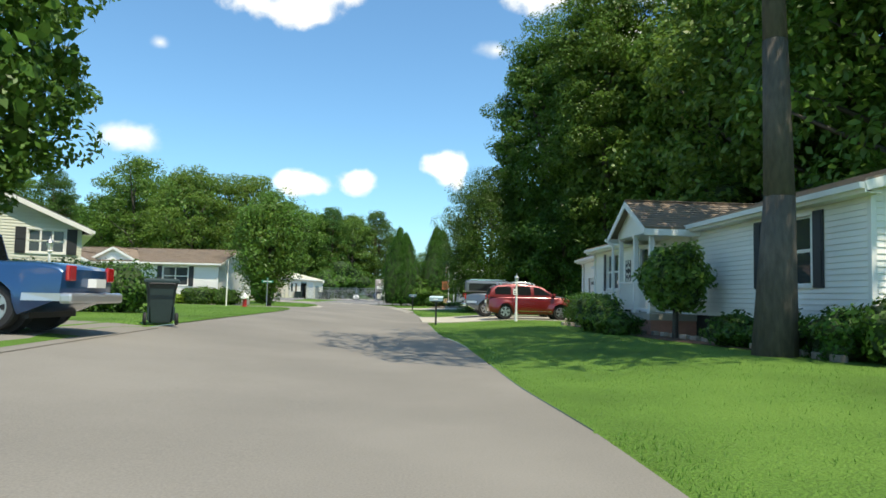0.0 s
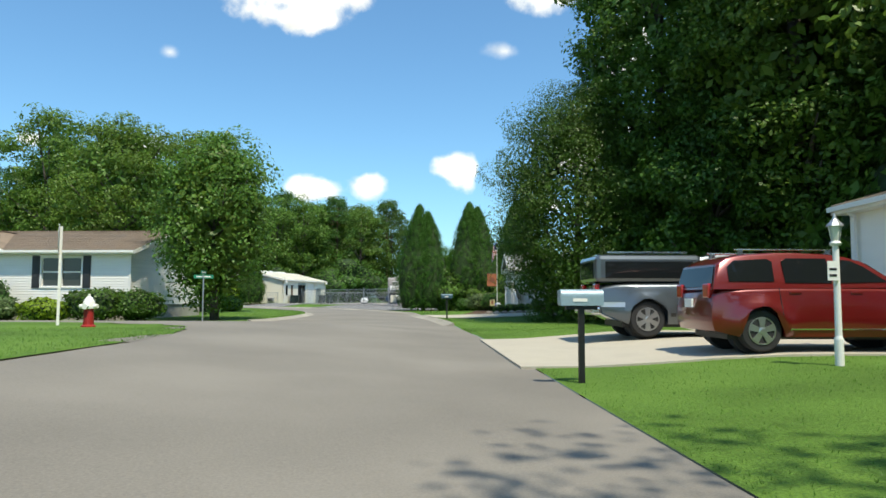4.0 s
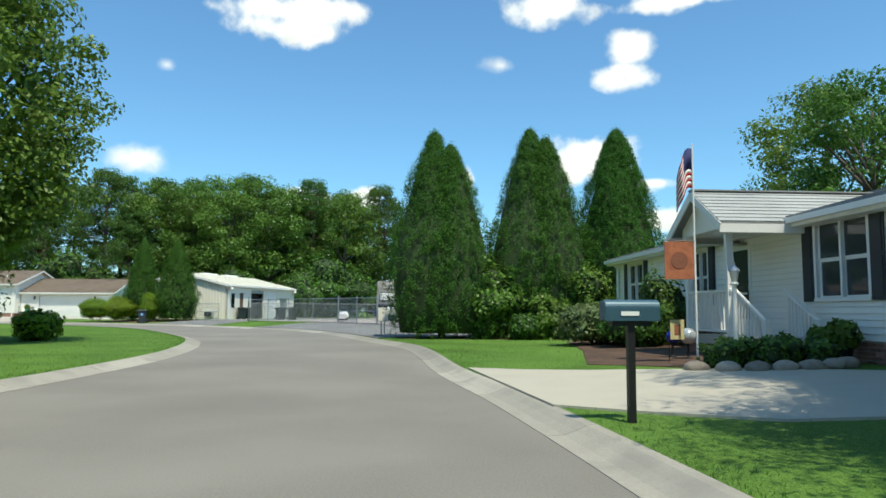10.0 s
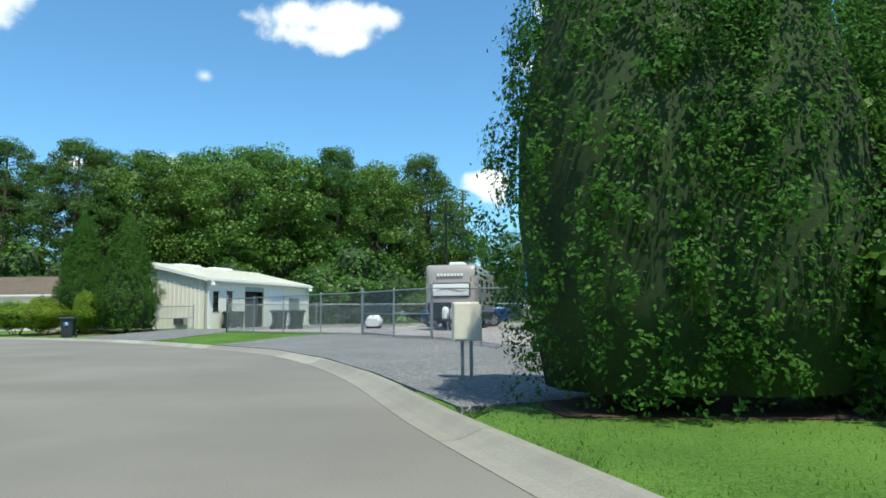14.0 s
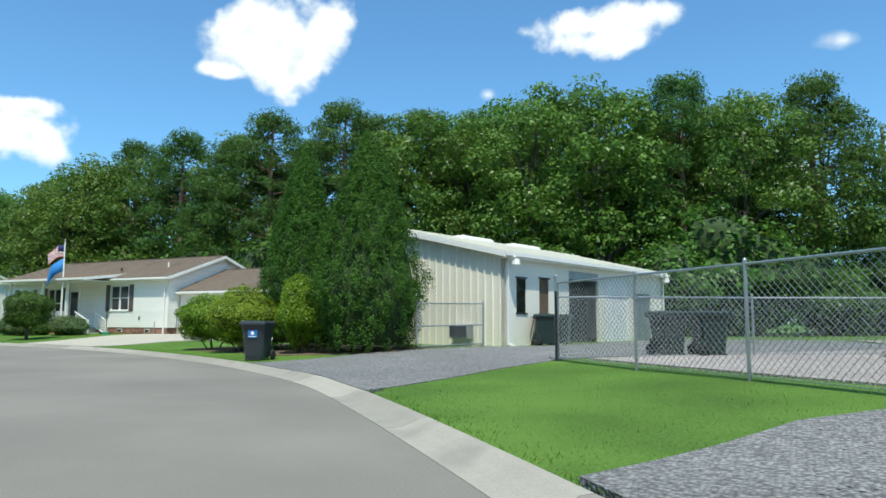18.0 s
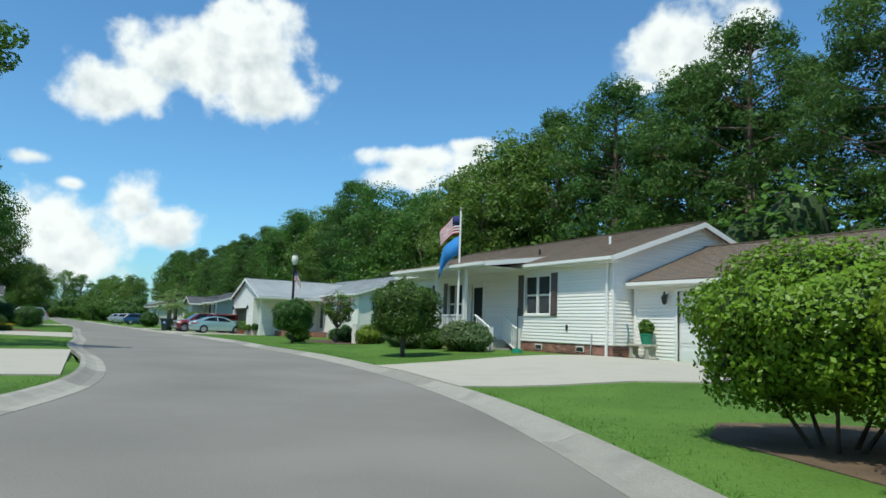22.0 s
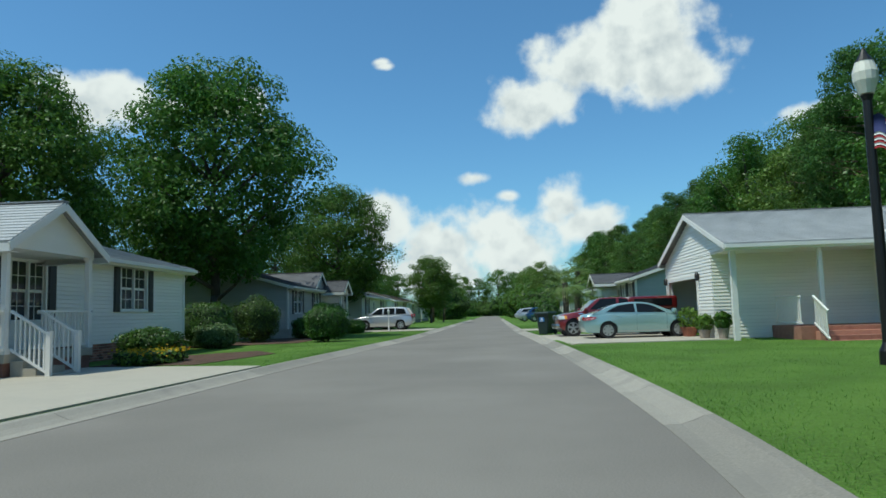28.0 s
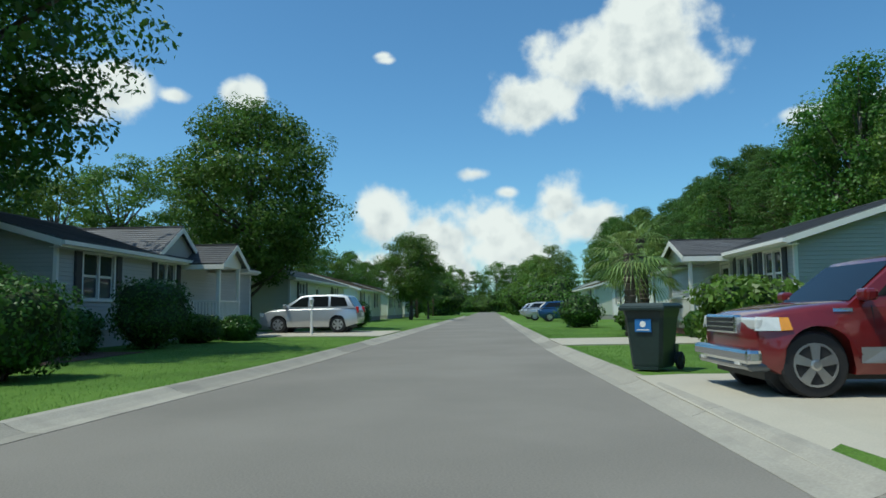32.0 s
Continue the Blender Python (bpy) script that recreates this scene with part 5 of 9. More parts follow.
def broad_tree(name, seed, height, crown, bare, clumps, per, leaf, material, bark=BARK, label="", lean=0.0, clump_r=None, category="tree", group="", inner=0):
    """A broad-leaved tree: trunk, limbs, and a crown of clumps with gaps between them."""
    rng = np.random.default_rng(seed)
    t = thing(name, label, category, group=group)
    mid, half = (height + bare) / 2, (height - bare) / 2
    spots = []
    while len(spots) < clumps:
        d = rng.normal(size=3)
        d /= np.linalg.norm(d)
        r = rng.uniform(0.42, 1.0) ** 0.5
        z = d[2] * r
        w = 1.0 if z > 0 else 1.0 - 0.25 * -z
        spots.append((d[0] * r * crown * w * rng.uniform(0.8, 1.12), d[1] * r * crown * w * rng.uniform(0.8, 1.12), mid + z * half))
    spots = np.array(spots)
    segs = []
    trunk_r = 0.016 * height + 0.04
    axis = [Vector((lean * k * 0.12 + 0.05 * math.sin(k + seed), 0.06 * math.cos(2 * k + seed), height * 0.82 * k / 5)) for k in range(6)]
    for k in range(5):
        segs.append((axis[k], axis[k + 1], trunk_r * (1.25 if k == 0 else 1 - 0.16 * k), trunk_r * (1 - 0.16 * (k + 1))))
    part("trunk", limb_mesh("trunk", segs, 9), bark, t, smooth=True)
    limbs = []
    for k in range(0, clumps, max(1, clumps // 16)):
        c = Vector(spots[k])
        base_z = max(bare * 0.8, min(c.z - 0.8, height * 0.75) * 0.75)
        i = min(4, int(base_z / (height * 0.82) * 5))
        a = axis[i].lerp(axis[i + 1], min(1, base_z / (height * 0.82) * 5 - i))
        m = a.lerp(c, 0.55) + Vector((0, 0, -0.15))
        limbs += [(a, m, trunk_r * 0.42, trunk_r * 0.26), (m, c, trunk_r * 0.26, trunk_r * 0.08)]
    part("bough_frame", limb_mesh("bough_frame", limbs, 6), bark, t, smooth=True)
    cr = clump_r or crown * 0.27
    P, N = [], []
    for c in spots:
        p, d = blob_points(rng, per, cr * rng.uniform(0.6, 1.35), 0.62)
        P.append(p + c)
        N.append(d + np.array((0, 0, 0.55)))
    part("crown", leaves_mesh("crown", np.concatenate(P), np.concatenate(N), leaf, rng), material, t)
    if inner:
        p, d = blob_points(rng, inner, 0.86, 1.0)
        p = p * np.array((crown, crown, half)) + np.array((0, 0, mid))
        keep = p[:, 2] > 0.1
        part("inner_foliage", leaves_mesh("inner_foliage", p[keep], d[keep], leaf * 2.2, rng), material, t)
    return t


def pine_tree(name, seed, height, spread, bare, tufts, per, leaf, label="", group=""):
    """A tall pine: straight bare trunk, uneven whorls of boughs that end in needle tufts."""
    rng = np.random.default_rng(seed)
    t = thing(name, label, "tree", group=group)
    r = 0.013 * height + 0.05
    part("trunk", limb_mesh("trunk", [((0, 0, -0.3), (0.1, 0, height * 0.5), r * 1.2, r * 0.8), ((0.1, 0, height * 0.5), (0, 0.1, height), r * 0.8, 0.04)], 8), BARK_RED, t, smooth=True)
    limbs, P, N = [], [], []
    for k in range(tufts):
        f = rng.uniform(0, 1) ** 0.8
        z = bare + (height - bare) * f
        a = rng.uniform(0, 2 * math.pi)
        ext = spread * (1 - 0.8 * (abs(2 * f - 0.7) / 1.3) ** 1.6) * rng.uniform(0.3, 1.0) ** 0.6 + 0.1
        c = Vector((ext * math.cos(a), ext * math.sin(a), z + ext * 0.12))
        if k % 3 == 0:
            limbs.append(((0.05, 0, z - 0.3), c, 0.05, 0.02))
        p, d = blob_points(rng, per, 0.68 * rng.uniform(0.7, 1.4) * (spread / 3.4), 0.55)
        P.append(p + np.array(c))
        N.append(d + np.array((0, 0, 0.3)))
    part("bough_frame", limb_mesh("bough_frame", limbs, 5), BARK_RED, t)
    part("crown", leaves_mesh("crown", np.concatenate(P), np.concatenate(N), leaf, rng, aspect=0.3), LEAF_PINE, t)
    return t


def column_tree(name, seed, height, radius, count, leaf, material, label, tops=1, low=0.1, power=0.62, group="", belly=0.3):
    """A dense evergreen: full skirt, pointed top, sprays that point up and out, with clefts in the outline."""
    rng = np.random.default_rng(seed)
    t = thing(name, label, "tree", group=group)
    part("trunk", limb_mesh("trunk", [((0, 0, -0.2), (0, 0, height * 0.8), 0.16, 0.04)], 8), BARK, t)
    P, N = [], []
    for k in range(tops):
        ox = (k - (tops - 1) / 2) * radius * 0.5
        hh = height * (1 - 0.07 * k * (1 if seed % 2 else 0.6))
        tuft = 26
        n = count // tops // tuft
        f = rng.uniform(0, 1, n) ** 0.85
        lump = 1 + 0.04 * np.sin(f * 22 + seed)
        a = rng.uniform(0, 2 * math.pi, n)
        cleft = 1 + 0.06 * np.sin(a * 5 + f * 9 + seed) + 0.06 * np.sin(a * 11 - f * 17) + 0.04 * np.sin(a * 23 + f * 31)
        prof = np.where(f < belly, 0.80 + 0.20 * np.sin(f / belly * math.pi / 2), np.clip((1 - f) / (1 - belly), 0, 1) ** power)
        r = radius * (1.0 if tops == 1 else 0.84) * prof * cleft * lump * rng.uniform(0.84, 1.03, n) + 0.04
        z = low + (hh - low) * f
        sprays = np.repeat(np.stack([ox * np.clip(1.1 - f * 0.5, 0, 1) + r * np.cos(a), r * np.sin(a), z], 1), tuft, 0)
        ways = np.repeat(np.stack([np.cos(a), np.sin(a), 0.35 + 0 * a], 1), tuft, 0)
        loose = rng.normal(size=sprays.shape) * np.array((0.06, 0.06, 0.10))
        P.append(sprays + loose + np.array((0, 0, 0.05)))
        N.append(ways + loose * 5)
    part("crown", leaves_mesh("crown", np.concatenate(P), np.concatenate(N), leaf, rng, aspect=0.5), material, t)
    # solid dark cores stop see-through; the crown's inner shade is in their colour
    for k in range(tops):
        ox = (k - (tops - 1) / 2) * radius * 0.5
        hh = height * (1 - 0.07 * k * (1 if seed % 2 else 0.6)) - 0.5
        rr = radius * (1.0 if tops == 1 else 0.84) * 0.84
        rows = []
        for f in np.linspace(0, 1, 9):
            pr = 0.8 + 0.2 * math.sin(f / belly * math.pi / 2) if f < belly else max(0.02, (1 - f) / (1 - belly)) ** power
            rows.append((max(0.03, rr * pr), 0.15 + low + (hh - low) * f))
        part("shade_core", lathe(rows, 14, at=(ox * 0.9, 0, 0)), CORE, t, smooth=True)
    return t


def shrub(name, seed, rx, ry, rz, count, leaf, material, label, lift=0.0, stem=0.0, category="shrub", lumps=0.12, group="", bark=BARK, square=0.0):
    """A clipped or loose shrub: a skin of leaves over a solid core coloured as inner shade; stem lifts it on a short
    trunk.
    """
    rng = np.random.default_rng(seed)
    t = thing(name, label, category, group=group)
    d = rng.normal(size=(count, 3))
    d /= np.linalg.norm(d, axis=1, keepdims=True)
    if square:
        d /= (np.abs(d) ** (2 + square)).sum(1, keepdims=True) ** (1 / (2 + square))
    ph = rng.uniform(0, 6, 6)
    bulge = 1 + lumps * (np.sin(d[:, 0] * 5 + ph[0]) + np.sin(d[:, 1] * 6 + ph[1]) + np.sin(d[:, 2] * 7 + ph[2])) / 1.6 + lumps * 0.6 * (np.sin(d[:, 0] * 13 + ph[3]) * np.sin(d[:, 1] * 12 + ph[4]))
    r = bulge * rng.uniform(0.78, 1.03, count)
    p = d * r[:, None] * np.array((rx, ry, rz)) + np.array((0, 0, rz + stem + lift))
    keep = p[:, 2] > 0.02
    part("foliage", leaves_mesh("foliage", p[keep], d[keep] + np.array((0, 0, 0.25)), leaf, rng, aspect=0.6), material, t)
    # closed dark form behind the leaves, its colour stands in for inner shade
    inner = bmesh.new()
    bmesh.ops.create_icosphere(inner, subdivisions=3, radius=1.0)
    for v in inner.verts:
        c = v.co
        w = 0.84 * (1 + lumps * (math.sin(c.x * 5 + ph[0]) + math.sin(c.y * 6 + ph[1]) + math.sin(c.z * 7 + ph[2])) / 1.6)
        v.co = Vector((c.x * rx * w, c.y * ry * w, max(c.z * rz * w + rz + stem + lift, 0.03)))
    part("shade_core", inner, CORE, t, smooth=True)
    if stem:
        segs = [((0, 0, -0.1), (0.02, 0, stem * 1.2), 0.085, 0.07)]
        for k in range(5):
            a = k * 1.26 + seed
            segs.append(((0.02, 0, stem), (rx * 0.5 * math.cos(a), ry * 0.5 * math.sin(a), stem + rz * 0.7), 0.055, 0.02))
        part("trunk", limb_mesh("trunk", segs, 7), bark, t, smooth=True)
    else:
        part("stem_cluster", limb_mesh("stem_cluster", [((0.1 * math.cos(k * 1.3) * rx, 0.1 * math.sin(k * 1.3) * ry, -0.1), (0.4 * math.cos(k * 1.3) * rx, 0.4 * math.sin(k * 1.3) * ry, rz * 0.6), 0.03, 0.015) for k in range(5)], 5), bark, t)
    return t


def palm(name, seed, height, label):
    rng = np.random.default_rng(seed)
    t = thing(name, label, "palm tree", group="palms by the grey house")
    bm = bmesh.new()
    rows = 14
    for k in range(rows):
        z = height * k / rows
        lathe([(0.19 - 0.03 * k / rows, z), (0.23 - 0.03 * k / rows, z + height / rows * 0.8), (0.18, z + height / rows)], 10, bm)
    part("trunk", bm, BARK, t)
    for k in range(26):
        a = k * 2.4 + rng.uniform(-0.2, 0.2)
        up = rng.uniform(-0.7, 1.1)
        bm = bmesh.new()
        stalk = 0.75
        ca, sa = math.cos(a), math.sin(a)
        hub = Vector((ca * stalk * math.cos(up), sa * stalk * math.cos(up), height + stalk * math.sin(up)))
        tube((0, 0, height - 0.05), hub, 0.02, 0.012, 5, bm)
        out = Vector((ca * math.cos(up), sa * math.cos(up), math.sin(up)))
        side = Vector((-sa, ca, 0))
        for j in range(13):
            th = (j - 6) / 6 * 1.25
            way = (out * math.cos(th) + side * math.sin(th)).normalized()
            mid = hub + way * 0.5 + Vector((0, 0, -0.03))
            tip = hub + way * 0.95 + Vector((0, 0, -0.32))
            across = way.cross(Vector((0, 0, 1)))
            across = across.normalized() * 0.03 if across.length > 1e-3 else Vector((0.03, 0, 0))
            vs = [bm.verts.new(v) for v in (hub, mid + across, tip, mid - across)]
            bm.faces.new(vs)
        part("frond", bm, LEAF_PALM, t)
    return t


# Dark green for foliage cores: the shade between leaves put into the colour.
CORE = mat("inner_shade_colour", (0.03, 0.055, 0.016), rough=0.95, spread=0.5, grain=20)
rng_place = random.Random(7)


def put(t, x, y, turn=None, size=1.0, z=None):
    t.matrix_basis = pose(x, y, ground_z(x, y) - 0.03 if z is None else z, 0, 0, rng_place.uniform(0, 360) if turn is None else turn) @ Matrix.Diagonal((size, size, size, 1))
    return t


def again(t, x, y, turn=None, size=1.0):
    """A copy elsewhere, turned and sized."""
    c = copy_thing(t, Matrix())
    return put(c, x, y, turn, size)


WOODS = "woods behind the houses"
far_broad = [broad_tree("woodland_tree", 11 + k, 15.5 + k, 4.4 + 0.4 * k, 0.6, 120, 165, 0.135, LEAF if k % 2 else LEAF_LIGHT, label="tall broad-leaved woodland tree with a dense green crown", group=WOODS) for k in range(3)]
far_pine = [pine_tree("pine_tree", 21 + k, 15.6 + 0.7 * k, 4.2, 3.5 + k, 160, 130, 0.13, label="tall pine with a bare trunk and tufted dark boughs", group=WOODS) for k in range(3)]
first = set()


def plant(kind, k, x, y, size=1.0):
    src = kind[k % len(kind)]
    if src.name in first:
        return again(src, x, y, None, size)
    first.add(src.name)
    return put(src, x, y, None, size)


def wood_row(points, depth_rows, step, kinds, low=0.85, high=1.1, seed=1):
    """Trees along a line, in some rows one behind another."""
    r = random.Random(seed)
    line = smooth_line(points, step)
    for row in range(depth_rows):
        for p, q in zip(offset_line(line, -row * 4.5), line):
            which = r.random()
            plant(far_pine if which < kinds else far_broad, r.randrange(3), p.x + r.uniform(-1.5, 1.5), p.y + r.uniform(-1.2, 1.2), r.uniform(low, high))


under = shrub("undergrowth", 91, 3.4, 2.6, 2.6, 4200, 0.17, LEAF, "dense undergrowth at the edge of the woods", lumps=0.3, group=WOODS)
under_used = []


def undergrowth(points, step, seed):
    r = random.Random(seed)
    for p in smooth_line(points, step):
        x, y = p.x + r.uniform(-1, 1), p.y + r.uniform(-1, 1)
        if under_used:
            again(under, x, y, None, r.uniform(0.7, 1.25))
        else:
            put(under, x, y)
        under_used.append(1)


undergrowth([(14, 148), (-6, 142), (-22, 128), (-40, 127.5), (-60, 128), (-90, 128), (-130, 128), (-200, 127)], 4.6, 1)
undergrowth([(-78, 46), (-52, 65), (-40, 71), (-28, 70)], 4.6, 2)
undergrowth([(17, 4), (16, 16), (15.5, 28), (12.5, 39), (14, 48), (14, 58)], 4.2, 3)
undergrowth([(-62, 77), (-90, 78), (-125, 78), (-160, 78), (-230, 78)], 5.5, 4)
undergrowth([(40, 150), (40, 110), (36, 84), (30, 70)], 5, 5)
undergrowth([(-325, 76), (-330, 104), (-325, 130)], 4, 6)
undergrowth([(-318, 84), (-322, 104), (-318, 124)], 4, 7)
# behind the metal building and the storage yard, then along the last street
wood_row([(-13, 138), (-22, 134), (-40, 131)], 3, 4.2, 0.35, 0.9, 1.14, 3)
wood_row([(20, 154), (6, 149), (-9, 142)], 2, 5.0, 0.1, 0.5, 0.62, 13)
wood_row([(-44, 130), (-60, 131), (-80, 131), (-100, 131), (-130, 131), (-170, 130), (-230, 128)], 2, 4.8, 0.45, 0.8, 1.12, 4)
# behind the corner house and across the green
wood_row([(-75, 48), (-52, 68), (-40, 74), (-30, 72)], 2, 5.0, 0.35, 0.62, 0.86, 5)
# behind the first house
wood_row([(20, 4), (19, 16), (18, 28), (14.5, 40), (18, 56)], 2, 4.4, 0.2, 1.2, 1.5, 6)
# behind the inner houses of the last street
wood_row([(-62, 78), (-90, 80), (-120, 80), (-160, 80), (-230, 80)], 1, 7.5, 0.2, 0.6, 0.8, 8)
# far end of the street and beyond the yard
wood_row([(-330, 80), (-335, 104), (-330, 130)], 1, 6, 0.3, 0.9, 1.1, 9)
wood_row([(60, 150), (45, 110), (40, 90), (38, 70)], 1, 7, 0.1, 0.5, 0.6, 10)

wood_row([(-168, 111.5), (-200, 110.5), (-255, 109.0)], 1, 9, 0.2, 0.42, 0.6, 11)
wood_row([(-255, 93.5), (-215, 94.5), (-168, 95.2)], 1, 11, 0.2, 0.36, 0.52, 12)
undergrowth([(-255, 109.5), (-200, 110.5), (-160, 111.5)], 7, 8)
undergrowth([(-255, 94), (-200, 94.6)], 8, 9)

# single trees
broad_tree_dark = broad_tree("shade_tree", 31, 22.0, 3.7, 0.5, 260, 340, 0.088, LEAF, label="large dark shade tree with boughs down to the lawn", group="trees by the mailbox", inner=7000)
put(broad_tree_dark, 6.9, 50.0, 20)
again(broad_tree_dark, 10.2, 44.5, 130, 1.08)
again(broad_tree_dark, 11.5, 51.5, 200, 1.0)
near_holly = broad_tree("holly_tree", 36, 9.4, 3.0, -1.5, 190, 600, 0.042, LEAF_SHRUB, label="dense dark holly tree with foliage down to the lawn", group="trees by the mailbox", clump_r=0.98, inner=14000)
put(near_holly, 3.2, 49.8, 0, 1.08)
thicket = broad_tree("holly_tree", 38, 9.0, 3.4, -1.5, 110, 330, 0.085, LEAF_SHRUB, label="dense dark holly tree with foliage down to the lawn", group="trees by the mailbox")
put(thicket, 8.0, 47.0, 90, 1.05)
again(thicket, 11.8, 46.6, 180, 1.1)
again(thicket, 7.4, 52.4, 250, 0.8)
t = put(broad_tree("yard_tree", 32, 18.0, 6.3, 8.5, 90, 190, 0.13, LEAF, label="tall tree with a thick straight trunk beside the first house"), 6.05, 12.8, 40)
green = broad_tree("green_tree", 33, 13.0, 3.9, 1.0, 170, 230, 0.09, LEAF_LIGHT, label="tall light-green tree on the corner lawn", group="trees on the green", inner=2600)
put(green, -19.4, 67.0, 10)
again(green, -22.8, 62.2, 140, 0.97)
again(green, -27.5, 72, 220, 1.0)
for x, y, sz in ((16, 80, 0.8), (21, 77, 0.85), (17.5, 87, 0.85), (25, 83, 0.8), (23, 70, 0.9)):
    plant(far_broad, int(x), x, y, sz)
put(broad_tree("lawn_tree", 37, 12.5, 3.9, 5.2, 80, 200, 0.1, LEAF, label="tall leafy tree shading the lawn by the driveway"), -57.3, 93.2, 0)
put(broad_tree("left_tree", 34, 12.0, 4.0, 2.0, 70, 200, 0.11, LEAF, label="leafy tree beside the cream house", inner=3500), -13.4, 17.8, 0)
street_tree = broad_tree("street_tree", 35, 11.0, 4.0, 1.7, 175, 280, 0.08, LEAF, label="broad oak-like tree shading the lawn", group="trees of the last street", inner=900)
put(street_tree, -97.1, 90.4, 0, 1.38)
again(street_tree, -116.6, 92.6, 100, 1.08)
again(street_tree, -88.5, 84.5, 160, 1.15)
again(street_tree, -77, 85.5, 260, 1.05)
again(street_tree, -152, 96.5, 30, 0.8)

arb = [column_tree("arborvitae", 41 + k, 8.25 + 0.25 * k, 2.1, 100000, 0.034, LEAF_CEDAR, "tall dense pointed arborvitae with full skirt", tops=2 if k < 2 else 1, power=0.68, belly=0.34, group="arborvitae row") for k in range(3)]
put(arb[0], -4.65, 74.6, 0)
put(arb[1], -0.7, 75.2, 0)
put(arb[2], 2.8, 76.3, 0)
cone = [column_tree("cypress", 51 + k, 7.3 - 0.35 * k, 1.5 + 0.3 * k, 70000, 0.038, LEAF_CEDAR, "tall conical cypress with tufted green sprays", power=0.8, group="cypress pair") for k in range(2)]
put(cone[0], -30.6, 105.6, 0, 0.94)
put(cone[1], -27.2, 104.4, 0, 0.95)

# ---- vehicles ----
def loft_layers(layers):
    """Rings of equal length, one after the other, closed at both ends."""
    bm = bmesh.new()
    rings = [[bm.verts.new(p) for p in ring] for ring in layers]
    n = len(rings[0])
    for a, b in zip(rings, rings[1:]):
        for k in range(n):
            j = (k + 1) % n
            bm.faces.new((a[k], a[j], b[j], b[k]))
    bm.faces.new(rings[0][::-1])
    bm.faces.new(rings[-1])
    bmesh.ops.triangulate(bm, faces=[f for f in bm.faces if len(f.verts) > 4])
    bmesh.ops.recalc_face_normals(bm, faces=bm.faces)
    return bm


def wheel(parent, x, y, r, width, rim=ALLOY, spokes=6):
    s = 1 if y > 0 else -1
    bm = lathe([(r * 0.62, -width / 2), (r * 0.93, -width / 2), (r, -width * 0.36), (r, width * 0.36), (r * 0.93, width / 2), (r * 0.62, width / 2)], 24)
    bmesh.ops.rotate(bm, verts=bm.verts, cent=(0, 0, 0), matrix=Matrix.Rotation(radians(90), 3, "X"))
    bmesh.ops.translate(bm, verts=bm.verts, vec=(x, y, r))
    w = part("wheel", bm, RUBBER, parent)
    face = y + s * width * 0.5
    bm = lathe([(r * 0.66, -0.02), (r * 0.66, 0.012), (r * 0.6, 0.012), (r * 0.57, -0.02)], 24)
    bmesh.ops.rotate(bm, verts=bm.verts, cent=(0, 0, 0), matrix=Matrix.Rotation(radians(-90 * s), 3, "X"))
    bmesh.ops.translate(bm, verts=bm.verts, vec=(x, face, r))
    part("rim", bm, rim, w)
    for k in range(spokes):
        a = k * 2 * math.pi / spokes
        bm = box(-0.045, 0.045, -0.012, 0.012, 0.02, r * 0.6)
        for v in bm.verts:
            v.co.x *= 0.7 + 0.6 * v.co.z / (r * 0.6)
        bmesh.ops.rotate(bm, verts=bm.verts, cent=(0, 0, 0), matrix=Matrix.Rotation(a, 3, "Y"))
        bmesh.ops.translate(bm, verts=bm.verts, vec=(x, face + s * 0.004, r))
        part("spoke", bm, rim, w)
    bm = lathe([(r * 0.17, -0.01), (r * 0.17, 0.016), (r * 0.1, 0.022)], 12)
    bmesh.ops.rotate(bm, verts=bm.verts, cent=(0, 0, 0), matrix=Matrix.Rotation(radians(-90 * s), 3, "X"))
    bmesh.ops.translate(bm, verts=bm.verts, vec=(x, face + s * 0.004, r))
    part("hub", bm, rim, w)


def panel(parent, name, poly, y_of, out, material, thick=0.012):
    """A flat piece on a car's side: (x, z) outline laid on the side surface."""
    bm = bmesh.new()
    a = [bm.verts.new((x, y_of(x, z) + out * 0.0, z)) for x, z in poly]
    b = [bm.verts.new((x, y_of(x, z) + out * thick, z)) for x, z in poly]
    n = len(poly)
    bm.faces.new(a)
    bm.faces.new(b)
    for k in range(n):
        bm.faces.new((a[k], a[(k + 1) % n], b[(k + 1) % n], b[k]))
    bmesh.ops.recalc_face_normals(bm, faces=bm.faces)
    return part(name, bm, material, parent)


def sliced(bm, xs, zs):
    """Cuts a mesh along planes of equal x and of equal z, so that it can be bent."""
    for axis, values in (((1, 0, 0), xs), ((0, 0, 1), zs)):
        for v in values:
            bmesh.ops.bisect_plane(bm, geom=bm.verts[:] + bm.edges[:] + bm.faces[:], dist=1e-4, plane_co=Vector(axis) * v, plane_no=axis)


def shell(name, bm, material, parent, angle=32):
    """A smooth-shaded part whose true edges stay sharp."""
    ob = part(name, bm, material, parent, smooth=True)
    ob.data.set_sharp_from_angle(angle=radians(angle))
    return ob


def rounded(points):
    """An open outline with its corners eased."""
    for _ in range(2):
        out = [points[0]]
        for (ax, az), (bx, bz) in zip(points, points[1:]):
            out += [(ax * 0.8 + bx * 0.2, az * 0.8 + bz * 0.2), (ax * 0.2 + bx * 0.8, az * 0.2 + bz * 0.8)]
        points = out + [points[-1]]
    return points


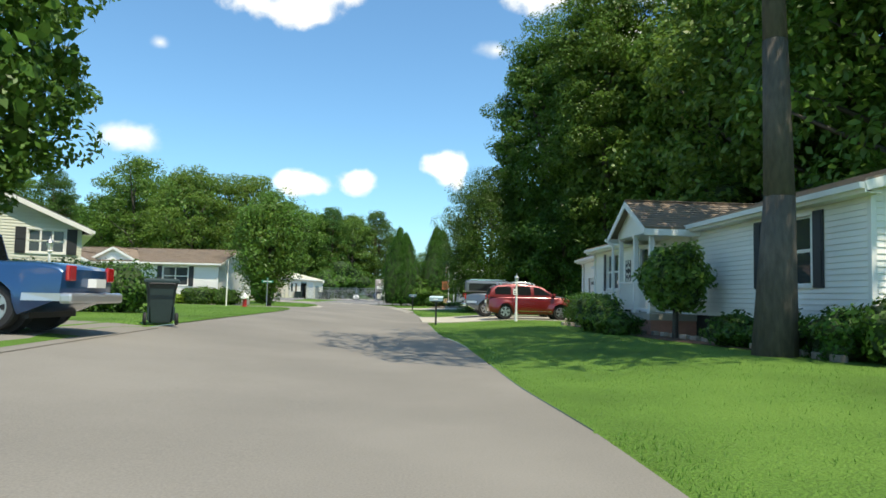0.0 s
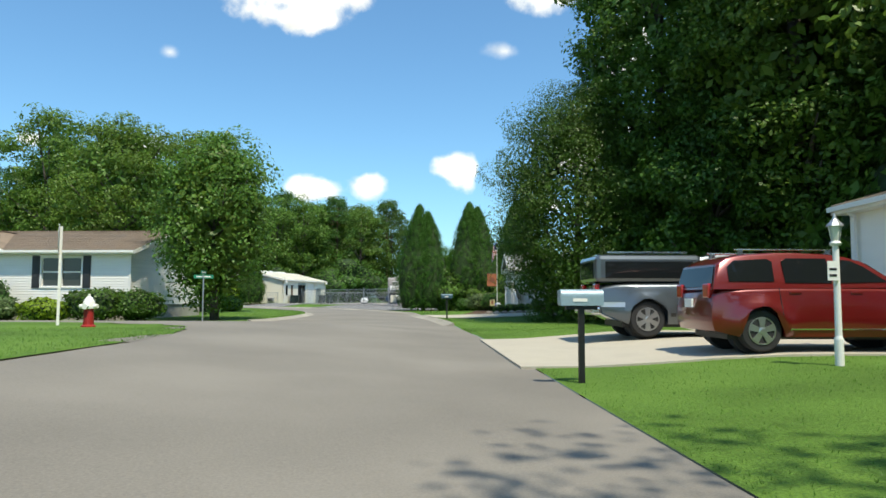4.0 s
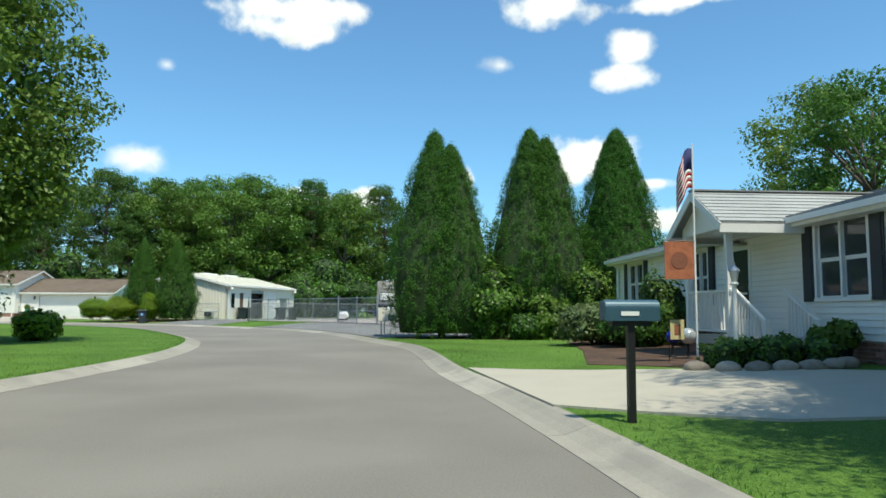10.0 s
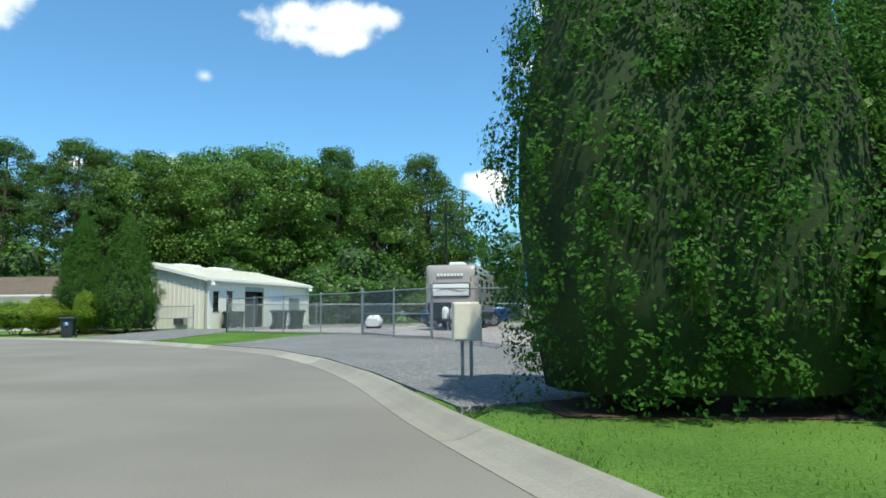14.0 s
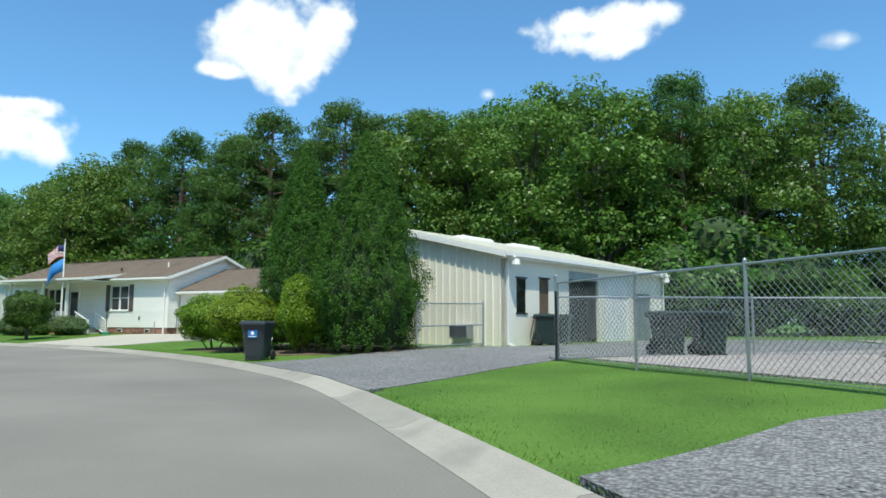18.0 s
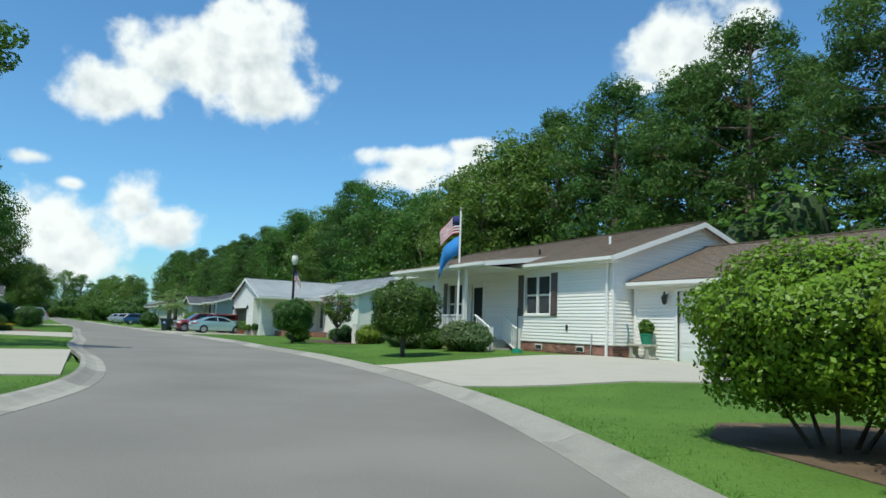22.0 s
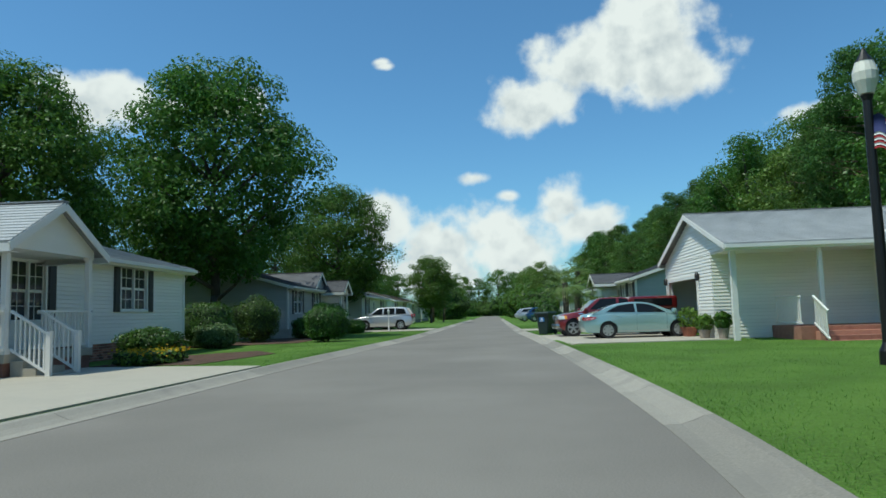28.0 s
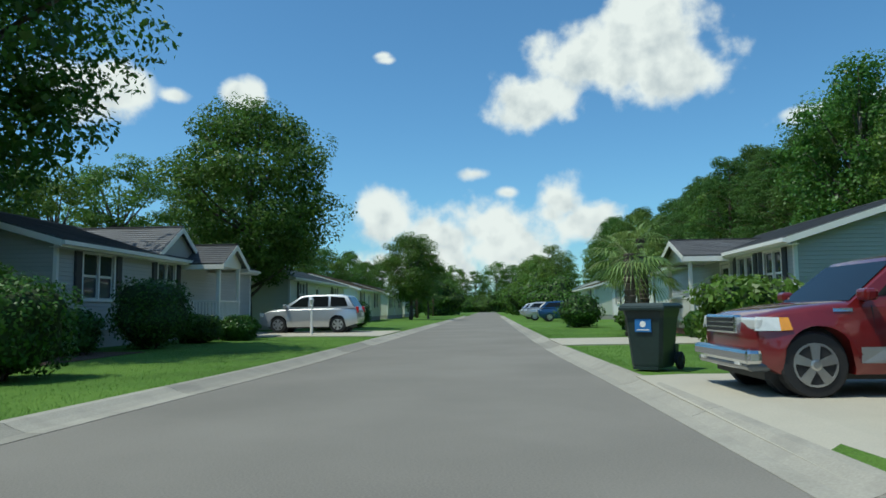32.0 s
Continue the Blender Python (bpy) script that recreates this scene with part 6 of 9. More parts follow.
def car(name, label, m, category, W, top_line, wheels, r, roof, glass, paint, roof_in=0.16, tail=None, head=None, handles=(), bumper=None, rim=ALLOY, screen=True, seams=(), group="parked cars", extra=None, spokes=6, flare=0.025, plan=0.13, side_pieces=(), sill=None):
    """top_line: outline of the body from tail to nose, (x, z); wheels: their x; roof: outline of the cabin; glass: side windows."""
    c = thing(name, label, category, m, group)
    half = W / 2
    arch = r * 1.17
    low = []
    for wx in sorted(wheels, reverse=True):
        low += [(wx + arch * math.cos(a), r + arch * math.sin(a)) for a in np.linspace(-0.25, math.pi + 0.25, 17)]
    line = rounded(top_line)
    ring = list(line) + low
    zmax = max(z for _, z in line)
    xa, xb = min(x for x, _ in line), max(x for x, _ in line)
    xm, hl = (xa + xb) / 2, (xb - xa) / 2

    def side_y(x, z):
        y = half * (1 - plan * min(1.0, abs((x - xm) / hl)) ** 5) - 0.10 * max(0.0, z - 0.62) ** 2 / 0.25 * 0.6 - 0.05 * max(0.0, 0.5 - z) / 0.25
        d = min(math.hypot(x - wx, z - r) for wx in wheels)
        return y + flare * math.exp(-((d - arch) / 0.13) ** 2) * (1 if z > 0.3 else 0.4)

    def layer(y, drop):
        pts = []
        for k, (x, z) in enumerate(ring):
            pts.append((x, y, z - drop * max(0.0, (z - 0.5) / max(zmax - 0.5, 0.1))) if k < len(line) else (x, y, z))
        return pts

    layers = [(1.0, 0.085), (0.985, 0.05), (0.94, 0.025), (0.8, 0.008), (0.4, 0.0)]
    bm = loft_layers([layer(-half * f, d) for f, d in layers] + [layer(half * f, d) for f, d in reversed(layers)])
    sliced(bm, [xa + (xb - xa) * k / 26 for k in range(1, 26)], [0.34, 0.42, 0.5, 0.58, 0.66, 0.74, 0.82, 0.9, 0.98, 1.06])
    for v in bm.verts:
        v.co.y *= side_y(v.co.x, v.co.z) / half
        v.co.x = xm + (v.co.x - xm) * (1 - 0.045 * abs(v.co.y / half) ** 3 * abs((v.co.x - xm) / hl) ** 3)
    shell("body", bm, paint, c)
    part("underside", box(min(wheels) - 0.5, max(wheels) + 0.5, -half + 0.2, half - 0.2, 0.2, r + arch * 0.9), BLACK_PLASTIC, c)
    zb, zt = min(z for _, z in roof), max(z for _, z in roof)

    def cab_y(x, z):
        return (half - 0.05) - roof_in * max(0.0, min(1.0, (z - zb) / (zt - zb)))

    soft = [roof[0]] + rounded(list(roof[1:-1])) + [roof[-1]] if len(roof) > 4 else list(roof)
    crown = [(1.0, 0.05), (0.97, 0.022), (0.88, 0.008), (0.5, 0.0)]
    rings = []
    for f, d in [(-f, d) for f, d in crown] + [(f, d) for f, d in reversed(crown)]:
        rings.append([(x, f * cab_y(x, z), z - d * max(0.0, (z - zb) / (zt - zb)) ** 2) for x, z in soft])
    shell("cabin", loft_layers(rings), paint, c, 40)
    for s in (-1, 1):
        for poly in glass:
            panel(c, "side_window", poly, lambda x, z, s=s: s * (cab_y(x, z) + 0.002), s, DARK_GLASS, 0.008)
        for x, z in handles:
            yb = side_y(x, z)
            part("door_handle", box(x - 0.1, x + 0.1, s * yb - 0.02, s * yb + 0.03, z - 0.02, z + 0.02, bevel=0.008), paint if not bumper else CHROME, c)
        for x0, z0, z1 in seams:
            strip = [(x0 - 0.006, z0 + (z1 - z0) * k / 6) for k in range(7)]
            panel(c, "door_seam", strip + [(x + 0.012, z) for x, z in reversed(strip)], lambda x, z, s=s: s * (side_y(x, z) - 0.004), s, BLACK_PLASTIC, 0.006)
        for piece, poly, stuff in side_pieces:
            panel(c, piece, poly, lambda x, z, s=s: s * (side_y(x, z) - 0.012), s, stuff, 0.026)
        if sill:
            strip = [(min(wheels) + arch + 0.04 + (max(wheels) - min(wheels) - 2 * arch - 0.08) * k / 8, sill[0]) for k in range(9)]
            panel(c, "sill_trim", strip + [(x, sill[1]) for x, _ in reversed(strip)], lambda x, z, s=s: s * (side_y(x, z) - 0.004), s, sill[2], 0.014)
        if head:
            x, z, hx, hz = head
            part("headlight", box(x - hx, x + 0.02, s * (half - 0.36) - 0.26, s * (half - 0.36) + 0.30, z - hz, z + hz, bevel=0.03), CLEAR_LENS, c)
        if tail:
            x, z, hx, hz = tail
            part("tail_light", box(x - 0.02, x + hx, s * (side_y(x + 0.1, z) - 0.19) - 0.12, s * (side_y(x + 0.1, z) - 0.19) + 0.12, z - hz, z + hz, bevel=0.025), RED_LENS, c)
        mx = roof[-1][0] - 0.15
        ys = sorted((s * (half - 0.06), s * (half + 0.17)))
        part("wing_mirror", box(mx - 0.1, mx + 0.05, ys[0], ys[1], zb + 0.06, zb + 0.2, bevel=0.04), paint, c)
    if screen:
        for (xa, za), (xb, zb2), label2 in ((roof[-2], roof[-1], "windscreen"), (roof[1], roof[0], "rear_window")):
            bm = bmesh.new()
            nrm = Vector((zb2 - za, 0, -(xb - xa))).normalized()
            if (nrm.x > 0) != (label2 == "windscreen"):
                nrm = -nrm
            pts = []
            for f, ww in ((0.1, 0.93), (0.9, 0.93)):
                x, z = xa + (xb - xa) * f, za + (zb2 - za) * f
                pts += [(x, -cab_y(x, z) * ww, z), (x, cab_y(x, z) * ww, z)]
            vs = [bm.verts.new(Vector(p) + nrm * 0.006) for p in (pts[0], pts[1], pts[3], pts[2])]
            vs2 = [bm.verts.new(v.co + nrm * 0.006) for v in vs]
            bm.faces.new(vs[::-1])
            bm.faces.new(vs2)
            for k in range(4):
                bm.faces.new((vs[k], vs[(k + 1) % 4], vs2[(k + 1) % 4], vs2[k]))
            bmesh.ops.recalc_face_normals(bm, faces=bm.faces)
            part(label2, bm, DARK_GLASS, c)
    if bumper:
        xf, xr = max(x for x, _ in top_line), min(x for x, _ in top_line)
        part("bumper", box(xf - 0.12, xf + 0.07, -half + 0.03, half - 0.03, 0.38, 0.56, bevel=0.05), bumper, c)
        part("bumper", box(xr - 0.12, xr + 0.1, -half + 0.03, half - 0.03, 0.45, 0.63, bevel=0.05), bumper, c)
    part("number_plate", box(min(x for x, _ in top_line) - 0.135 if bumper else min(x for x, _ in top_line) - 0.012, min(x for x, _ in top_line) + 0.02, -0.16, 0.16, 0.72, 0.87), WHITE, c)
    for wx in wheels:
        for s in (-1, 1):
            wheel(c, wx, s * (half - 0.115 - plan * 0.12), r, 0.22, rim, spokes)
            bm = lathe([(arch * 0.99, -0.1), (arch * 0.99, 0.1), (arch * 0.5, 0.1), (arch * 0.5, -0.1)], 20)
            bmesh.ops.rotate(bm, verts=bm.verts, cent=(0, 0, 0), matrix=Matrix.Rotation(radians(90), 3, "X"))
            bmesh.ops.translate(bm, verts=bm.verts, vec=(wx, s * (half - 0.4), r))
            part("wheel_well", bm, BLACK_PLASTIC, c)
    if extra:
        extra(c, half, cab_y)
    return c


def at_ground(x, y, turn, lift=0.035):
    return pose(x, y, max(ground_z(x, y), float(rise(x, y))) + lift, 0, 0, turn)


def roof_rails(c, half, cab_y):
    for s in (-1, 1):
        part("roof_rail", tube((-1.6, s * 0.56, 1.69), (0.1, s * 0.56, 1.69), 0.018, 0.018, 8), CHROME, c)
        for x in (-1.5, 0.0):
            part("rail_foot", box(x - 0.05, x + 0.05, s * 0.56 - 0.02, s * 0.56 + 0.02, 1.6, 1.69), CHROME, c)


car("red_wagon", "dark red retro-styled wagon parked nose towards the garage", at_ground(3.8, 31.25, 3) @ Matrix.Scale(0.92, 4), "car", 1.75,
    [(-2.1, 0.34), (-2.17, 0.5), (-2.15, 0.8), (-2.08, 1.04), (-1.2, 1.08), (0.9, 1.08), (1.4, 1.06), (1.85, 0.98), (2.12, 0.84), (2.22, 0.6), (2.2, 0.34)],
    (-1.3, 1.33), 0.345, [(-2.08, 1.02), (-1.98, 1.44), (-1.7, 1.6), (-0.8, 1.66), (0.1, 1.62), (0.5, 1.5), (1.15, 1.06)],
    [[(-1.8, 1.15), (-1.8, 1.4), (-1.68, 1.5), (-1.12, 1.53), (-1.04, 1.48), (-1.04, 1.15)], [(-0.86, 1.13), (-0.88, 1.49), (-0.8, 1.54), (-0.12, 1.54), (-0.08, 1.13)], [(0.06, 1.13), (0.04, 1.53), (0.3, 1.5), (0.5, 1.4), (0.86, 1.15)]],
    RED_PAINT, tail=(-2.1, 1.0, 0.1, 0.12), head=(2.1, 0.8, 0.16, 0.09), handles=((-0.72, 0.97), (0.3, 0.97)), seams=((-0.98, 0.6, 1.05), (0.0, 0.36, 1.05), (1.0, 0.6, 1.0)), extra=roof_rails, spokes=5, flare=0.075, plan=0.1, sill=(0.36, 0.385, CHROME))


def camper(c, half, cab_y):
    part("camper_shell", box(-2.6, -0.35, -half + 0.1, half - 0.1, 1.13, 1.72, bevel=0.1), GREY_PAINT, c)
    for s in (-1, 1):
        part("side_window", box(-2.4, -0.55, s * (half - 0.1) - 0.012, s * (half - 0.1) + 0.012, 1.22, 1.58, bevel=0.01), DARK_GLASS, c)
        part("roof_rail", box(-2.3, -0.6, s * 0.6 - 0.02, s * 0.6 + 0.02, 1.76, 1.8), CHROME, c)
    part("rear_window", box(-2.615, -2.59, -0.6, 0.6, 1.22, 1.58), DARK_GLASS, c)


def shell_red(c, half, cab_y):
    part("camper_shell", box(-2.85, -0.75, -half + 0.08, half - 0.08, 1.1, 1.68, bevel=0.1), TRUCK_RED, c)
    for s in (-1, 1):
        part("side_window", box(-2.6, -0.95, s * (half - 0.08) - 0.012, s * (half - 0.08) + 0.012, 1.26, 1.58, bevel=0.01), DARK_GLASS, c)
        part("fog_lamp", box(2.44, 2.5, s * 0.62 - 0.08, s * 0.62 + 0.08, 0.36, 0.44, bevel=0.01), CLEAR_LENS, c)
    grille = part("grille", box(2.36, 2.47, -0.52, 0.52, 0.72, 0.95, bevel=0.03), CHROME, c)
    for k in range(3):
        part("grille_opening", box(2.45, 2.476, -0.46, 0.46, 0.75 + k * 0.06, 0.79 + k * 0.06), BLACK_PLASTIC, grille)
    part("valance", box(2.2, 2.47, -half + 0.08, half - 0.08, 0.3, 0.42, bevel=0.05), GREY_PAINT, c)


TRUCK_LINE = [(-2.75, 0.45), (-2.8, 0.7), (-2.78, 1.12), (-0.75, 1.12), (1.1, 1.12), (1.7, 1.08), (2.2, 1.0), (2.4, 0.9), (2.44, 0.72), (2.42, 0.4)]
TRUCK_ROOF = [(-0.95, 1.08), (-0.85, 1.58), (-0.5, 1.69), (0.35, 1.69), (0.65, 1.62), (1.35, 1.04)]
car("grey_pickup", "dark grey pickup with a matching camper shell", at_ground(3.55, 35.4, 2), "pickup truck", 1.85,
    [(-2.55, 0.5), (-2.6, 0.75), (-2.58, 1.12), (-0.5, 1.14), (1.1, 1.12), (2.2, 1.05), (2.55, 0.95), (2.6, 0.7), (2.58, 0.45)], (-1.55, 1.6), 0.37,
    [(-0.6, 1.1), (-0.5, 1.62), (-0.2, 1.74), (0.5, 1.74), (0.8, 1.66), (1.4, 1.1)],
    [[(-0.35, 1.2), (-0.33, 1.6), (0.55, 1.62), (1.05, 1.2)]], GREY_PAINT, bumper=CHROME, tail=(-2.58, 0.95, 0.08, 0.16), head=(2.5, 0.85, 0.12, 0.09), extra=camper, flare=0.055, sill=(0.42, 0.5, BLACK_PLASTIC), side_pieces=(("wheel_lip", [(-2.5, 0.62), (-2.5, 0.72), (-2.02, 0.72), (-2.02, 0.62)], SILVER_PAINT),))
car("red_pickup", "red pickup with a red camper shell and silver lower trim", at_ground(-90.4, 110.2, -88, 0.02) @ Matrix.Scale(0.92, 4), "pickup truck", 1.98, TRUCK_LINE, (-1.75, 1.75), 0.38, TRUCK_ROOF,
    [[(-0.75, 1.18), (-0.68, 1.58), (-0.3, 1.63), (-0.3, 1.18)], [(-0.18, 1.18), (-0.18, 1.63), (0.5, 1.62), (1.0, 1.16)]],
    TRUCK_RED, bumper=CHROME, head=(2.36, 0.85, 0.08, 0.07), tail=(-2.78, 1.0, 0.08, 0.18), handles=((-0.02, 0.98),), seams=((-0.24, 0.55, 1.1), (1.08, 0.55, 1.05)), extra=shell_red, spokes=5, flare=0.06, plan=0.09, sill=(0.4, 0.58, SILVER_PAINT),
    side_pieces=(("headlight", [(2.12, 0.77), (2.12, 0.92), (2.36, 0.93), (2.38, 0.77)], CLEAR_LENS), ("turn_signal", [(2.0, 0.78), (2.02, 0.92), (2.12, 0.92), (2.12, 0.77)], AMBER_LENS), ("name_badge", [(1.3, 0.98), (1.3, 1.02), (1.52, 1.02), (1.52, 0.98)], CHROME)))
car("aqua_sedan", "pale aqua sedan parked on a concrete driveway", at_ground(-87.5, 110.8, 93, 0.02) @ Matrix.Scale(0.92, 4), "car", 1.82,
    [(-2.24, 0.26), (-2.34, 0.42), (-2.33, 0.66), (-2.28, 0.92), (-2.05, 1.01), (-1.5, 1.0), (0.0, 0.95), (1.0, 0.96), (1.6, 0.88), (2.1, 0.74), (2.36, 0.58), (2.42, 0.42), (2.36, 0.22)],
    (-1.36, 1.41), 0.325, [(-1.95, 0.97), (-1.5, 1.16), (-0.95, 1.36), (-0.4, 1.43), (0.15, 1.41), (0.5, 1.32), (0.95, 1.12), (1.4, 0.92)],
    [[(-1.42, 1.04), (-1.2, 1.16), (-0.9, 1.29), (-0.5, 1.345), (-0.3, 1.35), (-0.26, 1.01)], [(-0.18, 1.005), (-0.2, 1.35), (0.1, 1.34), (0.4, 1.27), (0.66, 1.14), (0.92, 0.985)]],
    AQUA_PAINT, tail=(-2.3, 0.8, 0.06, 0.07), head=(2.14, 0.66, 0.2, 0.06), handles=((-0.95, 0.87), (0.05, 0.86)), seams=((-0.22, 0.32, 0.98), (0.95, 0.34, 0.94)), spokes=7, plan=0.15, flare=0.02, sill=(0.27, 0.3, SILVER_PAINT),
    side_pieces=(("tail_light", [(-2.26, 0.72), (-2.24, 0.85), (-2.0, 0.87), (-1.78, 0.85), (-1.86, 0.78), (-2.05, 0.74)], RED_LENS), ("lens_stripe", [(-2.2, 0.765), (-2.2, 0.79), (-1.9, 0.815), (-1.9, 0.8)], CLEAR_LENS), ("headlight", [(1.82, 0.74), (2.1, 0.69), (2.22, 0.6), (2.0, 0.62)], CLEAR_LENS)))
car("silver_suv", "silver sport utility car parked across the lawn edge", at_ground(-113.25, 96.9, -91), "car", 1.86,
    [(-2.2, 0.4), (-2.28, 0.65), (-2.2, 1.05), (-2.05, 1.12), (1.0, 1.08), (1.8, 1.0), (2.2, 0.85), (2.3, 0.6), (2.26, 0.38)],
    (-1.35, 1.36), 0.36, [(-2.1, 1.08), (-1.75, 1.62), (-1.4, 1.7), (0.1, 1.68), (0.4, 1.6), (1.2, 1.06)],
    [[(-1.8, 1.16), (-1.62, 1.54), (-1.0, 1.6), (-1.0, 1.15)], [(-0.9, 1.15), (-0.9, 1.6), (-0.1, 1.6), (-0.08, 1.14)], [(0.02, 1.14), (0.0, 1.6), (0.35, 1.54), (0.85, 1.14)]],
    SILVER_PAINT, tail=(-2.22, 1.0, 0.1, 0.14), head=(2.22, 0.8, 0.16, 0.09))
car("blue_pickup", "blue pickup with silver lower trim and a dark tailgate", at_ground(-8.75, 12.0, 180), "pickup truck", 1.85,
    [(-2.65, 0.52), (-2.7, 0.75), (-2.68, 1.14), (-0.6, 1.14), (1.1, 1.12), (2.2, 1.05), (2.55, 0.95), (2.6, 0.7), (2.58, 0.45)], (-1.55, 1.6), 0.38,
    [(-0.7, 1.1), (-0.6, 1.66), (-0.3, 1.76), (0.5, 1.76), (0.8, 1.68), (1.4, 1.1)], [[(-0.45, 1.2), (-0.43, 1.62), (0.55, 1.64), (1.05, 1.2)]],
    BLUE_PAINT, bumper=SILVER_PAINT, tail=(-2.67, 0.95, 0.05, 0.13), head=(2.5, 0.85, 0.12, 0.09), flare=0.05, plan=0.08, sill=(0.42, 0.6, SILVER_PAINT), side_pieces=(("lower_trim", [(-2.62, 0.5), (-2.62, 0.62), (-2.04, 0.62), (-2.04, 0.5)], SILVER_PAINT),))
SMALL_LINE = [(-2.1, 0.34), (-2.2, 0.6), (-2.1, 0.98), (1.0, 1.0), (1.8, 0.88), (2.15, 0.66), (2.15, 0.32)]
SMALL_ROOF = [(-2.0, 0.98), (-1.5, 1.45), (-0.8, 1.52), (0.2, 1.5), (1.2, 0.98)]
SMALL_GLASS = [[(-1.7, 1.05), (-1.35, 1.38), (0.15, 1.42), (0.85, 1.05)]]
for x, y, turn, paint, nm, lb in ((-141, 109.6, 88, SILVER_PAINT, "white_car", "pale parked car far along the street"), (-136, 110.4, 92, BLUE_PAINT, "blue_car", "blue parked car far along the street"), (-150, 109.5, 90, SILVER_PAINT, "silver_car", "silver parked car far along the street")):
    car(nm, lb, at_ground(x, y, turn), "car", 1.78, SMALL_LINE, (-1.3, 1.3), 0.32, SMALL_ROOF, SMALL_GLASS, paint)

# ---- the metal building ----
def metal_building():
    m = facing(-24.0, 107.5, -21.2, 120.4)
    b = thing("metal_building", "tan ribbed-metal workshop with roll-up doors and roof vents", "workshop", m)
    L, D, ze, zr = 13.2, 9.0, 3.1, 4.15
    front = [(0.75, 1.35, 1.15, 2.3), (2.2, 2.85, 1.15, 2.35), (4.3, 6.7, 0.02, 2.75), (7.4, 9.5, 0.02, 2.7), (10.2, 11.9, 0.02, 2.1)]
    wall(b, front_P(), L, 0, lambda u: ze, front, METAL_WALL, False)
    gab = lambda u: ze + (zr - ze) * (1 - abs(u - D / 2) / (D / 2))
    wall(b, side_P(0, -1), D, 0, gab, [], METAL_WALL, False)
    wall(b, side_P(L, 1), D, 0, gab, [], METAL_WALL, False)
    part("wall", box(0, L, D - 0.1, D, 0, ze), METAL_WALL, b)
    for k in range(30):
        y = 0.15 + k * 0.3
        if y < D:
            part("rib", box(-0.04, 0.0, y - 0.03, y + 0.03, 0.05, gab(y) - 0.05), METAL_WALL, b)
    gable_roof(b, 0, L, 0, D, ze, zr, METAL_WALL, over=0.22)
    for x in (3.4, 7.2):
        part("roof_vent", box(x, x + 2.2, D / 2 - 0.25, D / 2 + 0.55, zr - 0.15, zr + 0.2, bevel=0.1), WHITE, b)
    # near-black sheet across the open door paints the unlit inside
    part("doorway_shade_sheet", box(4.3, 6.7, 0.5, 0.6, 0.0, 2.8), DARK, b)
    part("rolled_door", box(4.3, 6.7, 0.05, 0.25, 2.45, 2.75), STEEL, b)
    for x0, x1, z1 in ((7.4, 9.5, 2.7), (10.2, 11.9, 2.1)):
        d = part("roll_up_door", box(x0, x1, 0.06, 0.09, 0.02, z1), STEEL if z1 < 2.5 else WHITE, b)
        for k in range(int(z1 / 0.14)):
            part("door_slat", box(x0, x1, 0.045, 0.06, 0.04 + k * 0.14, 0.15 + k * 0.14), STEEL if z1 < 2.5 else WHITE, d)
    for x0, x1, z0, z1 in front[:2]:
        w = part("window", box(x0, x1, 0.03, 0.05, z0, z1), DARK_GLASS if x0 < 1 else STRAW, b)
        part("window_frame", box(x0 - 0.05, x1 + 0.05, -0.03, 0.0, z1, z1 + 0.05), BLACK_PLASTIC, w)
        part("window_frame", box(x0 - 0.05, x1 + 0.05, -0.03, 0.0, z0 - 0.05, z0), BLACK_PLASTIC, w)
    downspout(b, 0.1, 0, 0.0, ze)
    downspout(b, L - 0.1, 0, 0.0, ze)
    for x in (0.25, L - 0.2):
        part("wall_lamp", lathe([(0.02, 0.0), (0.14, -0.03), (0.16, -0.2), (0.05, -0.22)], 12, at=(x, -0.3, ze - 0.2)), WHITE, b)
    ac = part("air_conditioner", box(-0.38, -0.04, 1.2, 1.95, 0.3, 0.75), STEEL, b)
    part("grille", box(-0.40, -0.38, 1.25, 1.9, 0.35, 0.7), BLACK_PLASTIC, ac)
    b.location.z = 0.3
    return b


metal_building()


# ---- chain-link fence ----
def chain_link(parent, a, b, h, z, mesh=0.09):
    """Woven wire between two posts: two sets of slanting bars in one piece of cloth."""
    a, b = Vector((a[0], a[1], z)), Vector((b[0], b[1], z))
    L = (b - a).length
    way = (b - a).normalized()
    verts, faces = [], []
    r = 0.0042
    side = Vector((-way.y, way.x, 0))

    def wire(p, q):
        k = len(verts)
        d = (q - p).normalized()
        n = d.cross(side).normalized() * r
        verts.extend([p + n, p - n, q - n, q + n])
        faces.append((k, k + 1, k + 2, k + 3))
        verts.extend([p + side * r, p - side * r, q - side * r, q + side * r])
        faces.append((k + 4, k + 5, k + 6, k + 7))

    s = -h
    while s < L:
        for up in (1, -1):
            u0, u1 = max(s, 0), min(s + h, L)
            if u1 > u0:
                z0, z1 = (u0 - s, u1 - s) if up > 0 else (h - (u0 - s), h - (u1 - s))
                wire(a + way * u0 + Vector((0, 0, z0)), a + way * u1 + Vector((0, 0, z1)))
        s += mesh * 1.3
    me = mesh_of("wire_mesh", verts, faces)
    ob = part("wire_mesh", me, STEEL, parent)
    return ob


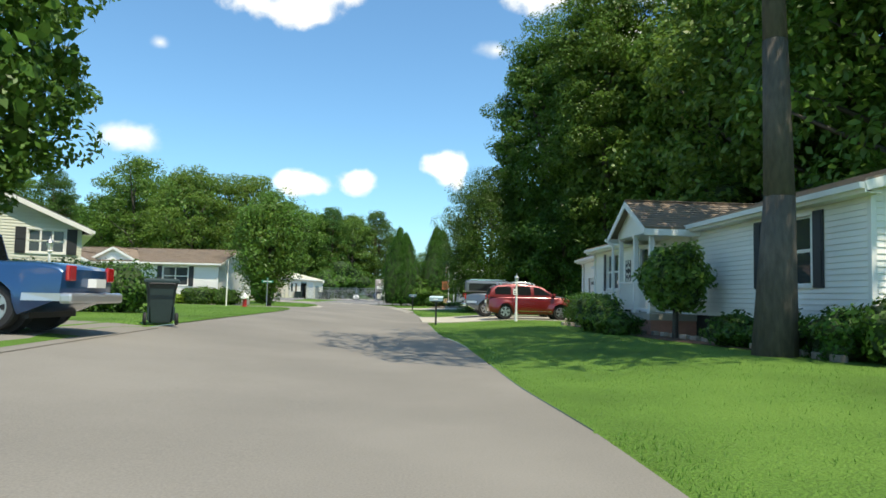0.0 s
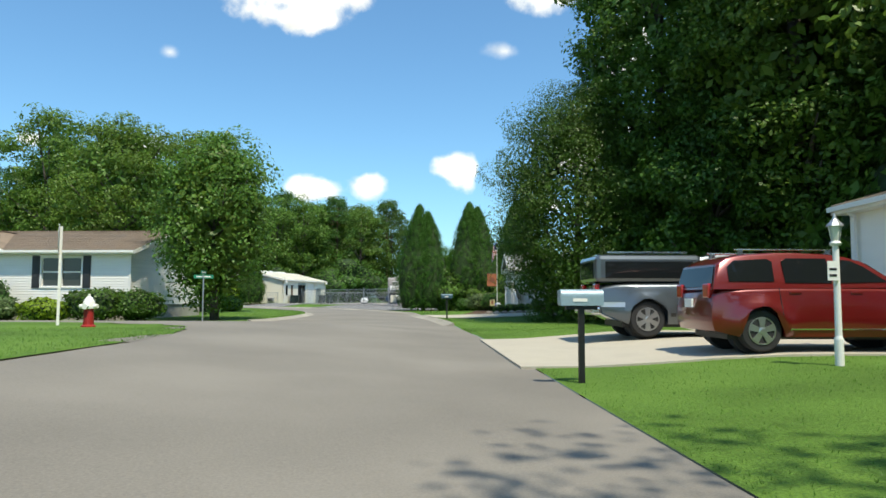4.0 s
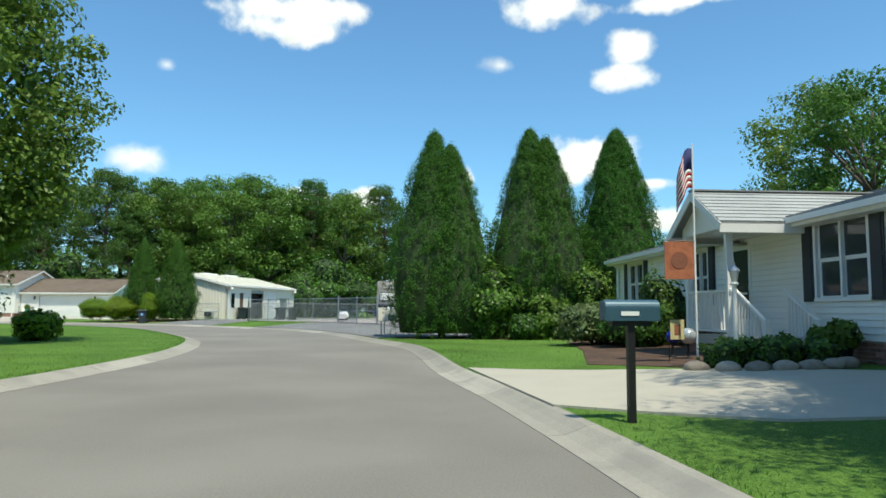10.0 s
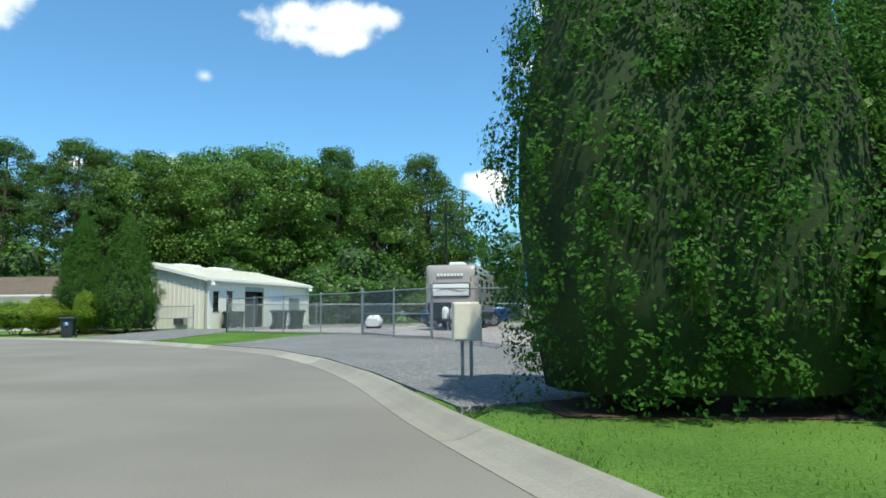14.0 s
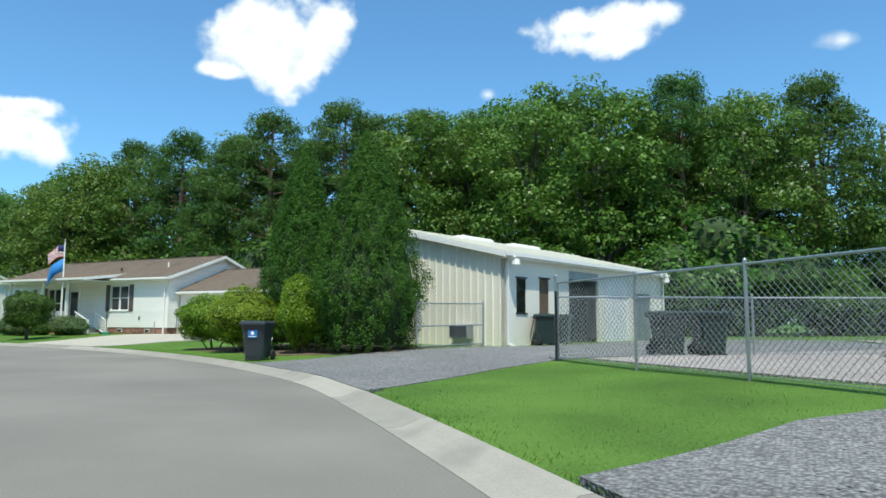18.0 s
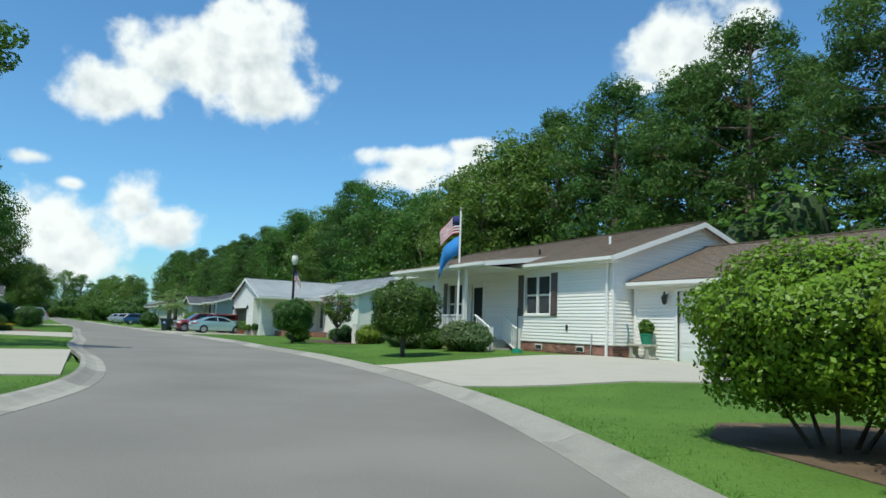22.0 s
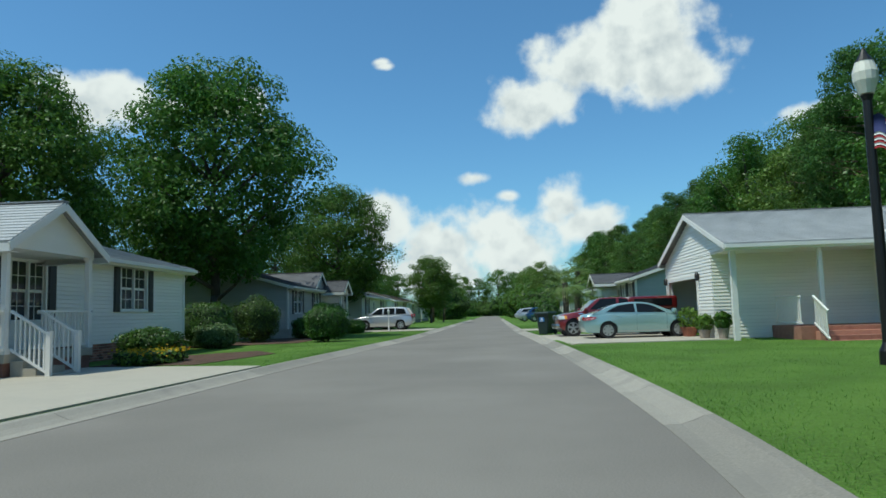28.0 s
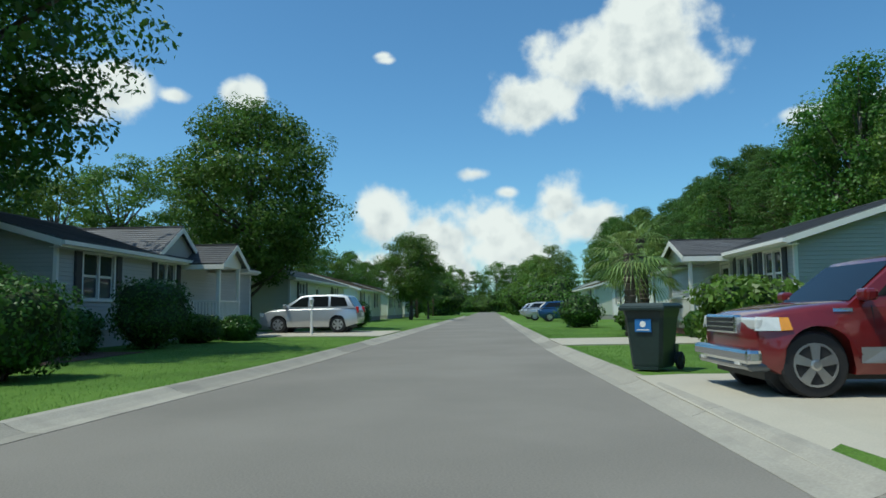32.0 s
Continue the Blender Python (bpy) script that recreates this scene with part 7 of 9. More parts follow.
def fence(name, posts, label, h=1.65, gates=(), thick=()):
    f = thing(name, label, "fence")
    zs = [ground_z(*p) + 0.02 for p in posts]
    for k, (p, z) in enumerate(zip(posts, zs)):
        r = 0.05 if k in thick else 0.028
        post = part("post", tube((*p, z - 0.3), (*p, z + h + (0.12 if k in thick else 0.03)), r, r, 10), STEEL, f)
        part("cap", lathe([(r * 1.15, 0), (r * 1.1, 0.03), (r * 0.4, 0.06)], 10, at=(*p, z + h + (0.12 if k in thick else 0.03))), STEEL, post)
    for k in range(len(posts) - 1):
        a, b, z0, z1 = posts[k], posts[k + 1], zs[k], zs[k + 1]
        zz = (z0 + z1) / 2
        part("top_rail", tube((*a, z0 + h), (*b, z1 + h), 0.021, 0.021, 8), STEEL, f)
        chain_link(f, a, b, h - 0.03, zz + 0.02)
        if k in gates:
            for q in (0.08, h * 0.5):
                part("gate_bar", tube((*a, z0 + q), (*b, z1 + q), 0.02, 0.02, 8), STEEL, f)
        else:
            part("bottom_wire", tube((*a, z0 + 0.05), (*b, z1 + 0.05), 0.006, 0.006, 6), STEEL, f)
    return f


fence("chain_link_fence", [(-20.2, 101.1), (-18.1, 99.0), (-16.2, 97.4), (-13.95, 95.2), (-11.95, 93.8), (-10.3, 90.9), (-8.85, 89.4), (-7.2, 86.6), (-5.4, 83.8), (-3.2, 80.6), (-0.4, 78.6), (4, 78.2)],
      "galvanised chain-link fence with a double gate round a storage yard", gates=(4, 5), thick=(0, 4, 6))
fence("inner_fence", [(-20.2, 101.1), (-16.5, 104.5), (-12.5, 106.4), (-8, 108.2), (-3, 109.8)], "low galvanised chain-link fence inside the yard", h=1.35, thick=(0,))
fence("swung_gate", [(-25.6, 104.6), (-24.55, 107.1)], "open chain-link gate leaf against the metal building", h=1.35, gates=(0,))


# ---- bins, boxes, posts ----
def wheelie_bin(name, x, y, turn, plastic, label, group="wheeled bins", sticker=True):
    t = thing(name, label, "bin", pose(x, y, max(ground_z(x, y), float(rise(x, y))) + 0.01, 0, 0, turn), group)
    layers = []
    for z, hx, hy in ((0.05, 0.24, 0.26), (0.1, 0.25, 0.27), (0.82, 0.31, 0.33), (0.9, 0.33, 0.35), (0.96, 0.34, 0.36)):
        c = 0.05
        layers.append([(-hx + c, -hy, z), (hx - c, -hy, z), (hx, -hy + c, z), (hx, hy - c, z), (hx - c, hy, z), (-hx + c, hy, z), (-hx, hy - c, z), (-hx, -hy + c, z)])
    part("tub", loft_layers(layers), plastic, t)
    bm = loft_layers([[(x0, y0, z) for x0, y0 in ((-0.36, -0.38), (0.36, -0.38), (0.38, 0.3), (0.36, 0.4), (-0.36, 0.4), (-0.38, 0.3))] for z in (0.955, 1.0)] + [[(x0 * 0.86, y0 * 0.86, 1.045) for x0, y0 in ((-0.36, -0.38), (0.36, -0.38), (0.38, 0.3), (0.36, 0.4), (-0.36, 0.4), (-0.38, 0.3))]])
    part("lid", bm, plastic, t)
    part("lid_rim", box(-0.37, 0.37, -0.41, -0.36, 0.93, 0.99, bevel=0.015), plastic, t)
    part("handle", tube((-0.26, 0.46, 0.93), (0.26, 0.46, 0.93), 0.018, 0.018, 8), BLACK_PLASTIC, t)
    for s in (-1, 1):
        part("handle_arm", tube((s * 0.26, 0.35, 0.9), (s * 0.26, 0.46, 0.93), 0.018, 0.018, 6), BLACK_PLASTIC, t)
        bm = lathe([(0.13, -0.03), (0.14, -0.02), (0.14, 0.02), (0.13, 0.03)], 18)
        bmesh.ops.rotate(bm, verts=bm.verts, cent=(0, 0, 0), matrix=Matrix.Rotation(radians(90), 3, "Y"))
        bmesh.ops.translate(bm, verts=bm.verts, vec=(s * 0.33, 0.27, 0.14))
        w = part("wheel", bm, RUBBER, t)
        for k in range(5):
            a = k * 2 * math.pi / 5
            part("spoke", tube((s * 0.365, 0.27, 0.14), (s * 0.365, 0.27 + 0.11 * math.cos(a), 0.14 + 0.11 * math.sin(a)), 0.012, 0.012, 5), BLACK_PLASTIC, w)
        part("axle_leg", box(s * 0.27 - 0.02, s * 0.27 + 0.02, 0.2, 0.33, 0.1, 0.4), plastic, t)
    part("bottom_rail", box(-0.2, 0.2, -0.30, -0.24, 0.02, 0.06), plastic, t)
    if sticker:
        s = part("sticker", box(-0.13, 0.13, -0.338, -0.322, 0.6, 0.8), STICKER_BLUE, t)
        part("emblem", lathe([(0.05, 0), (0.05, 0.004)], 8, at=(0, 0, 0)), WHITE, s).matrix_local = pose(0, -0.338, 0.72, 90, 0, 0)
        part("text_bar", box(-0.1, 0.1, -0.341, -0.337, 0.625, 0.64), WHITE, s)
    return t


STICKER_BLUE = mat("blue_sticker", (0.03, 0.16, 0.42), rough=0.4, spread=0.05, bump=0)
SIGN_GREEN = mat("green_sign", (0.02, 0.22, 0.12), rough=0.4, spread=0.1, bump=0)
HYDRANT_RED = mat("hydrant_red", (0.35, 0.02, 0.02), rough=0.5, spread=0.2)
FLAG_BLUE = mat("blue_cloth", (0.03, 0.2, 0.5), rough=0.8, spread=0.1, bump=0)
FLAG_RED = mat("red_cloth", (0.35, 0.02, 0.03), rough=0.8, spread=0.1, bump=0)
FLAG_WHITE = mat("white_cloth", (0.75, 0.74, 0.72), rough=0.8, spread=0.05, bump=0)
FLAG_NAVY = mat("navy_cloth", (0.02, 0.03, 0.12), rough=0.8, spread=0.1, bump=0)
ORANGE_CLOTH = mat("orange_cloth", (0.40, 0.13, 0.06), rough=0.8, spread=0.35, grain=9, patch=5, bump=0)
TERRACOTTA = mat("terracotta", (0.26, 0.09, 0.05), rough=0.8, spread=0.25)
LAMP_GLASS = mat("frosted_globe", (0.75, 0.73, 0.62), rough=0.25, spread=0.05, bump=0)
BLACK_IRON = mat("black_iron", (0.018, 0.018, 0.018), rough=0.45, metal=0.3, spread=0.2)
STONE = mat("edging_stone", (0.30, 0.25, 0.20), rough=0.9, spread=0.3, grain=12, patch=4, bump=0.5, per_object=0.5)
RV_TAUPE = mat("taupe_panel", (0.33, 0.29, 0.26), rough=0.35, spread=0.06, bump=0, coat=0.3)
RV_BLACK = mat("black_panel", (0.03, 0.03, 0.034), rough=0.25, spread=0.1, bump=0, coat=0.5)
RV_GOLD = mat("tan_metallic", (0.36, 0.32, 0.25), rough=0.3, metal=0.4, spread=0.08, bump=0, coat=0.5)
TEAL_CURTAIN = mat("teal_curtain", (0.05, 0.34, 0.42), rough=0.6, spread=0.2, grain=3, patch=1, bump=0)

wheelie_bin("wheeled_bin", -6.5, 16.0, 205, BIN_GREEN, "dark green wheeled bin with a blue sticker on the lawn edge")
wheelie_bin("wheeled_bin", -28.5, 101.05, 18, BIN_GREY, "dark grey wheeled bin with a blue sticker by the kerb")
wheelie_bin("wheeled_bin", -93.15, 107.75, 55, BIN_GREEN, "dark green wheeled bin at the driveway edge")
for x, y, a in ((-23.1, 109.1, 100), (-22.9, 110.0, 95), (-18.3, 103.7, 130), (-17.4, 103.9, 120)):
    wheelie_bin("yard_bin", x, y, a, BIN_GREEN, "dark green wheeled bin near the metal building", group="yard bins", sticker=False)


def mailbox(name, x, y, turn, label, h=1.0, metal=None):
    metal = metal or MAIL_BLUE
    t = thing(name, label, "mailbox", pose(x, y, max(ground_z(x, y), float(rise(x, y))) - 0.02, 0, 0, turn))
    part("post", box(-0.035, 0.035, -0.035, 0.035, -0.2, h), BLACK_IRON, t)
    n = 12
    prof = [(-0.085, 0.0), (-0.085, 0.12)] + [(-0.085 * math.cos(k * math.pi / n), 0.12 + 0.085 * math.sin(k * math.pi / n)) for k in range(1, n)] + [(0.085, 0.12), (0.085, 0.0)]
    bm = bmesh.new()
    a = [bm.verts.new((-0.27, p, h + z)) for p, z in prof]
    b = [bm.verts.new((0.27, p, h + z)) for p, z in prof]
    bm.faces.new(a)
    bm.faces.new(b[::-1])
    for k in range(len(prof)):
        j = (k + 1) % len(prof)
        bm.faces.new((a[k], a[j], b[j], b[k]))
    bmesh.ops.recalc_face_normals(bm, faces=bm.faces)
    part("box", bm, metal, t)
    part("door", box(-0.285, -0.268, -0.08, 0.08, h + 0.01, h + 0.19, bevel=0.006), metal, t)
    part("bracket", box(-0.2, 0.2, -0.05, 0.05, h - 0.05, h - 0.002), BLACK_IRON, t)
    part("flag", box(0.05, 0.2, 0.086, 0.094, h + 0.1, h + 0.15), FLAG_RED, t)
    part("number_bar", box(-0.12, 0.06, -0.092, -0.086, h + 0.05, h + 0.09), WHITE, t)
    return t


MAIL_BLUE = mat("pale_blue_metal", (0.30, 0.40, 0.45), rough=0.35, metal=0.3, spread=0.1, bump=0)
mailbox("mailbox", -0.35, 28.7, 4, "pale blue metal mailbox on a black post beside the drive")
mailbox("mailbox", -2.45, 53.5, 6, "dark blue metal mailbox on a black post by the kerb", metal=mat("dark_blue_metal", (0.045, 0.10, 0.135), rough=0.4, metal=0.2, spread=0.15, bump=0))


def yard_lamp(name, x, y, label, h=1.55, sign=True):
    t = thing(name, label, "lamp post", pose(x, y, ground_z(x, y) - 0.02))
    part("post", lathe([(0.055, -0.1), (0.055, 0.35), (0.042, 0.4), (0.038, h)], 12), WHITE, t)
    part("collar", lathe([(0.06, h), (0.075, h + 0.03), (0.05, h + 0.06)], 12), WHITE, t)
    part("lantern", lathe([(0.05, h + 0.06), (0.085, h + 0.24), (0.09, h + 0.25)], 8), LAMP_GLASS, t)
    for k in range(4):
        a = k * math.pi / 2 + 0.4
        part("lantern_bar", tube((0.055 * math.cos(a), 0.055 * math.sin(a), h + 0.06), (0.092 * math.cos(a), 0.092 * math.sin(a), h + 0.25), 0.006, 0.006, 5), STEEL, t)
    part("lantern_roof", lathe([(0.11, h + 0.25), (0.10, h + 0.27), (0.03, h + 0.35), (0.012, h + 0.42)], 8), STEEL, t)
    if sign:
        s = part("small_sign", box(-0.14, 0.0, -0.06, -0.045, h - 0.45, h - 0.2), WHITE, t)
        for k in range(2):
            part("text_bar", box(-0.12, -0.03, -0.064, -0.06, h - 0.4 + k * 0.08, h - 0.37 + k * 0.08), BLACK_IRON, s)
    return t


yard_lamp("yard_lamp", 2.95, 28.85, "white yard lamp post with a glass lantern and small sign")
yard_lamp("yard_lamp", 0.75, 58.95, "white yard lamp post beside the porch flower bed", 1.4, False)
yard_lamp("yard_lamp", -10.6, 18.6, "white yard lamp post above a hedge", 1.7, False)
yard_lamp("yard_lamp", -109.6, 97.8, "white yard lamp post on the lawn", 1.2, False)


def hydrant(x, y):
    t = thing("fire_hydrant", "red fire hydrant with a white bonnet on the corner lawn", "fire hydrant", pose(x, y, ground_z(x, y) - 0.02))
    part("barrel", lathe([(0.15, 0), (0.15, 0.05), (0.11, 0.07), (0.10, 0.42)], 14), HYDRANT_RED, t)
    part("bonnet", lathe([(0.13, 0.42), (0.135, 0.46), (0.12, 0.56), (0.07, 0.66), (0.03, 0.69), (0.03, 0.74)], 14), WHITE, t)
    for s in (-1, 1):
        part("hose_cap", tube((s * 0.09, 0, 0.47), (s * 0.2, 0, 0.47), 0.055, 0.05, 10), WHITE, t)
    part("pumper_cap", tube((0, -0.09, 0.47), (0, -0.19, 0.47), 0.07, 0.065, 10), WHITE, t)


hydrant(-10.0, 34.95)
t = thing("stop_sign", "octagonal stop sign seen edge-on from behind on a pale post", "road sign", pose(-11.2, 35.85, ground_z(-11.2, 35.85), 0, 0, -63))
part("post", box(-0.03, 0.03, -0.03, 0.03, -0.2, 2.3), WHITE, t)
part("plate", lathe([(0.38, -0.004), (0.38, 0.004)], 8), STEEL, t).matrix_local = pose(0, -0.04, 2.0, 90, 22.5, 0)
t = thing("street_sign", "green street-name sign on a thin post", "road sign", pose(-12.1, 47.5, ground_z(-12.1, 47.5)))
part("post", tube((0, 0, -0.2), (0, 0, 2.05), 0.03, 0.03, 8), STEEL, t)
for k, a in enumerate((8, 95)):
    s = part("name_plate", box(-0.38, 0.38, -0.008, 0.008, 1.88 + 0.17 * k, 2.03 + 0.17 * k), SIGN_GREEN, t)
    s.rotation_euler = (0, 0, radians(a))
    for q in (-1, 1):
        part("text_bar", box(-0.28, 0.28, q * 0.0095 - 0.001, q * 0.0095 + 0.001, 1.93 + 0.17 * k, 1.98 + 0.17 * k), WHITE, s)

t = thing("utility_box", "pale grey electrical cabinet on twin legs by the kerb", "utility box", pose(-7.3, 77.6, 0.05, 0, 0, 10))
part("cabinet", box(-0.22, 0.22, -0.14, 0.14, 0.66, 1.26, bevel=0.012), METAL_WALL, t)
part("door", box(-0.2, 0.2, -0.155, -0.14, 0.69, 1.23), METAL_WALL, t)
for s in (-0.07, 0.07):
    part("leg", box(s - 0.025, s + 0.025, -0.03, 0.03, -0.2, 0.66), STEEL, t)
t = thing("utility_pedestal", "pale grey utility pedestal in a mulch bed", "utility box", pose(-67.3, 114.1, ground_z(-67.3, 114.1), 0, 0, 60))
part("cabinet", box(-0.13, 0.13, -0.1, 0.1, 0, 1.05, bevel=0.012), METAL_WALL, t)
part("cap", box(-0.15, 0.15, -0.12, 0.12, 1.05, 1.1), METAL_WALL, t)
part("meter", box(-0.17, -0.13, -0.06, 0.06, 0.45, 0.65), STEEL, t)
t = thing("bollard_post", "short weathered wooden post at the yard edge", "post", pose(-5.6, 74.6, ground_z(-5.6, 74.6)))
part("shaft", box(-0.06, 0.06, -0.06, 0.06, -0.2, 0.55, bevel=0.01), STRAW, t)
t = thing("storm_drain", "dark storm drain grate in the gutter", "drain", pose(-10.35, 82.9, 0.02, 0, 0, 25))
part("frame", box(-0.35, 0.35, -0.25, 0.25, -0.05, 0.012), BLACK_IRON, t)
for k in range(7):
    part("grate_bar", box(-0.32 + k * 0.1, -0.28 + k * 0.1, -0.2, 0.2, 0.012, 0.03), BLACK_IRON, t)


# ---- flags ----
def cloth(L, H, nx=16, wave=0.07, droop=0.25, seed=0):
    """A waving sheet that hangs from its staff edge."""
    def at(u, v):
        x = L * u
        return (x * (1 - droop * 0.35 * u), wave * math.sin(u * 7 + v * 1.5 + seed) * (0.3 + u), -H * v - droop * L * u * u - 0.04 * math.sin(u * 9 + seed))
    return at


def flag_piece(parent, name, at, u0, u1, v0, v1, material, nx=14):
    bm = bmesh.new()
    rows = []
    for side in (0.004, -0.004):
        rows.append([[bm.verts.new(Vector(at(u0 + (u1 - u0) * i / nx, v)) + Vector((0, side, 0))) for i in range(nx + 1)] for v in (v0, v1)])
    for s in rows:
        for i in range(nx):
            bm.faces.new((s[0][i], s[0][i + 1], s[1][i + 1], s[1][i]))
    for i in range(nx):
        bm.faces.new((rows[0][0][i], rows[1][0][i], rows[1][0][i + 1], rows[0][0][i + 1]))
        bm.faces.new((rows[0][1][i + 1], rows[1][1][i + 1], rows[1][1][i], rows[0][1][i]))
    return part(name, bm, material, parent, smooth=True)


def striped_flag(parent, z, L, H, turn, droop, seed):
    f = new("flag")
    f.parent = parent
    f.matrix_local = pose(0, 0, z, 0, 0, turn)
    at = cloth(L, H, droop=droop, seed=seed)
    for k in range(13):
        flag_piece(f, "stripe", at, 0.4 if k < 7 else 0.0, 1.0, k / 13, (k + 1) / 13, FLAG_RED if k % 2 == 0 else FLAG_WHITE)
    c = flag_piece(f, "canton", at, 0.0, 0.4, 0.0, 7 / 13, FLAG_NAVY, 8)
    return f


t = thing("flagpole", "white flagpole flying a striped flag above a plain blue one", "flagpole", pose(-53.65, 112.7, ground_z(-53.65, 112.7) - 0.02))
part("pole", lathe([(0.06, -0.2), (0.05, 0.3), (0.035, 5.4)], 10), WHITE, t)
part("finial", lathe([(0.02, 5.4), (0.06, 5.46), (0.06, 5.5), (0.02, 5.55)], 10), RV_GOLD, t)
striped_flag(t, 5.25, 1.2, 0.72, 200, 0.5, 1)
blue = new("flag")
blue.parent = t
blue.matrix_local = pose(0, 0, 4.35, 0, 0, 215)
flag_piece(blue, "field", cloth(1.2, 0.75, droop=0.75, seed=4), 0, 1, 0, 1, FLAG_BLUE)
t = thing("street_lamp", "black street lamp with a frosted globe and a small striped flag", "street lamp", pose(-73.3, 112.3, ground_z(-73.3, 112.3) - 0.02))
part("post", lathe([(0.16, 0), (0.15, 0.25), (0.09, 0.4), (0.075, 4.6), (0.11, 4.7)], 12), BLACK_IRON, t)
part("globe", lathe([(0.12, 4.72), (0.2, 4.95), (0.21, 5.1), (0.15, 5.3), (0.07, 5.4)], 14), LAMP_GLASS, t)
part("cap", lathe([(0.16, 5.3), (0.08, 5.42), (0.02, 5.55)], 12), BLACK_IRON, t)
striped_flag(t, 4.35, 0.95, 0.6, 30, 1.15, 2)
t = thing("street_lamp", "black street lamp with a frosted globe far along the street", "street lamp", pose(-159, 97.5, 0.1))
part("post", lathe([(0.16, 0), (0.075, 0.4), (0.075, 3.6), (0.11, 3.7)], 10), BLACK_IRON, t)
part("globe", lathe([(0.12, 3.7), (0.2, 3.95), (0.15, 4.2), (0.05, 4.3)], 12), LAMP_GLASS, t)
t = thing("small_flagpole", "slim white flagpole with a striped flag and an orange banner", "flagpole", pose(0.3, 59.6, ground_z(0.3, 59.6) - 0.02))
part("pole", lathe([(0.022, -0.2), (0.016, 4.1)], 8), WHITE, t)
striped_flag(t, 4.0, 0.5, 0.75, 180, 1.2, 3)
part("banner_arm", tube((0, 0, 2.25), (-0.58, 0, 2.28), 0.012, 0.012, 6), BLACK_IRON, t)
b = part("banner", box(-0.56, -0.02, -0.008, 0.008, 1.55, 2.25), ORANGE_CLOTH, t, "orange seasonal garden banner")
part("banner_patch", lathe([(0.16, 0), (0.16, 0.004)], 12), TERRACOTTA, b).matrix_local = pose(-0.29, -0.012, 1.9, 90, 0, 0)
t = thing("bird_pole", "thin black pole with a small green base on the lawn", "pole", pose(-50.1, 113.0, ground_z(-50.1, 113.0)))
part("pole", tube((0, 0, -0.1), (0, 0, 1.55), 0.02, 0.02, 8), BLACK_IRON, t)
part("base", lathe([(0.2, 0.0), (0.18, 0.12), (0.05, 0.16)], 12), SIGN_GREEN, t)
t = thing("utility_pole", "tall thin wooden utility pole beyond the yard", "pole", pose(-9.8, 142, 0))
part("shaft", lathe([(0.16, -0.2), (0.11, 14.6)], 10), BARK, t)


# ---- recreational vehicles in the yard ----
def round_ring(w, z0, z1, corner, y, lean=0.0):
    """A vehicle's cross-section with rounded upper corners."""
    pts = [(-w, y, z0)]
    for k in range(5):
        a = math.pi - k * math.pi / 8
        pts.append((-w + corner + corner * math.cos(a), y + lean, z1 - corner + corner * math.sin(a)))
    for k in range(5):
        a = math.pi / 2 - k * math.pi / 8
        pts.append((w - corner + corner * math.cos(a), y + lean, z1 - corner + corner * math.sin(a)))
    return pts + [(w, y, z0)]


def road_wheel(parent, x, y, r, w):
    bm = lathe([(r * 0.55, -w * 0.9), (r * 0.92, -w), (r, -w * 0.7), (r, w * 0.7), (r * 0.92, w), (r * 0.55, w * 0.9)], 20)
    bmesh.ops.rotate(bm, verts=bm.verts, cent=(0, 0, 0), matrix=Matrix.Rotation(radians(90), 3, "Y"))
    bmesh.ops.translate(bm, verts=bm.verts, vec=(x, y, r))
    wh = part("wheel", bm, RUBBER, parent)
    bm = lathe([(r * 0.56, -w * 0.95), (r * 0.5, -w * 0.8), (r * 0.2, w * 0.2), (r * 0.2, w * 0.98), (r * 0.56, w * 0.95)], 16)
    bmesh.ops.rotate(bm, verts=bm.verts, cent=(0, 0, 0), matrix=Matrix.Rotation(radians(90 if x > 0 else -90), 3, "Y"))
    bmesh.ops.translate(bm, verts=bm.verts, vec=(x, y, r))
    part("rim", bm, ALLOY, wh)


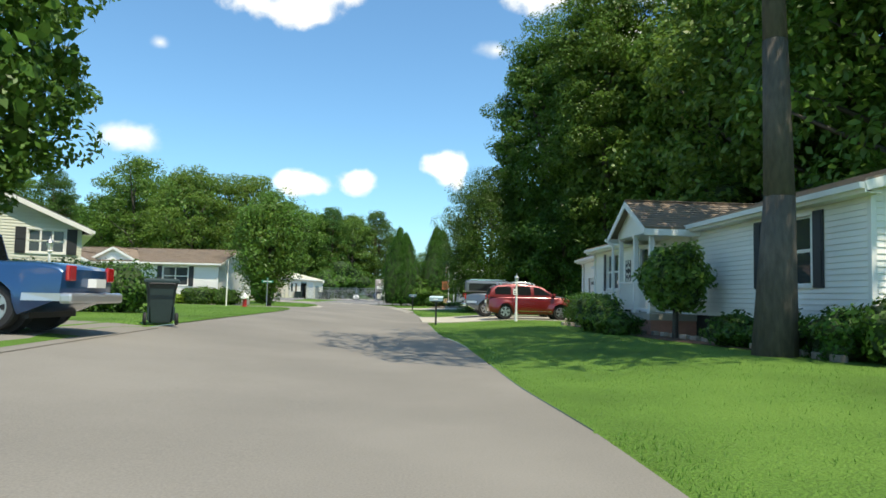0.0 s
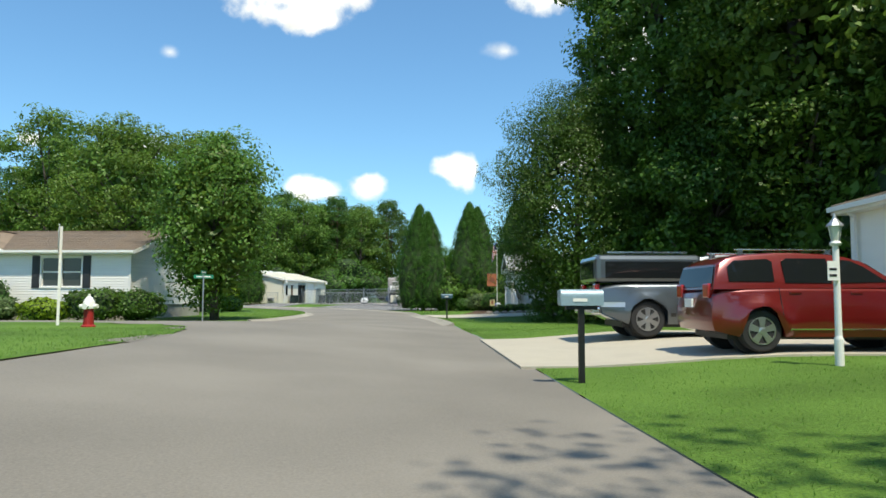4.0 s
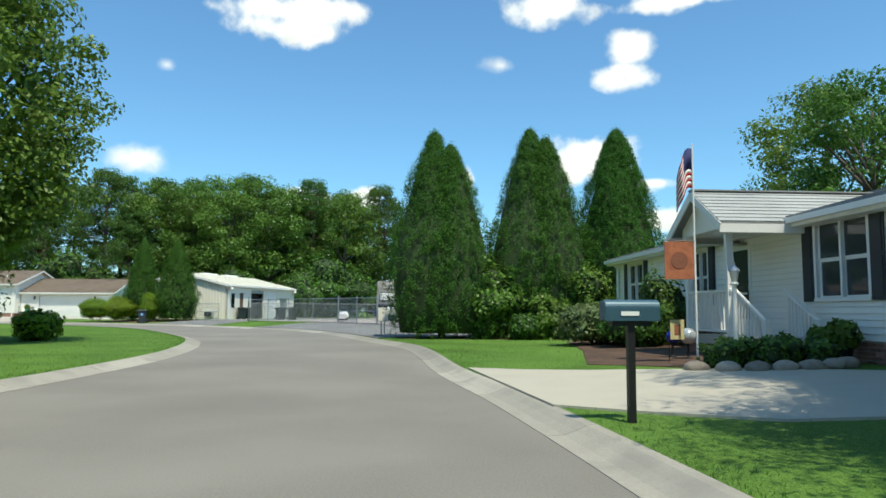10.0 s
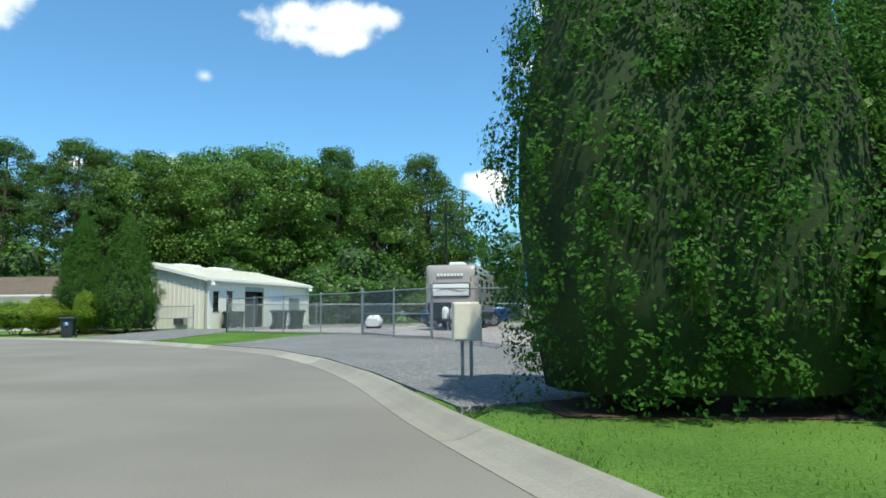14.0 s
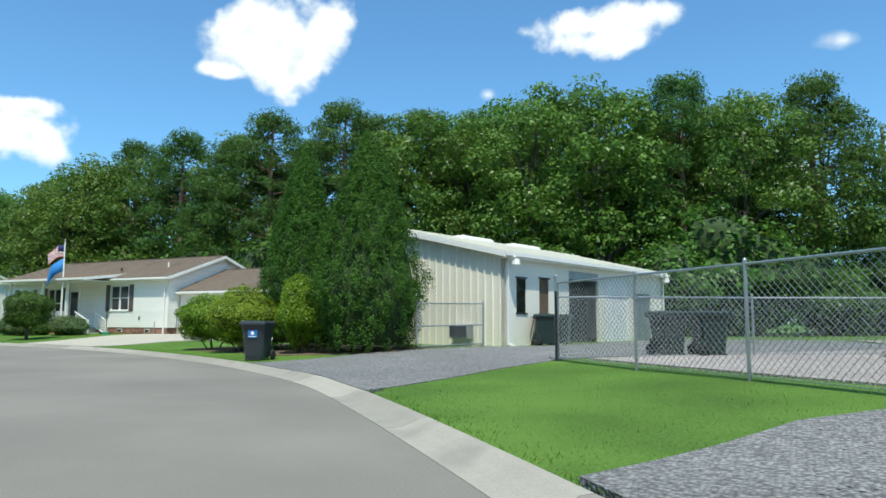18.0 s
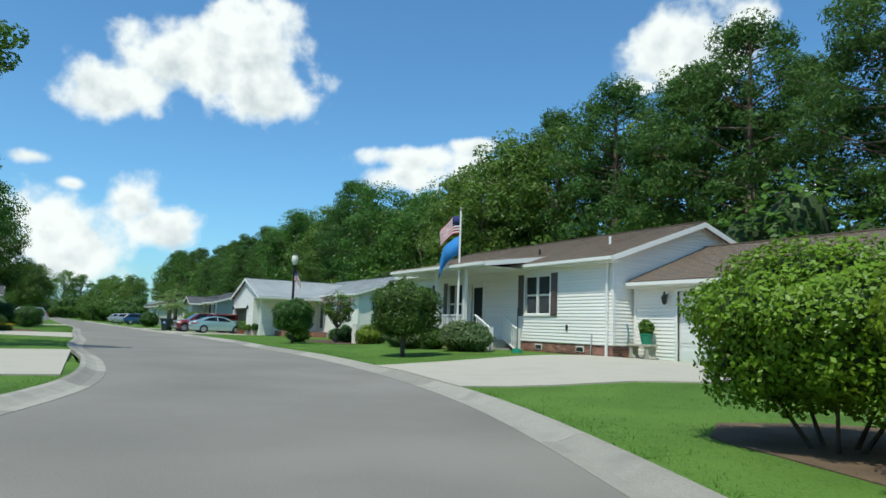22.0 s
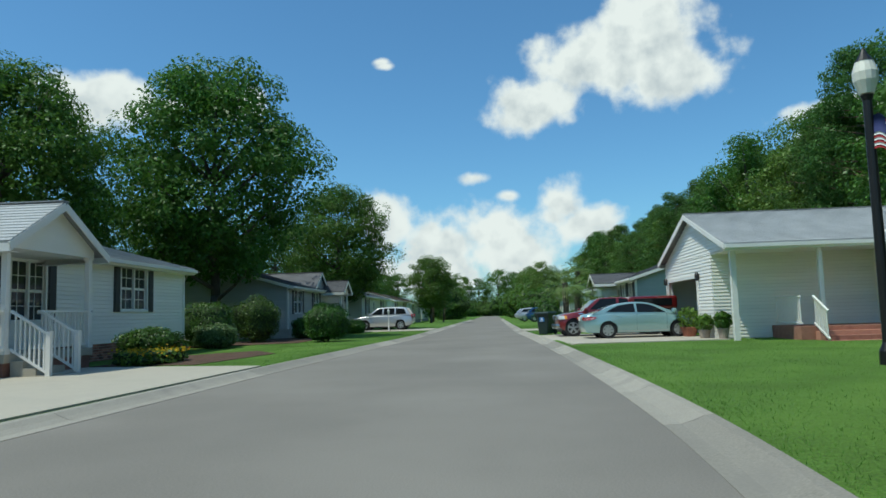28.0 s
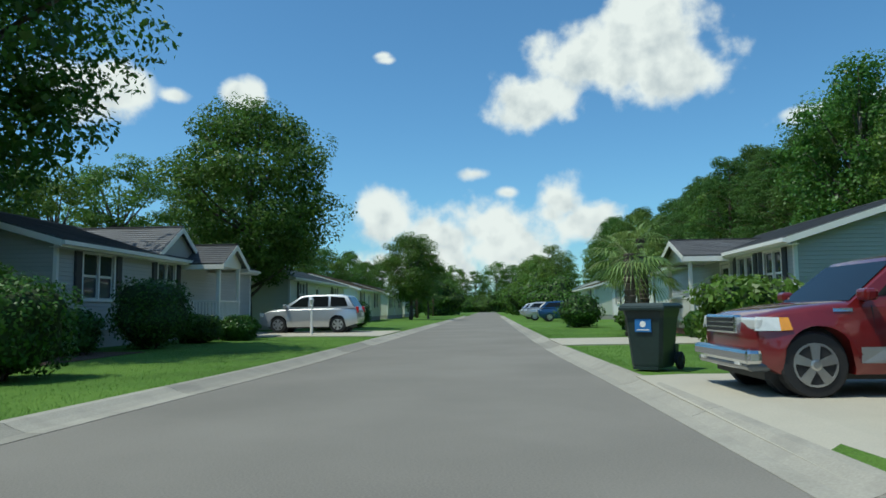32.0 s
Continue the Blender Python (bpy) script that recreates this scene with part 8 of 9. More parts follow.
def trailer(x, y, turn):
    t = thing("travel_trailer", "taupe travel trailer with a rounded front cap and white front window", "trailer", pose(x, y, ground_z(x, y) + 0.05, 0, 0, turn))
    rings = [round_ring(1.02, 1.25, 2.62, 0.3, -0.42, 0.22), round_ring(1.12, 1.0, 2.82, 0.26, -0.3, 0.16), round_ring(1.18, 0.86, 2.94, 0.2, -0.1, 0.08), round_ring(1.2, 0.8, 2.98, 0.14, 0.1, 0.0), round_ring(1.2, 0.8, 2.98, 0.14, 7.4, 0.0), round_ring(1.16, 0.86, 2.9, 0.16, 7.5, 0.0)]
    shell("body", loft_layers(rings), RV_TAUPE, t, 30)
    shell("front_apron", loft_layers([[(-1.0 * f, yy, 0.5), (-1.12 * f, yy, 0.9), (-1.1 * f, yy, 1.22), (1.1 * f, yy, 1.22), (1.12 * f, yy, 0.9), (1.0 * f, yy, 0.5)] for yy, f in ((-0.46, 0.9), (-0.3, 1.0), (0.3, 1.04))]), RV_BLACK, t, 30)
    surround = part("window_surround", box(-0.92, 0.92, -0.44, -0.30, 1.48, 2.14, bevel=0.06), RV_BLACK, t)
    part("front_panel", box(-0.86, 0.86, -0.46, -0.42, 1.54, 2.08, bevel=0.03), WHITE, surround)
    for k in range(9):
        u = -0.62 + k * 0.15
        part("swoosh", box(u, u + 0.14, -0.474, -0.456, 1.78 + 0.05 * math.sin(k * 0.7), 1.78 + 0.05 * math.sin(k * 0.7) + 0.03 + 0.012 * (4 - abs(k - 4)), bevel=0.006), RV_TAUPE, surround)
    for k in range(8):
        part("emblem_bar", box(-0.62 + k * 0.155, -0.52 + k * 0.155, -0.31, -0.16, 2.44, 2.56), WHITE, t)
    part("lower_skirt", box(-1.14, 1.14, 0.1, 7.3, 0.42, 0.84), RV_BLACK, t)
    part("side_stripe", box(-1.212, -1.196, 0.2, 7.2, 1.1, 1.35), RV_BLACK, t)
    for yy in (1.2, 3.4, 5.6):
        for sx in (-1.206, 1.206):
            part("side_window", box(sx - 0.012, sx + 0.012, yy, yy + 0.9, 1.75, 2.35, bevel=0.01), DARK_GLASS, t)
    part("roof_unit", box(-0.38, 0.38, 1.6, 2.5, 2.98, 3.22, bevel=0.06), WHITE, t)
    part("roof_vent", box(-0.2, 0.2, 4.6, 5.0, 2.98, 3.1, bevel=0.03), WHITE, t)
    for wy in (4.0, 4.85):
        for sx in (-1.02, 1.02):
            road_wheel(t, sx, wy, 0.36, 0.11)
    for sx in (-0.8, 0.8):
        part("jack_leg", box(sx - 0.04, sx + 0.04, 0.3, 0.38, -0.05, 0.5), STEEL, t)
    part("gas_bottle", lathe([(0.15, 0), (0.16, 0.05), (0.16, 0.42), (0.1, 0.52), (0.04, 0.55)], 14, at=(-0.18, -0.68, 0.5)), WHITE, t)
    part("gas_bottle", lathe([(0.15, 0), (0.16, 0.05), (0.16, 0.42), (0.1, 0.52), (0.04, 0.55)], 14, at=(0.18, -0.68, 0.5)), WHITE, t)
    part("drawbar", tube((-0.8, 0.2, 0.45), (0, -1.35, 0.45), 0.05, 0.05, 6), BLACK_IRON, t)
    part("drawbar", tube((0.8, 0.2, 0.45), (0, -1.35, 0.45), 0.05, 0.05, 6), BLACK_IRON, t)
    part("jockey_stand", tube((0, -1.1, -0.05), (0, -1.1, 0.75), 0.035, 0.035, 8), STEEL, t)


trailer(-8.7, 98.6, -6)
t = thing("motorhome", "black and tan motorhome with a teal curtained windscreen", "motorhome", pose(-4.3, 97.2, ground_z(-4.3, 97.2) + 0.03, 0, 0, -8))
shell("body", loft_layers([round_ring(1.2, 0.5, 2.95, 0.3, -0.22, 0.2), round_ring(1.25, 0.45, 3.08, 0.2, -0.05, 0.08), round_ring(1.25, 0.42, 3.1, 0.14, 0.2), round_ring(1.25, 0.42, 3.1, 0.14, 9.4), round_ring(1.2, 0.5, 3.04, 0.16, 9.5)]), RV_BLACK, t, 30)
part("screen_glass", box(-1.1, 1.1, -0.2, -0.06, 1.62, 2.78, bevel=0.05), DARK_GLASS, t)
for k in range(12):
    u = -1.0 + k * 0.165
    part("curtain_fold", tube((u, -0.19 - 0.012 * (k % 2), 1.72), (u, -0.19 - 0.012 * (k % 2), 2.68), 0.09, 0.085, 8), TEAL_CURTAIN, t)
part("screen_divider", box(-0.02, 0.02, -0.33, -0.29, 1.66, 2.74), RV_BLACK, t)
for sx in (-0.75, 0.3):
    part("wiper", tube((sx, -0.33, 1.66), (sx + 0.45, -0.33, 2.3), 0.012, 0.008, 6), BLACK_PLASTIC, t)
shell("front_mask", loft_layers([[(-1.24 * f, yy, 0.48), (-1.25 * f, yy, 0.95), (-1.2 * f, yy, 1.38), (1.2 * f, yy, 1.38), (1.25 * f, yy, 0.95), (1.24 * f, yy, 0.48)] for yy, f in ((-0.46, 0.9), (-0.36, 0.98), (-0.1, 1.01))]), RV_GOLD, t, 30)
part("dark_band", box(-1.16, 1.16, -0.48, -0.3, 1.14, 1.24, bevel=0.02), RV_BLACK, t)
part("bumper", box(-1.2, 1.2, -0.54, -0.3, 0.42, 0.6, bevel=0.05), RV_GOLD, t)
grille = part("grille", box(-0.68, 0.68, -0.5, -0.42, 0.66, 1.08, bevel=0.03), BLACK_PLASTIC, t)
for k in range(4):
    part("grille_bar", box(-0.62, 0.62, -0.515, -0.495, 0.72 + k * 0.09, 0.74 + k * 0.09), CHROME, grille)
for s in (-1, 1):
    part("headlight", box(s * 0.95 - 0.2, s * 0.95 + 0.2, -0.49, -0.38, 0.92, 1.1, bevel=0.03), CLEAR_LENS, t)
    mirror = part("wing_mirror", box(s * 1.42 - 0.1, s * 1.42 + 0.1, -0.38, -0.24, 1.75, 2.2, bevel=0.04), RV_BLACK, t)
    part("mirror_arm", tube((s * 1.2, -0.1, 2.3), (s * 1.42, -0.3, 2.2), 0.02, 0.02, 6), RV_BLACK, mirror)
    part("side_stripe", box(s * 1.255 - 0.006, s * 1.255 + 0.006, 0.3, 9.2, 0.6, 1.2), RV_GOLD, t)
    for wy, ln in ((0.5, 1.0), (2.6, 1.3), (5.4, 1.1)):
        part("side_window", box(s * 1.255 - 0.01, s * 1.255 + 0.01, wy, wy + ln, 1.8, 2.5, bevel=0.01), DARK_GLASS, t)
    for wy in (1.2, 7.0):
        road_wheel(t, s * 1.12, wy, 0.46, 0.14)
part("awning", tube((-1.3, 1.5, 2.98), (-1.3, 6.5, 2.98), 0.07, 0.07, 10), WHITE, t)
part("roof_unit", box(-0.5, 0.4, 1.8, 2.8, 3.1, 3.36, bevel=0.08), BLACK_PLASTIC, t)
part("roof_dome", lathe([(0.28, 3.1), (0.28, 3.25), (0.2, 3.4), (0.05, 3.46)], 16, at=(0.5, 0.9, 0)), BLACK_PLASTIC, t)
t = thing("white_trailer", "white travel trailer with a rounded nose", "trailer", pose(-0.2, 98.5, ground_z(-0.2, 98.5) + 0.03, 0, 0, -10))
part("body", loft_layers([[(px * f, py, 0.6 + (pz - 0.6) * f2) for px, pz in [(-1.15, 0.6), (-1.15, 2.4), (-0.9, 2.75), (0.9, 2.75), (1.15, 2.4), (1.15, 0.6)]] for py, f, f2 in ((-0.6, 0.85, 0.7), (-0.3, 0.96, 0.9), (0, 1, 1), (6, 1, 1))]), WHITE, t)
part("lower_band", box(-1.16, 1.16, -0.5, 6, 0.5, 0.95), RV_BLACK, t)
for s in (-1, 1):
    bm = lathe([(0.2, -0.1), (0.34, -0.1), (0.34, 0.1), (0.2, 0.1)], 16)
    bmesh.ops.rotate(bm, verts=bm.verts, cent=(0, 0, 0), matrix=Matrix.Rotation(radians(90), 3, "Y"))
    bmesh.ops.translate(bm, verts=bm.verts, vec=(s * 0.95, 3.2, 0.34))
    part("wheel", bm, RUBBER, t)
part("tongue_jack", box(-0.06, 0.06, -1.2, -0.4, -0.05, 0.6), BLACK_IRON, t)
t = thing("covered_watercraft", "small watercraft under a pale cover on the stones", "watercraft", pose(-13.3, 104.6, ground_z(-13.3, 104.6) + 0.05, 0, 0, 96) @ Matrix.Diagonal((0.9, 0.9, 0.72, 1)))
shell("hull", loft_layers([[(px, py * w, 0.15 + pz * h) for py, pz in ((-0.55, 0.35), (-0.35, 0.0), (0.35, 0.0), (0.55, 0.35), (0.3, 0.75), (-0.3, 0.75))] for px, w, h in ((-1.4, 0.8, 0.7), (-0.6, 1, 0.9), (0.2, 1, 1.1), (1.0, 0.8, 0.8), (1.5, 0.25, 0.5))]), FLAG_WHITE, t, 75)
part("cradle", box(-1.2, 1.0, -0.4, 0.4, -0.05, 0.16), BLACK_IRON, t)
car("dark_yard_truck", "dark pickup parked inside the yard", at_ground(-8.6, 107.5, 185), "pickup truck", 1.9, TRUCK_LINE, (-1.75, 1.75), 0.38, TRUCK_ROOF, [[(-0.18, 1.24), (-0.18, 1.72), (0.52, 1.72), (1.02, 1.24)]], BLUE_PAINT)


# ---- shrubs and beds ----
BEDS = "clipped shrubs"


def bush(kind, x, y, rx, ry, rz, n, leaf, material, label, turn=0, **kw):
    t = shrub(kind, int(abs(x * 31 + y * 17)) % 9973, rx, ry, rz, n, leaf, material, label, **kw)
    t.matrix_basis = pose(x, y, ground_z(x, y) - 0.03, 0, 0, turn)
    return t


mast = thing("radio_mast", "tall thin dark pole beyond the storage yard", "pole", pose(-9.8, 112.6, ground_z(-9.8, 112.6)))
part("mast_pole", tube((0, 0, -0.3), (0, 0, 8.3), 0.07, 0.05, 8), BLACK_IRON, mast)
stone = tagged(part("garden_stone", box(-0.16, 0.16, -0.09, 0.09, -0.05, 0.3, bevel=0.04), STONE), "small grey standing stone beside the flagpole", "stone")
stone.location = (-54.3, 112.2, ground_z(-54.3, 112.2))
# clipped trees on the flag house's lawn
bush("topiary_tree", -51.25, 109.2, 1.12, 1.12, 0.98, 15000, 0.042, LEAF_SHRUB, "round clipped shrub-tree on a short trunk", stem=0.62, category="topiary", group="topiary trees")
bush("topiary_tree", -65.3, 109.9, 1.02, 1.02, 0.92, 13000, 0.042, LEAF_SHRUB, "round clipped shrub-tree beside the street lamp", stem=0.5, category="topiary", group="topiary trees")
crape = put(broad_tree("crape_myrtle", 71, 2.9, 0.95, 1.1, 26, 70, 0.07, LEAF, label="small crape myrtle with dark leaves and pink blooms", clump_r=0.4), -68.3, 113.4, 0)
rngf = np.random.default_rng(5)
part("blossom", leaves_mesh("blossom", np.array([(0.85 * math.cos(a), 0.85 * math.sin(a), 2.1 + 0.5 * rngf.random()) for a in np.linspace(0, 6.2, 90)]) + rngf.normal(scale=0.09, size=(90, 3)), rngf.normal(size=(90, 3)), 0.06, rngf), FLOWER_PINK, crape)
for x, y, r, mt in ((-56.6, 111.7, 0.62, LEAF_PALE), (-55.2, 111.6, 0.62, LEAF_PALE), (-54.2, 112.0, 0.5, LEAF_SHRUB), (-52.4, 112.0, 0.66, LEAF_PALE), (-51.5, 112.2, 0.6, LEAF_PALE), (-63.5, 113.3, 0.6, LEAF_YELLOW), (-65.2, 113.9, 0.55, LEAF_PALE), (-69.8, 114.6, 0.6, LEAF_SHRUB), (-66.2, 115.0, 0.7, LEAF_SHRUB), (-71.8, 114.8, 0.5, LEAF_SHRUB), (-61.5, 114.0, 0.5, LEAF_PALE)):
    bush("foundation_shrub", x, y, r * 1.15, r, r * 0.85, 3600, 0.04, mt, "low rounded shrub in a bed before the house", group=BEDS)
bush("lawn_shrub", -67.6, 110.9, 0.62, 0.62, 0.45, 1500, 0.06, LEAF_SHRUB, "low dark rounded shrub on the lawn", group=BEDS)
# big clipped yellow-green shrubs beside the metal building
for x, y, rx, rz in ((-34.3, 105.3, 1.35, 0.82), (-31.9, 104.2, 1.3, 0.86), (-29.0, 103.6, 0.85, 1.0)):
    bush("golden_shrub", x, y, rx, rx * 0.85, rz, 26000, 0.03, LEAF_YELLOW, "large rounded yellow-green shrub over bare stems", lift=0.34, group="golden shrubs")
# porch house
bush("rounded_hedge", 0.1, 66.3, 1.35, 1.1, 0.62, 3600, 0.06, LEAF_PALE, "broad rounded pale-green hedge shrub", group=BEDS)
bush("rounded_hedge", 0.5, 64.6, 0.9, 0.8, 0.6, 2400, 0.06, LEAF_SHRUB, "broad rounded green hedge shrub", group=BEDS)
bush("leafy_shrub", 1.3, 65.2, 0.7, 0.7, 0.85, 2600, 0.06, LEAF_SHRUB, "loose leafy shrub beside the porch", lumps=0.25)
for k in range(7):
    bush("flower_clump", 0.3 + 0.28 * k, 58.5 + 0.25 * (k % 3), 0.28, 0.28, 0.26, 340, 0.05, LEAF_LIGHT, "small leafy flower clump in a stone-edged bed", lumps=0.3, group="flower clumps")
for k, (x, y) in enumerate(((0.2, 57.9), (0.6, 57.75), (1.0, 57.7), (1.4, 57.65), (1.8, 57.75), (2.1, 57.95), (-0.2, 58.2))):
    bm = bmesh.new()
    bmesh.ops.create_icosphere(bm, subdivisions=2, radius=0.17)
    for v in bm.verts:
        v.co = Vector((v.co.x * 1.25, v.co.y, v.co.z * 0.7)) * (1 + 0.14 * noise.noise(v.co * 6 + Vector((k, 0, 0))))
    s = tagged(part("edging_stone", bm, STONE, smooth=True), "rough brown edging stone beside a flower bed", "stone", "edging stones")
    s.location = (x, y, ground_z(x, y) + 0.06)
bush("rounded_hedge", -1.5, 73.0, 0.6, 0.5, 0.5, 1200, 0.06, LEAF_SHRUB, "low shrub under the evergreens", group=BEDS)
for k, (x, y, r, h) in enumerate(((-2.6, 74.2, 1.3, 1.7), (1.0, 74.4, 1.3, 1.6), (4.0, 74.6, 1.4, 1.5), (5.6, 74.4, 1.2, 1.1), (-0.6, 73.9, 1.0, 1.0))):
    bush("wax_myrtle", x, y, r, r, h * 0.8, 4200, 0.085, LEAF_LIGHT, "loose light-green shrub between tall evergreens", lumps=0.25, group="filler shrubs")
# first house
bush("hydrangea_bush", 5.95, 18.1, 0.8, 0.8, 0.78, 4200, 0.07, LEAF_LIGHT, "tall rounded flowering shrub before the porch", lumps=0.2, stem=0.8)
for y, x, r, h in ((28.0, 5.55, 0.75, 0.6), (26.8, 5.6, 0.8, 0.6), (25.6, 5.65, 0.75, 0.6), (24.4, 5.7, 0.7, 0.58), (23.4, 5.75, 0.7, 0.56)):
    bush("box_hedge", x, y, r, 0.6, h, 3400, 0.036, LEAF_SHRUB, "clipped square box hedge below windows", square=3, group="box hedge")
for y, x, r, h in ((21.4, 4.7, 0.7, 0.5), (20.4, 4.65, 0.65, 0.42), (19.4, 4.85, 0.5, 0.3), (15.2, 6.3, 0.5, 0.34), (13.9, 6.7, 0.5, 0.4), (12.2, 7.0, 0.6, 0.45), (11.2, 7.4, 0.8, 0.6)):
    bush("loose_shrub", x, y, r, r, h, 2400, 0.05, LEAF_LIGHT if y > 20 else LEAF_SHRUB, "loose leafy shrub in a mulch bed", lumps=0.3, group="bed shrubs")
for k in range(26):
    f = k / 25
    x, y = 4.35 + (6.6 - 4.35) * f + 0.5 * math.sin(f * 3.1), 25.4 + (11.8 - 25.4) * f
    s = tagged(part("edging_block", box(-0.14, 0.14, -0.08, 0.08, -0.06, 0.1, bevel=0.02), STONE), "weathered grey edging block along a mulch bed", "edging block", "bed edging")
    s.matrix_basis = pose(x, y, ground_z(x, y) + 0.02, 0, 0, 98 + 6 * math.sin(k))
# corner house
for x, y, rx, rz, mt in ((-17.2, 49.0, 1.3, 0.75, LEAF_SHRUB), (-19.2, 48.8, 1.2, 0.5, LEAF_YELLOW), (-21.4, 48.7, 1.1, 0.5, LEAF_PALE), (-22.2, 49.4, 1.0, 0.95, LEAF_SHRUB), (-24.6, 48.9, 1.0, 0.75, LEAF_SHRUB), (-27, 48.8, 1.2, 0.5, LEAF_SHRUB), (-29.5, 48.9, 1.2, 0.5, LEAF_SHRUB), (-15.6, 49.4, 1.1, 0.7, LEAF_SHRUB)):
    bush("rounded_shrub", x, y, rx, 0.9, rz, 2200, 0.07, mt, "rounded shrub in front of the corner house", group="corner house shrubs")
put(broad_tree("corner_tree", 77, 8.6, 2.5, 0.5, 120, 150, 0.09, LEAF_LIGHT, label="light green tree with low foliage beside the corner house", clump_r=1.0, inner=2200), -12.9, 51.0, 0)
# hedge by the cream house
for k in range(6):
    bush("clipped_hedge", -19.0 + 1.7 * k, 22.0 + 0.1 * k, 1.1, 0.9, 0.8, 2200, 0.06, LEAF_SHRUB, "clipped green hedge behind the pickup", square=1.5, group="clipped hedge")
# across the green, by the bend
for x, y, rx, rz in ((-18.4, 70.4, 0.75, 0.55), (-42, 84, 1.2, 0.8), (-45, 86, 1.2, 0.8)):
    bush("rounded_shrub", x, y, rx, rx, rz, 2000, 0.07, LEAF_YELLOW, "rounded light green shrub on the lawn", group="green shrubs")
# left houses of the last street
for x, y, rx, rz, mt in ((-87.5, 94.6, 0.85, 0.5, LEAF_PALE), (-93.1, 94.2, 1.15, 1.15, LEAF_SHRUB), (-91.8, 97.8, 1.0, 0.88, LEAF_SHRUB), (-100.6, 95.7, 1.05, 1.0, LEAF_SHRUB), (-103.8, 95.6, 0.8, 0.5, LEAF_SHRUB), (-97.6, 95.2, 0.7, 0.6, LEAF_SHRUB), (-105.8, 96.2, 0.7, 0.45, LEAF_SHRUB), (-88.9, 93.6, 1.2, 0.95, LEAF_SHRUB), (-79.2, 96.2, 0.8, 0.5, LEAF_SHRUB), (-69.4, 95.0, 0.7, 0.6, LEAF_SHRUB), (-117, 96.5, 0.9, 0.7, LEAF_SHRUB), (-122, 97, 1.0, 0.8, LEAF_SHRUB)):
    bush("lawn_shrub", x, y, rx, rx, rz, 6000, 0.042, mt, "rounded clipped shrub beside a house", group="lawn shrubs")
for k in range(9):
    x, y = -77.7 - 0.5 * (k % 5), 96.4 + 0.5 * (k // 5)
    t = bush("flower_clump", x, y, 0.32, 0.32, 0.2, 300, 0.05, LEAF_LIGHT, "low clump of yellow flowers by the walk", lumps=0.3, group="yellow flowers")
    rr = np.random.default_rng(k)
    part("blossom", leaves_mesh("blossom", rr.normal(scale=(0.2, 0.2, 0.05), size=(60, 3)) + np.array((0, 0, 0.38)), rr.normal(size=(60, 3)) + np.array((0, 0, 1)), 0.035, rr, aspect=0.9), FLOWER_YELLOW, t)
# grey house with palms
bush("leafy_shrub", -100.2, 111.6, 1.3, 1.1, 0.95, 3600, 0.09, LEAF_LIGHT, "large loose leafy shrub beside the grey house", lumps=0.25)
for x, y, r in ((-118, 109.4, 1.1), (-104.6, 111.8, 0.6), (-121, 110, 0.8), (-113.6, 111.2, 0.7)):
    bush("lawn_shrub", x, y, r, r, r * 0.8, 1800, 0.07, LEAF_SHRUB, "rounded shrub on the lawn of the grey house", group="palm house shrubs")
put(palm("palm_tree", 81, 2.9, "cabbage palm with a stout trunk and fan leaves"), -106.6, 109.9, 0)
put(palm("palm_tree", 82, 3.9, "tall cabbage palm with fan leaves"), -111.6, 111.3, 70)
put(palm("palm_tree", 83, 2.4, "short cabbage palm with fan leaves"), -109.2, 110.9, 140)


def potted(x, y, r, h, pot, leaf, label, size=0.45):
    t = thing("potted_plant", label, "potted plant", pose(x, y, max(ground_z(x, y), float(rise(x, y))) + 0.03))
    part("pot", lathe([(r * 0.75, 0), (r, h * 0.85), (r * 1.08, h * 0.9), (r * 1.05, h), (r * 0.85, h - 0.03)], 14), pot, t)
    rr = np.random.default_rng(int(abs(x) * 10))
    p, d = blob_points(rr, 420, size, 1.0)
    part("foliage", leaves_mesh("foliage", p + np.array((0, 0, h + size * 0.75)), d, 0.07, rr), leaf, t)
    return t


potted(-86.6, 112.45, 0.28, 0.34, TERRACOTTA, LEAF_LIGHT, "leafy plant in a terracotta pot by the garage", 0.42)
potted(-84.9, 112.5, 0.2, 0.28, STONE, LEAF_LIGHT, "leafy plant in a stone pot by the garage", 0.3)
potted(-84.2, 112.9, 0.18, 0.34, STONE, LEAF_SHRUB, "small plant in a stone urn by the porch", 0.3)
bench = thing("garden_bench", "small pale concrete garden bench by the garage wall", "bench", pose(-46.55, 115.25, ground_z(-46.55, 115.25) + 0.03))
part("seat", box(-0.5, 0.5, -0.17, 0.17, 0.36, 0.43, bevel=0.015), CONCRETE, bench)
for s in (-0.34, 0.34):
    part("leg", prism([(s - 0.12, 0), (s + 0.12, 0), (s + 0.06, 0.1), (s + 0.06, 0.28), (s + 0.13, 0.36), (s - 0.13, 0.36), (s - 0.06, 0.28), (s - 0.06, 0.1)], -0.13, 0.13), CONCRETE, bench)
potted(-46.35, 115.25, 0.2, 0.34, SIGN_GREEN, LEAF_LIGHT, "fern in a green planter on a garden bench", 0.24).location.z += 0.43
reel = thing("garden_hose", "coiled blue-grey garden hose hanging on a stand by the wall", "hose", pose(-47.35, 115.35, ground_z(-47.35, 115.35) + 0.02))
HOSE_BLUE = mat("blue_grey_hose", (0.12, 0.26, 0.30), rough=0.5, spread=0.2)
part("stand", tube((0, 0.06, 0), (0, 0.06, 1.15), 0.025, 0.025, 8), BLACK_IRON, reel)
bm = bmesh.new()
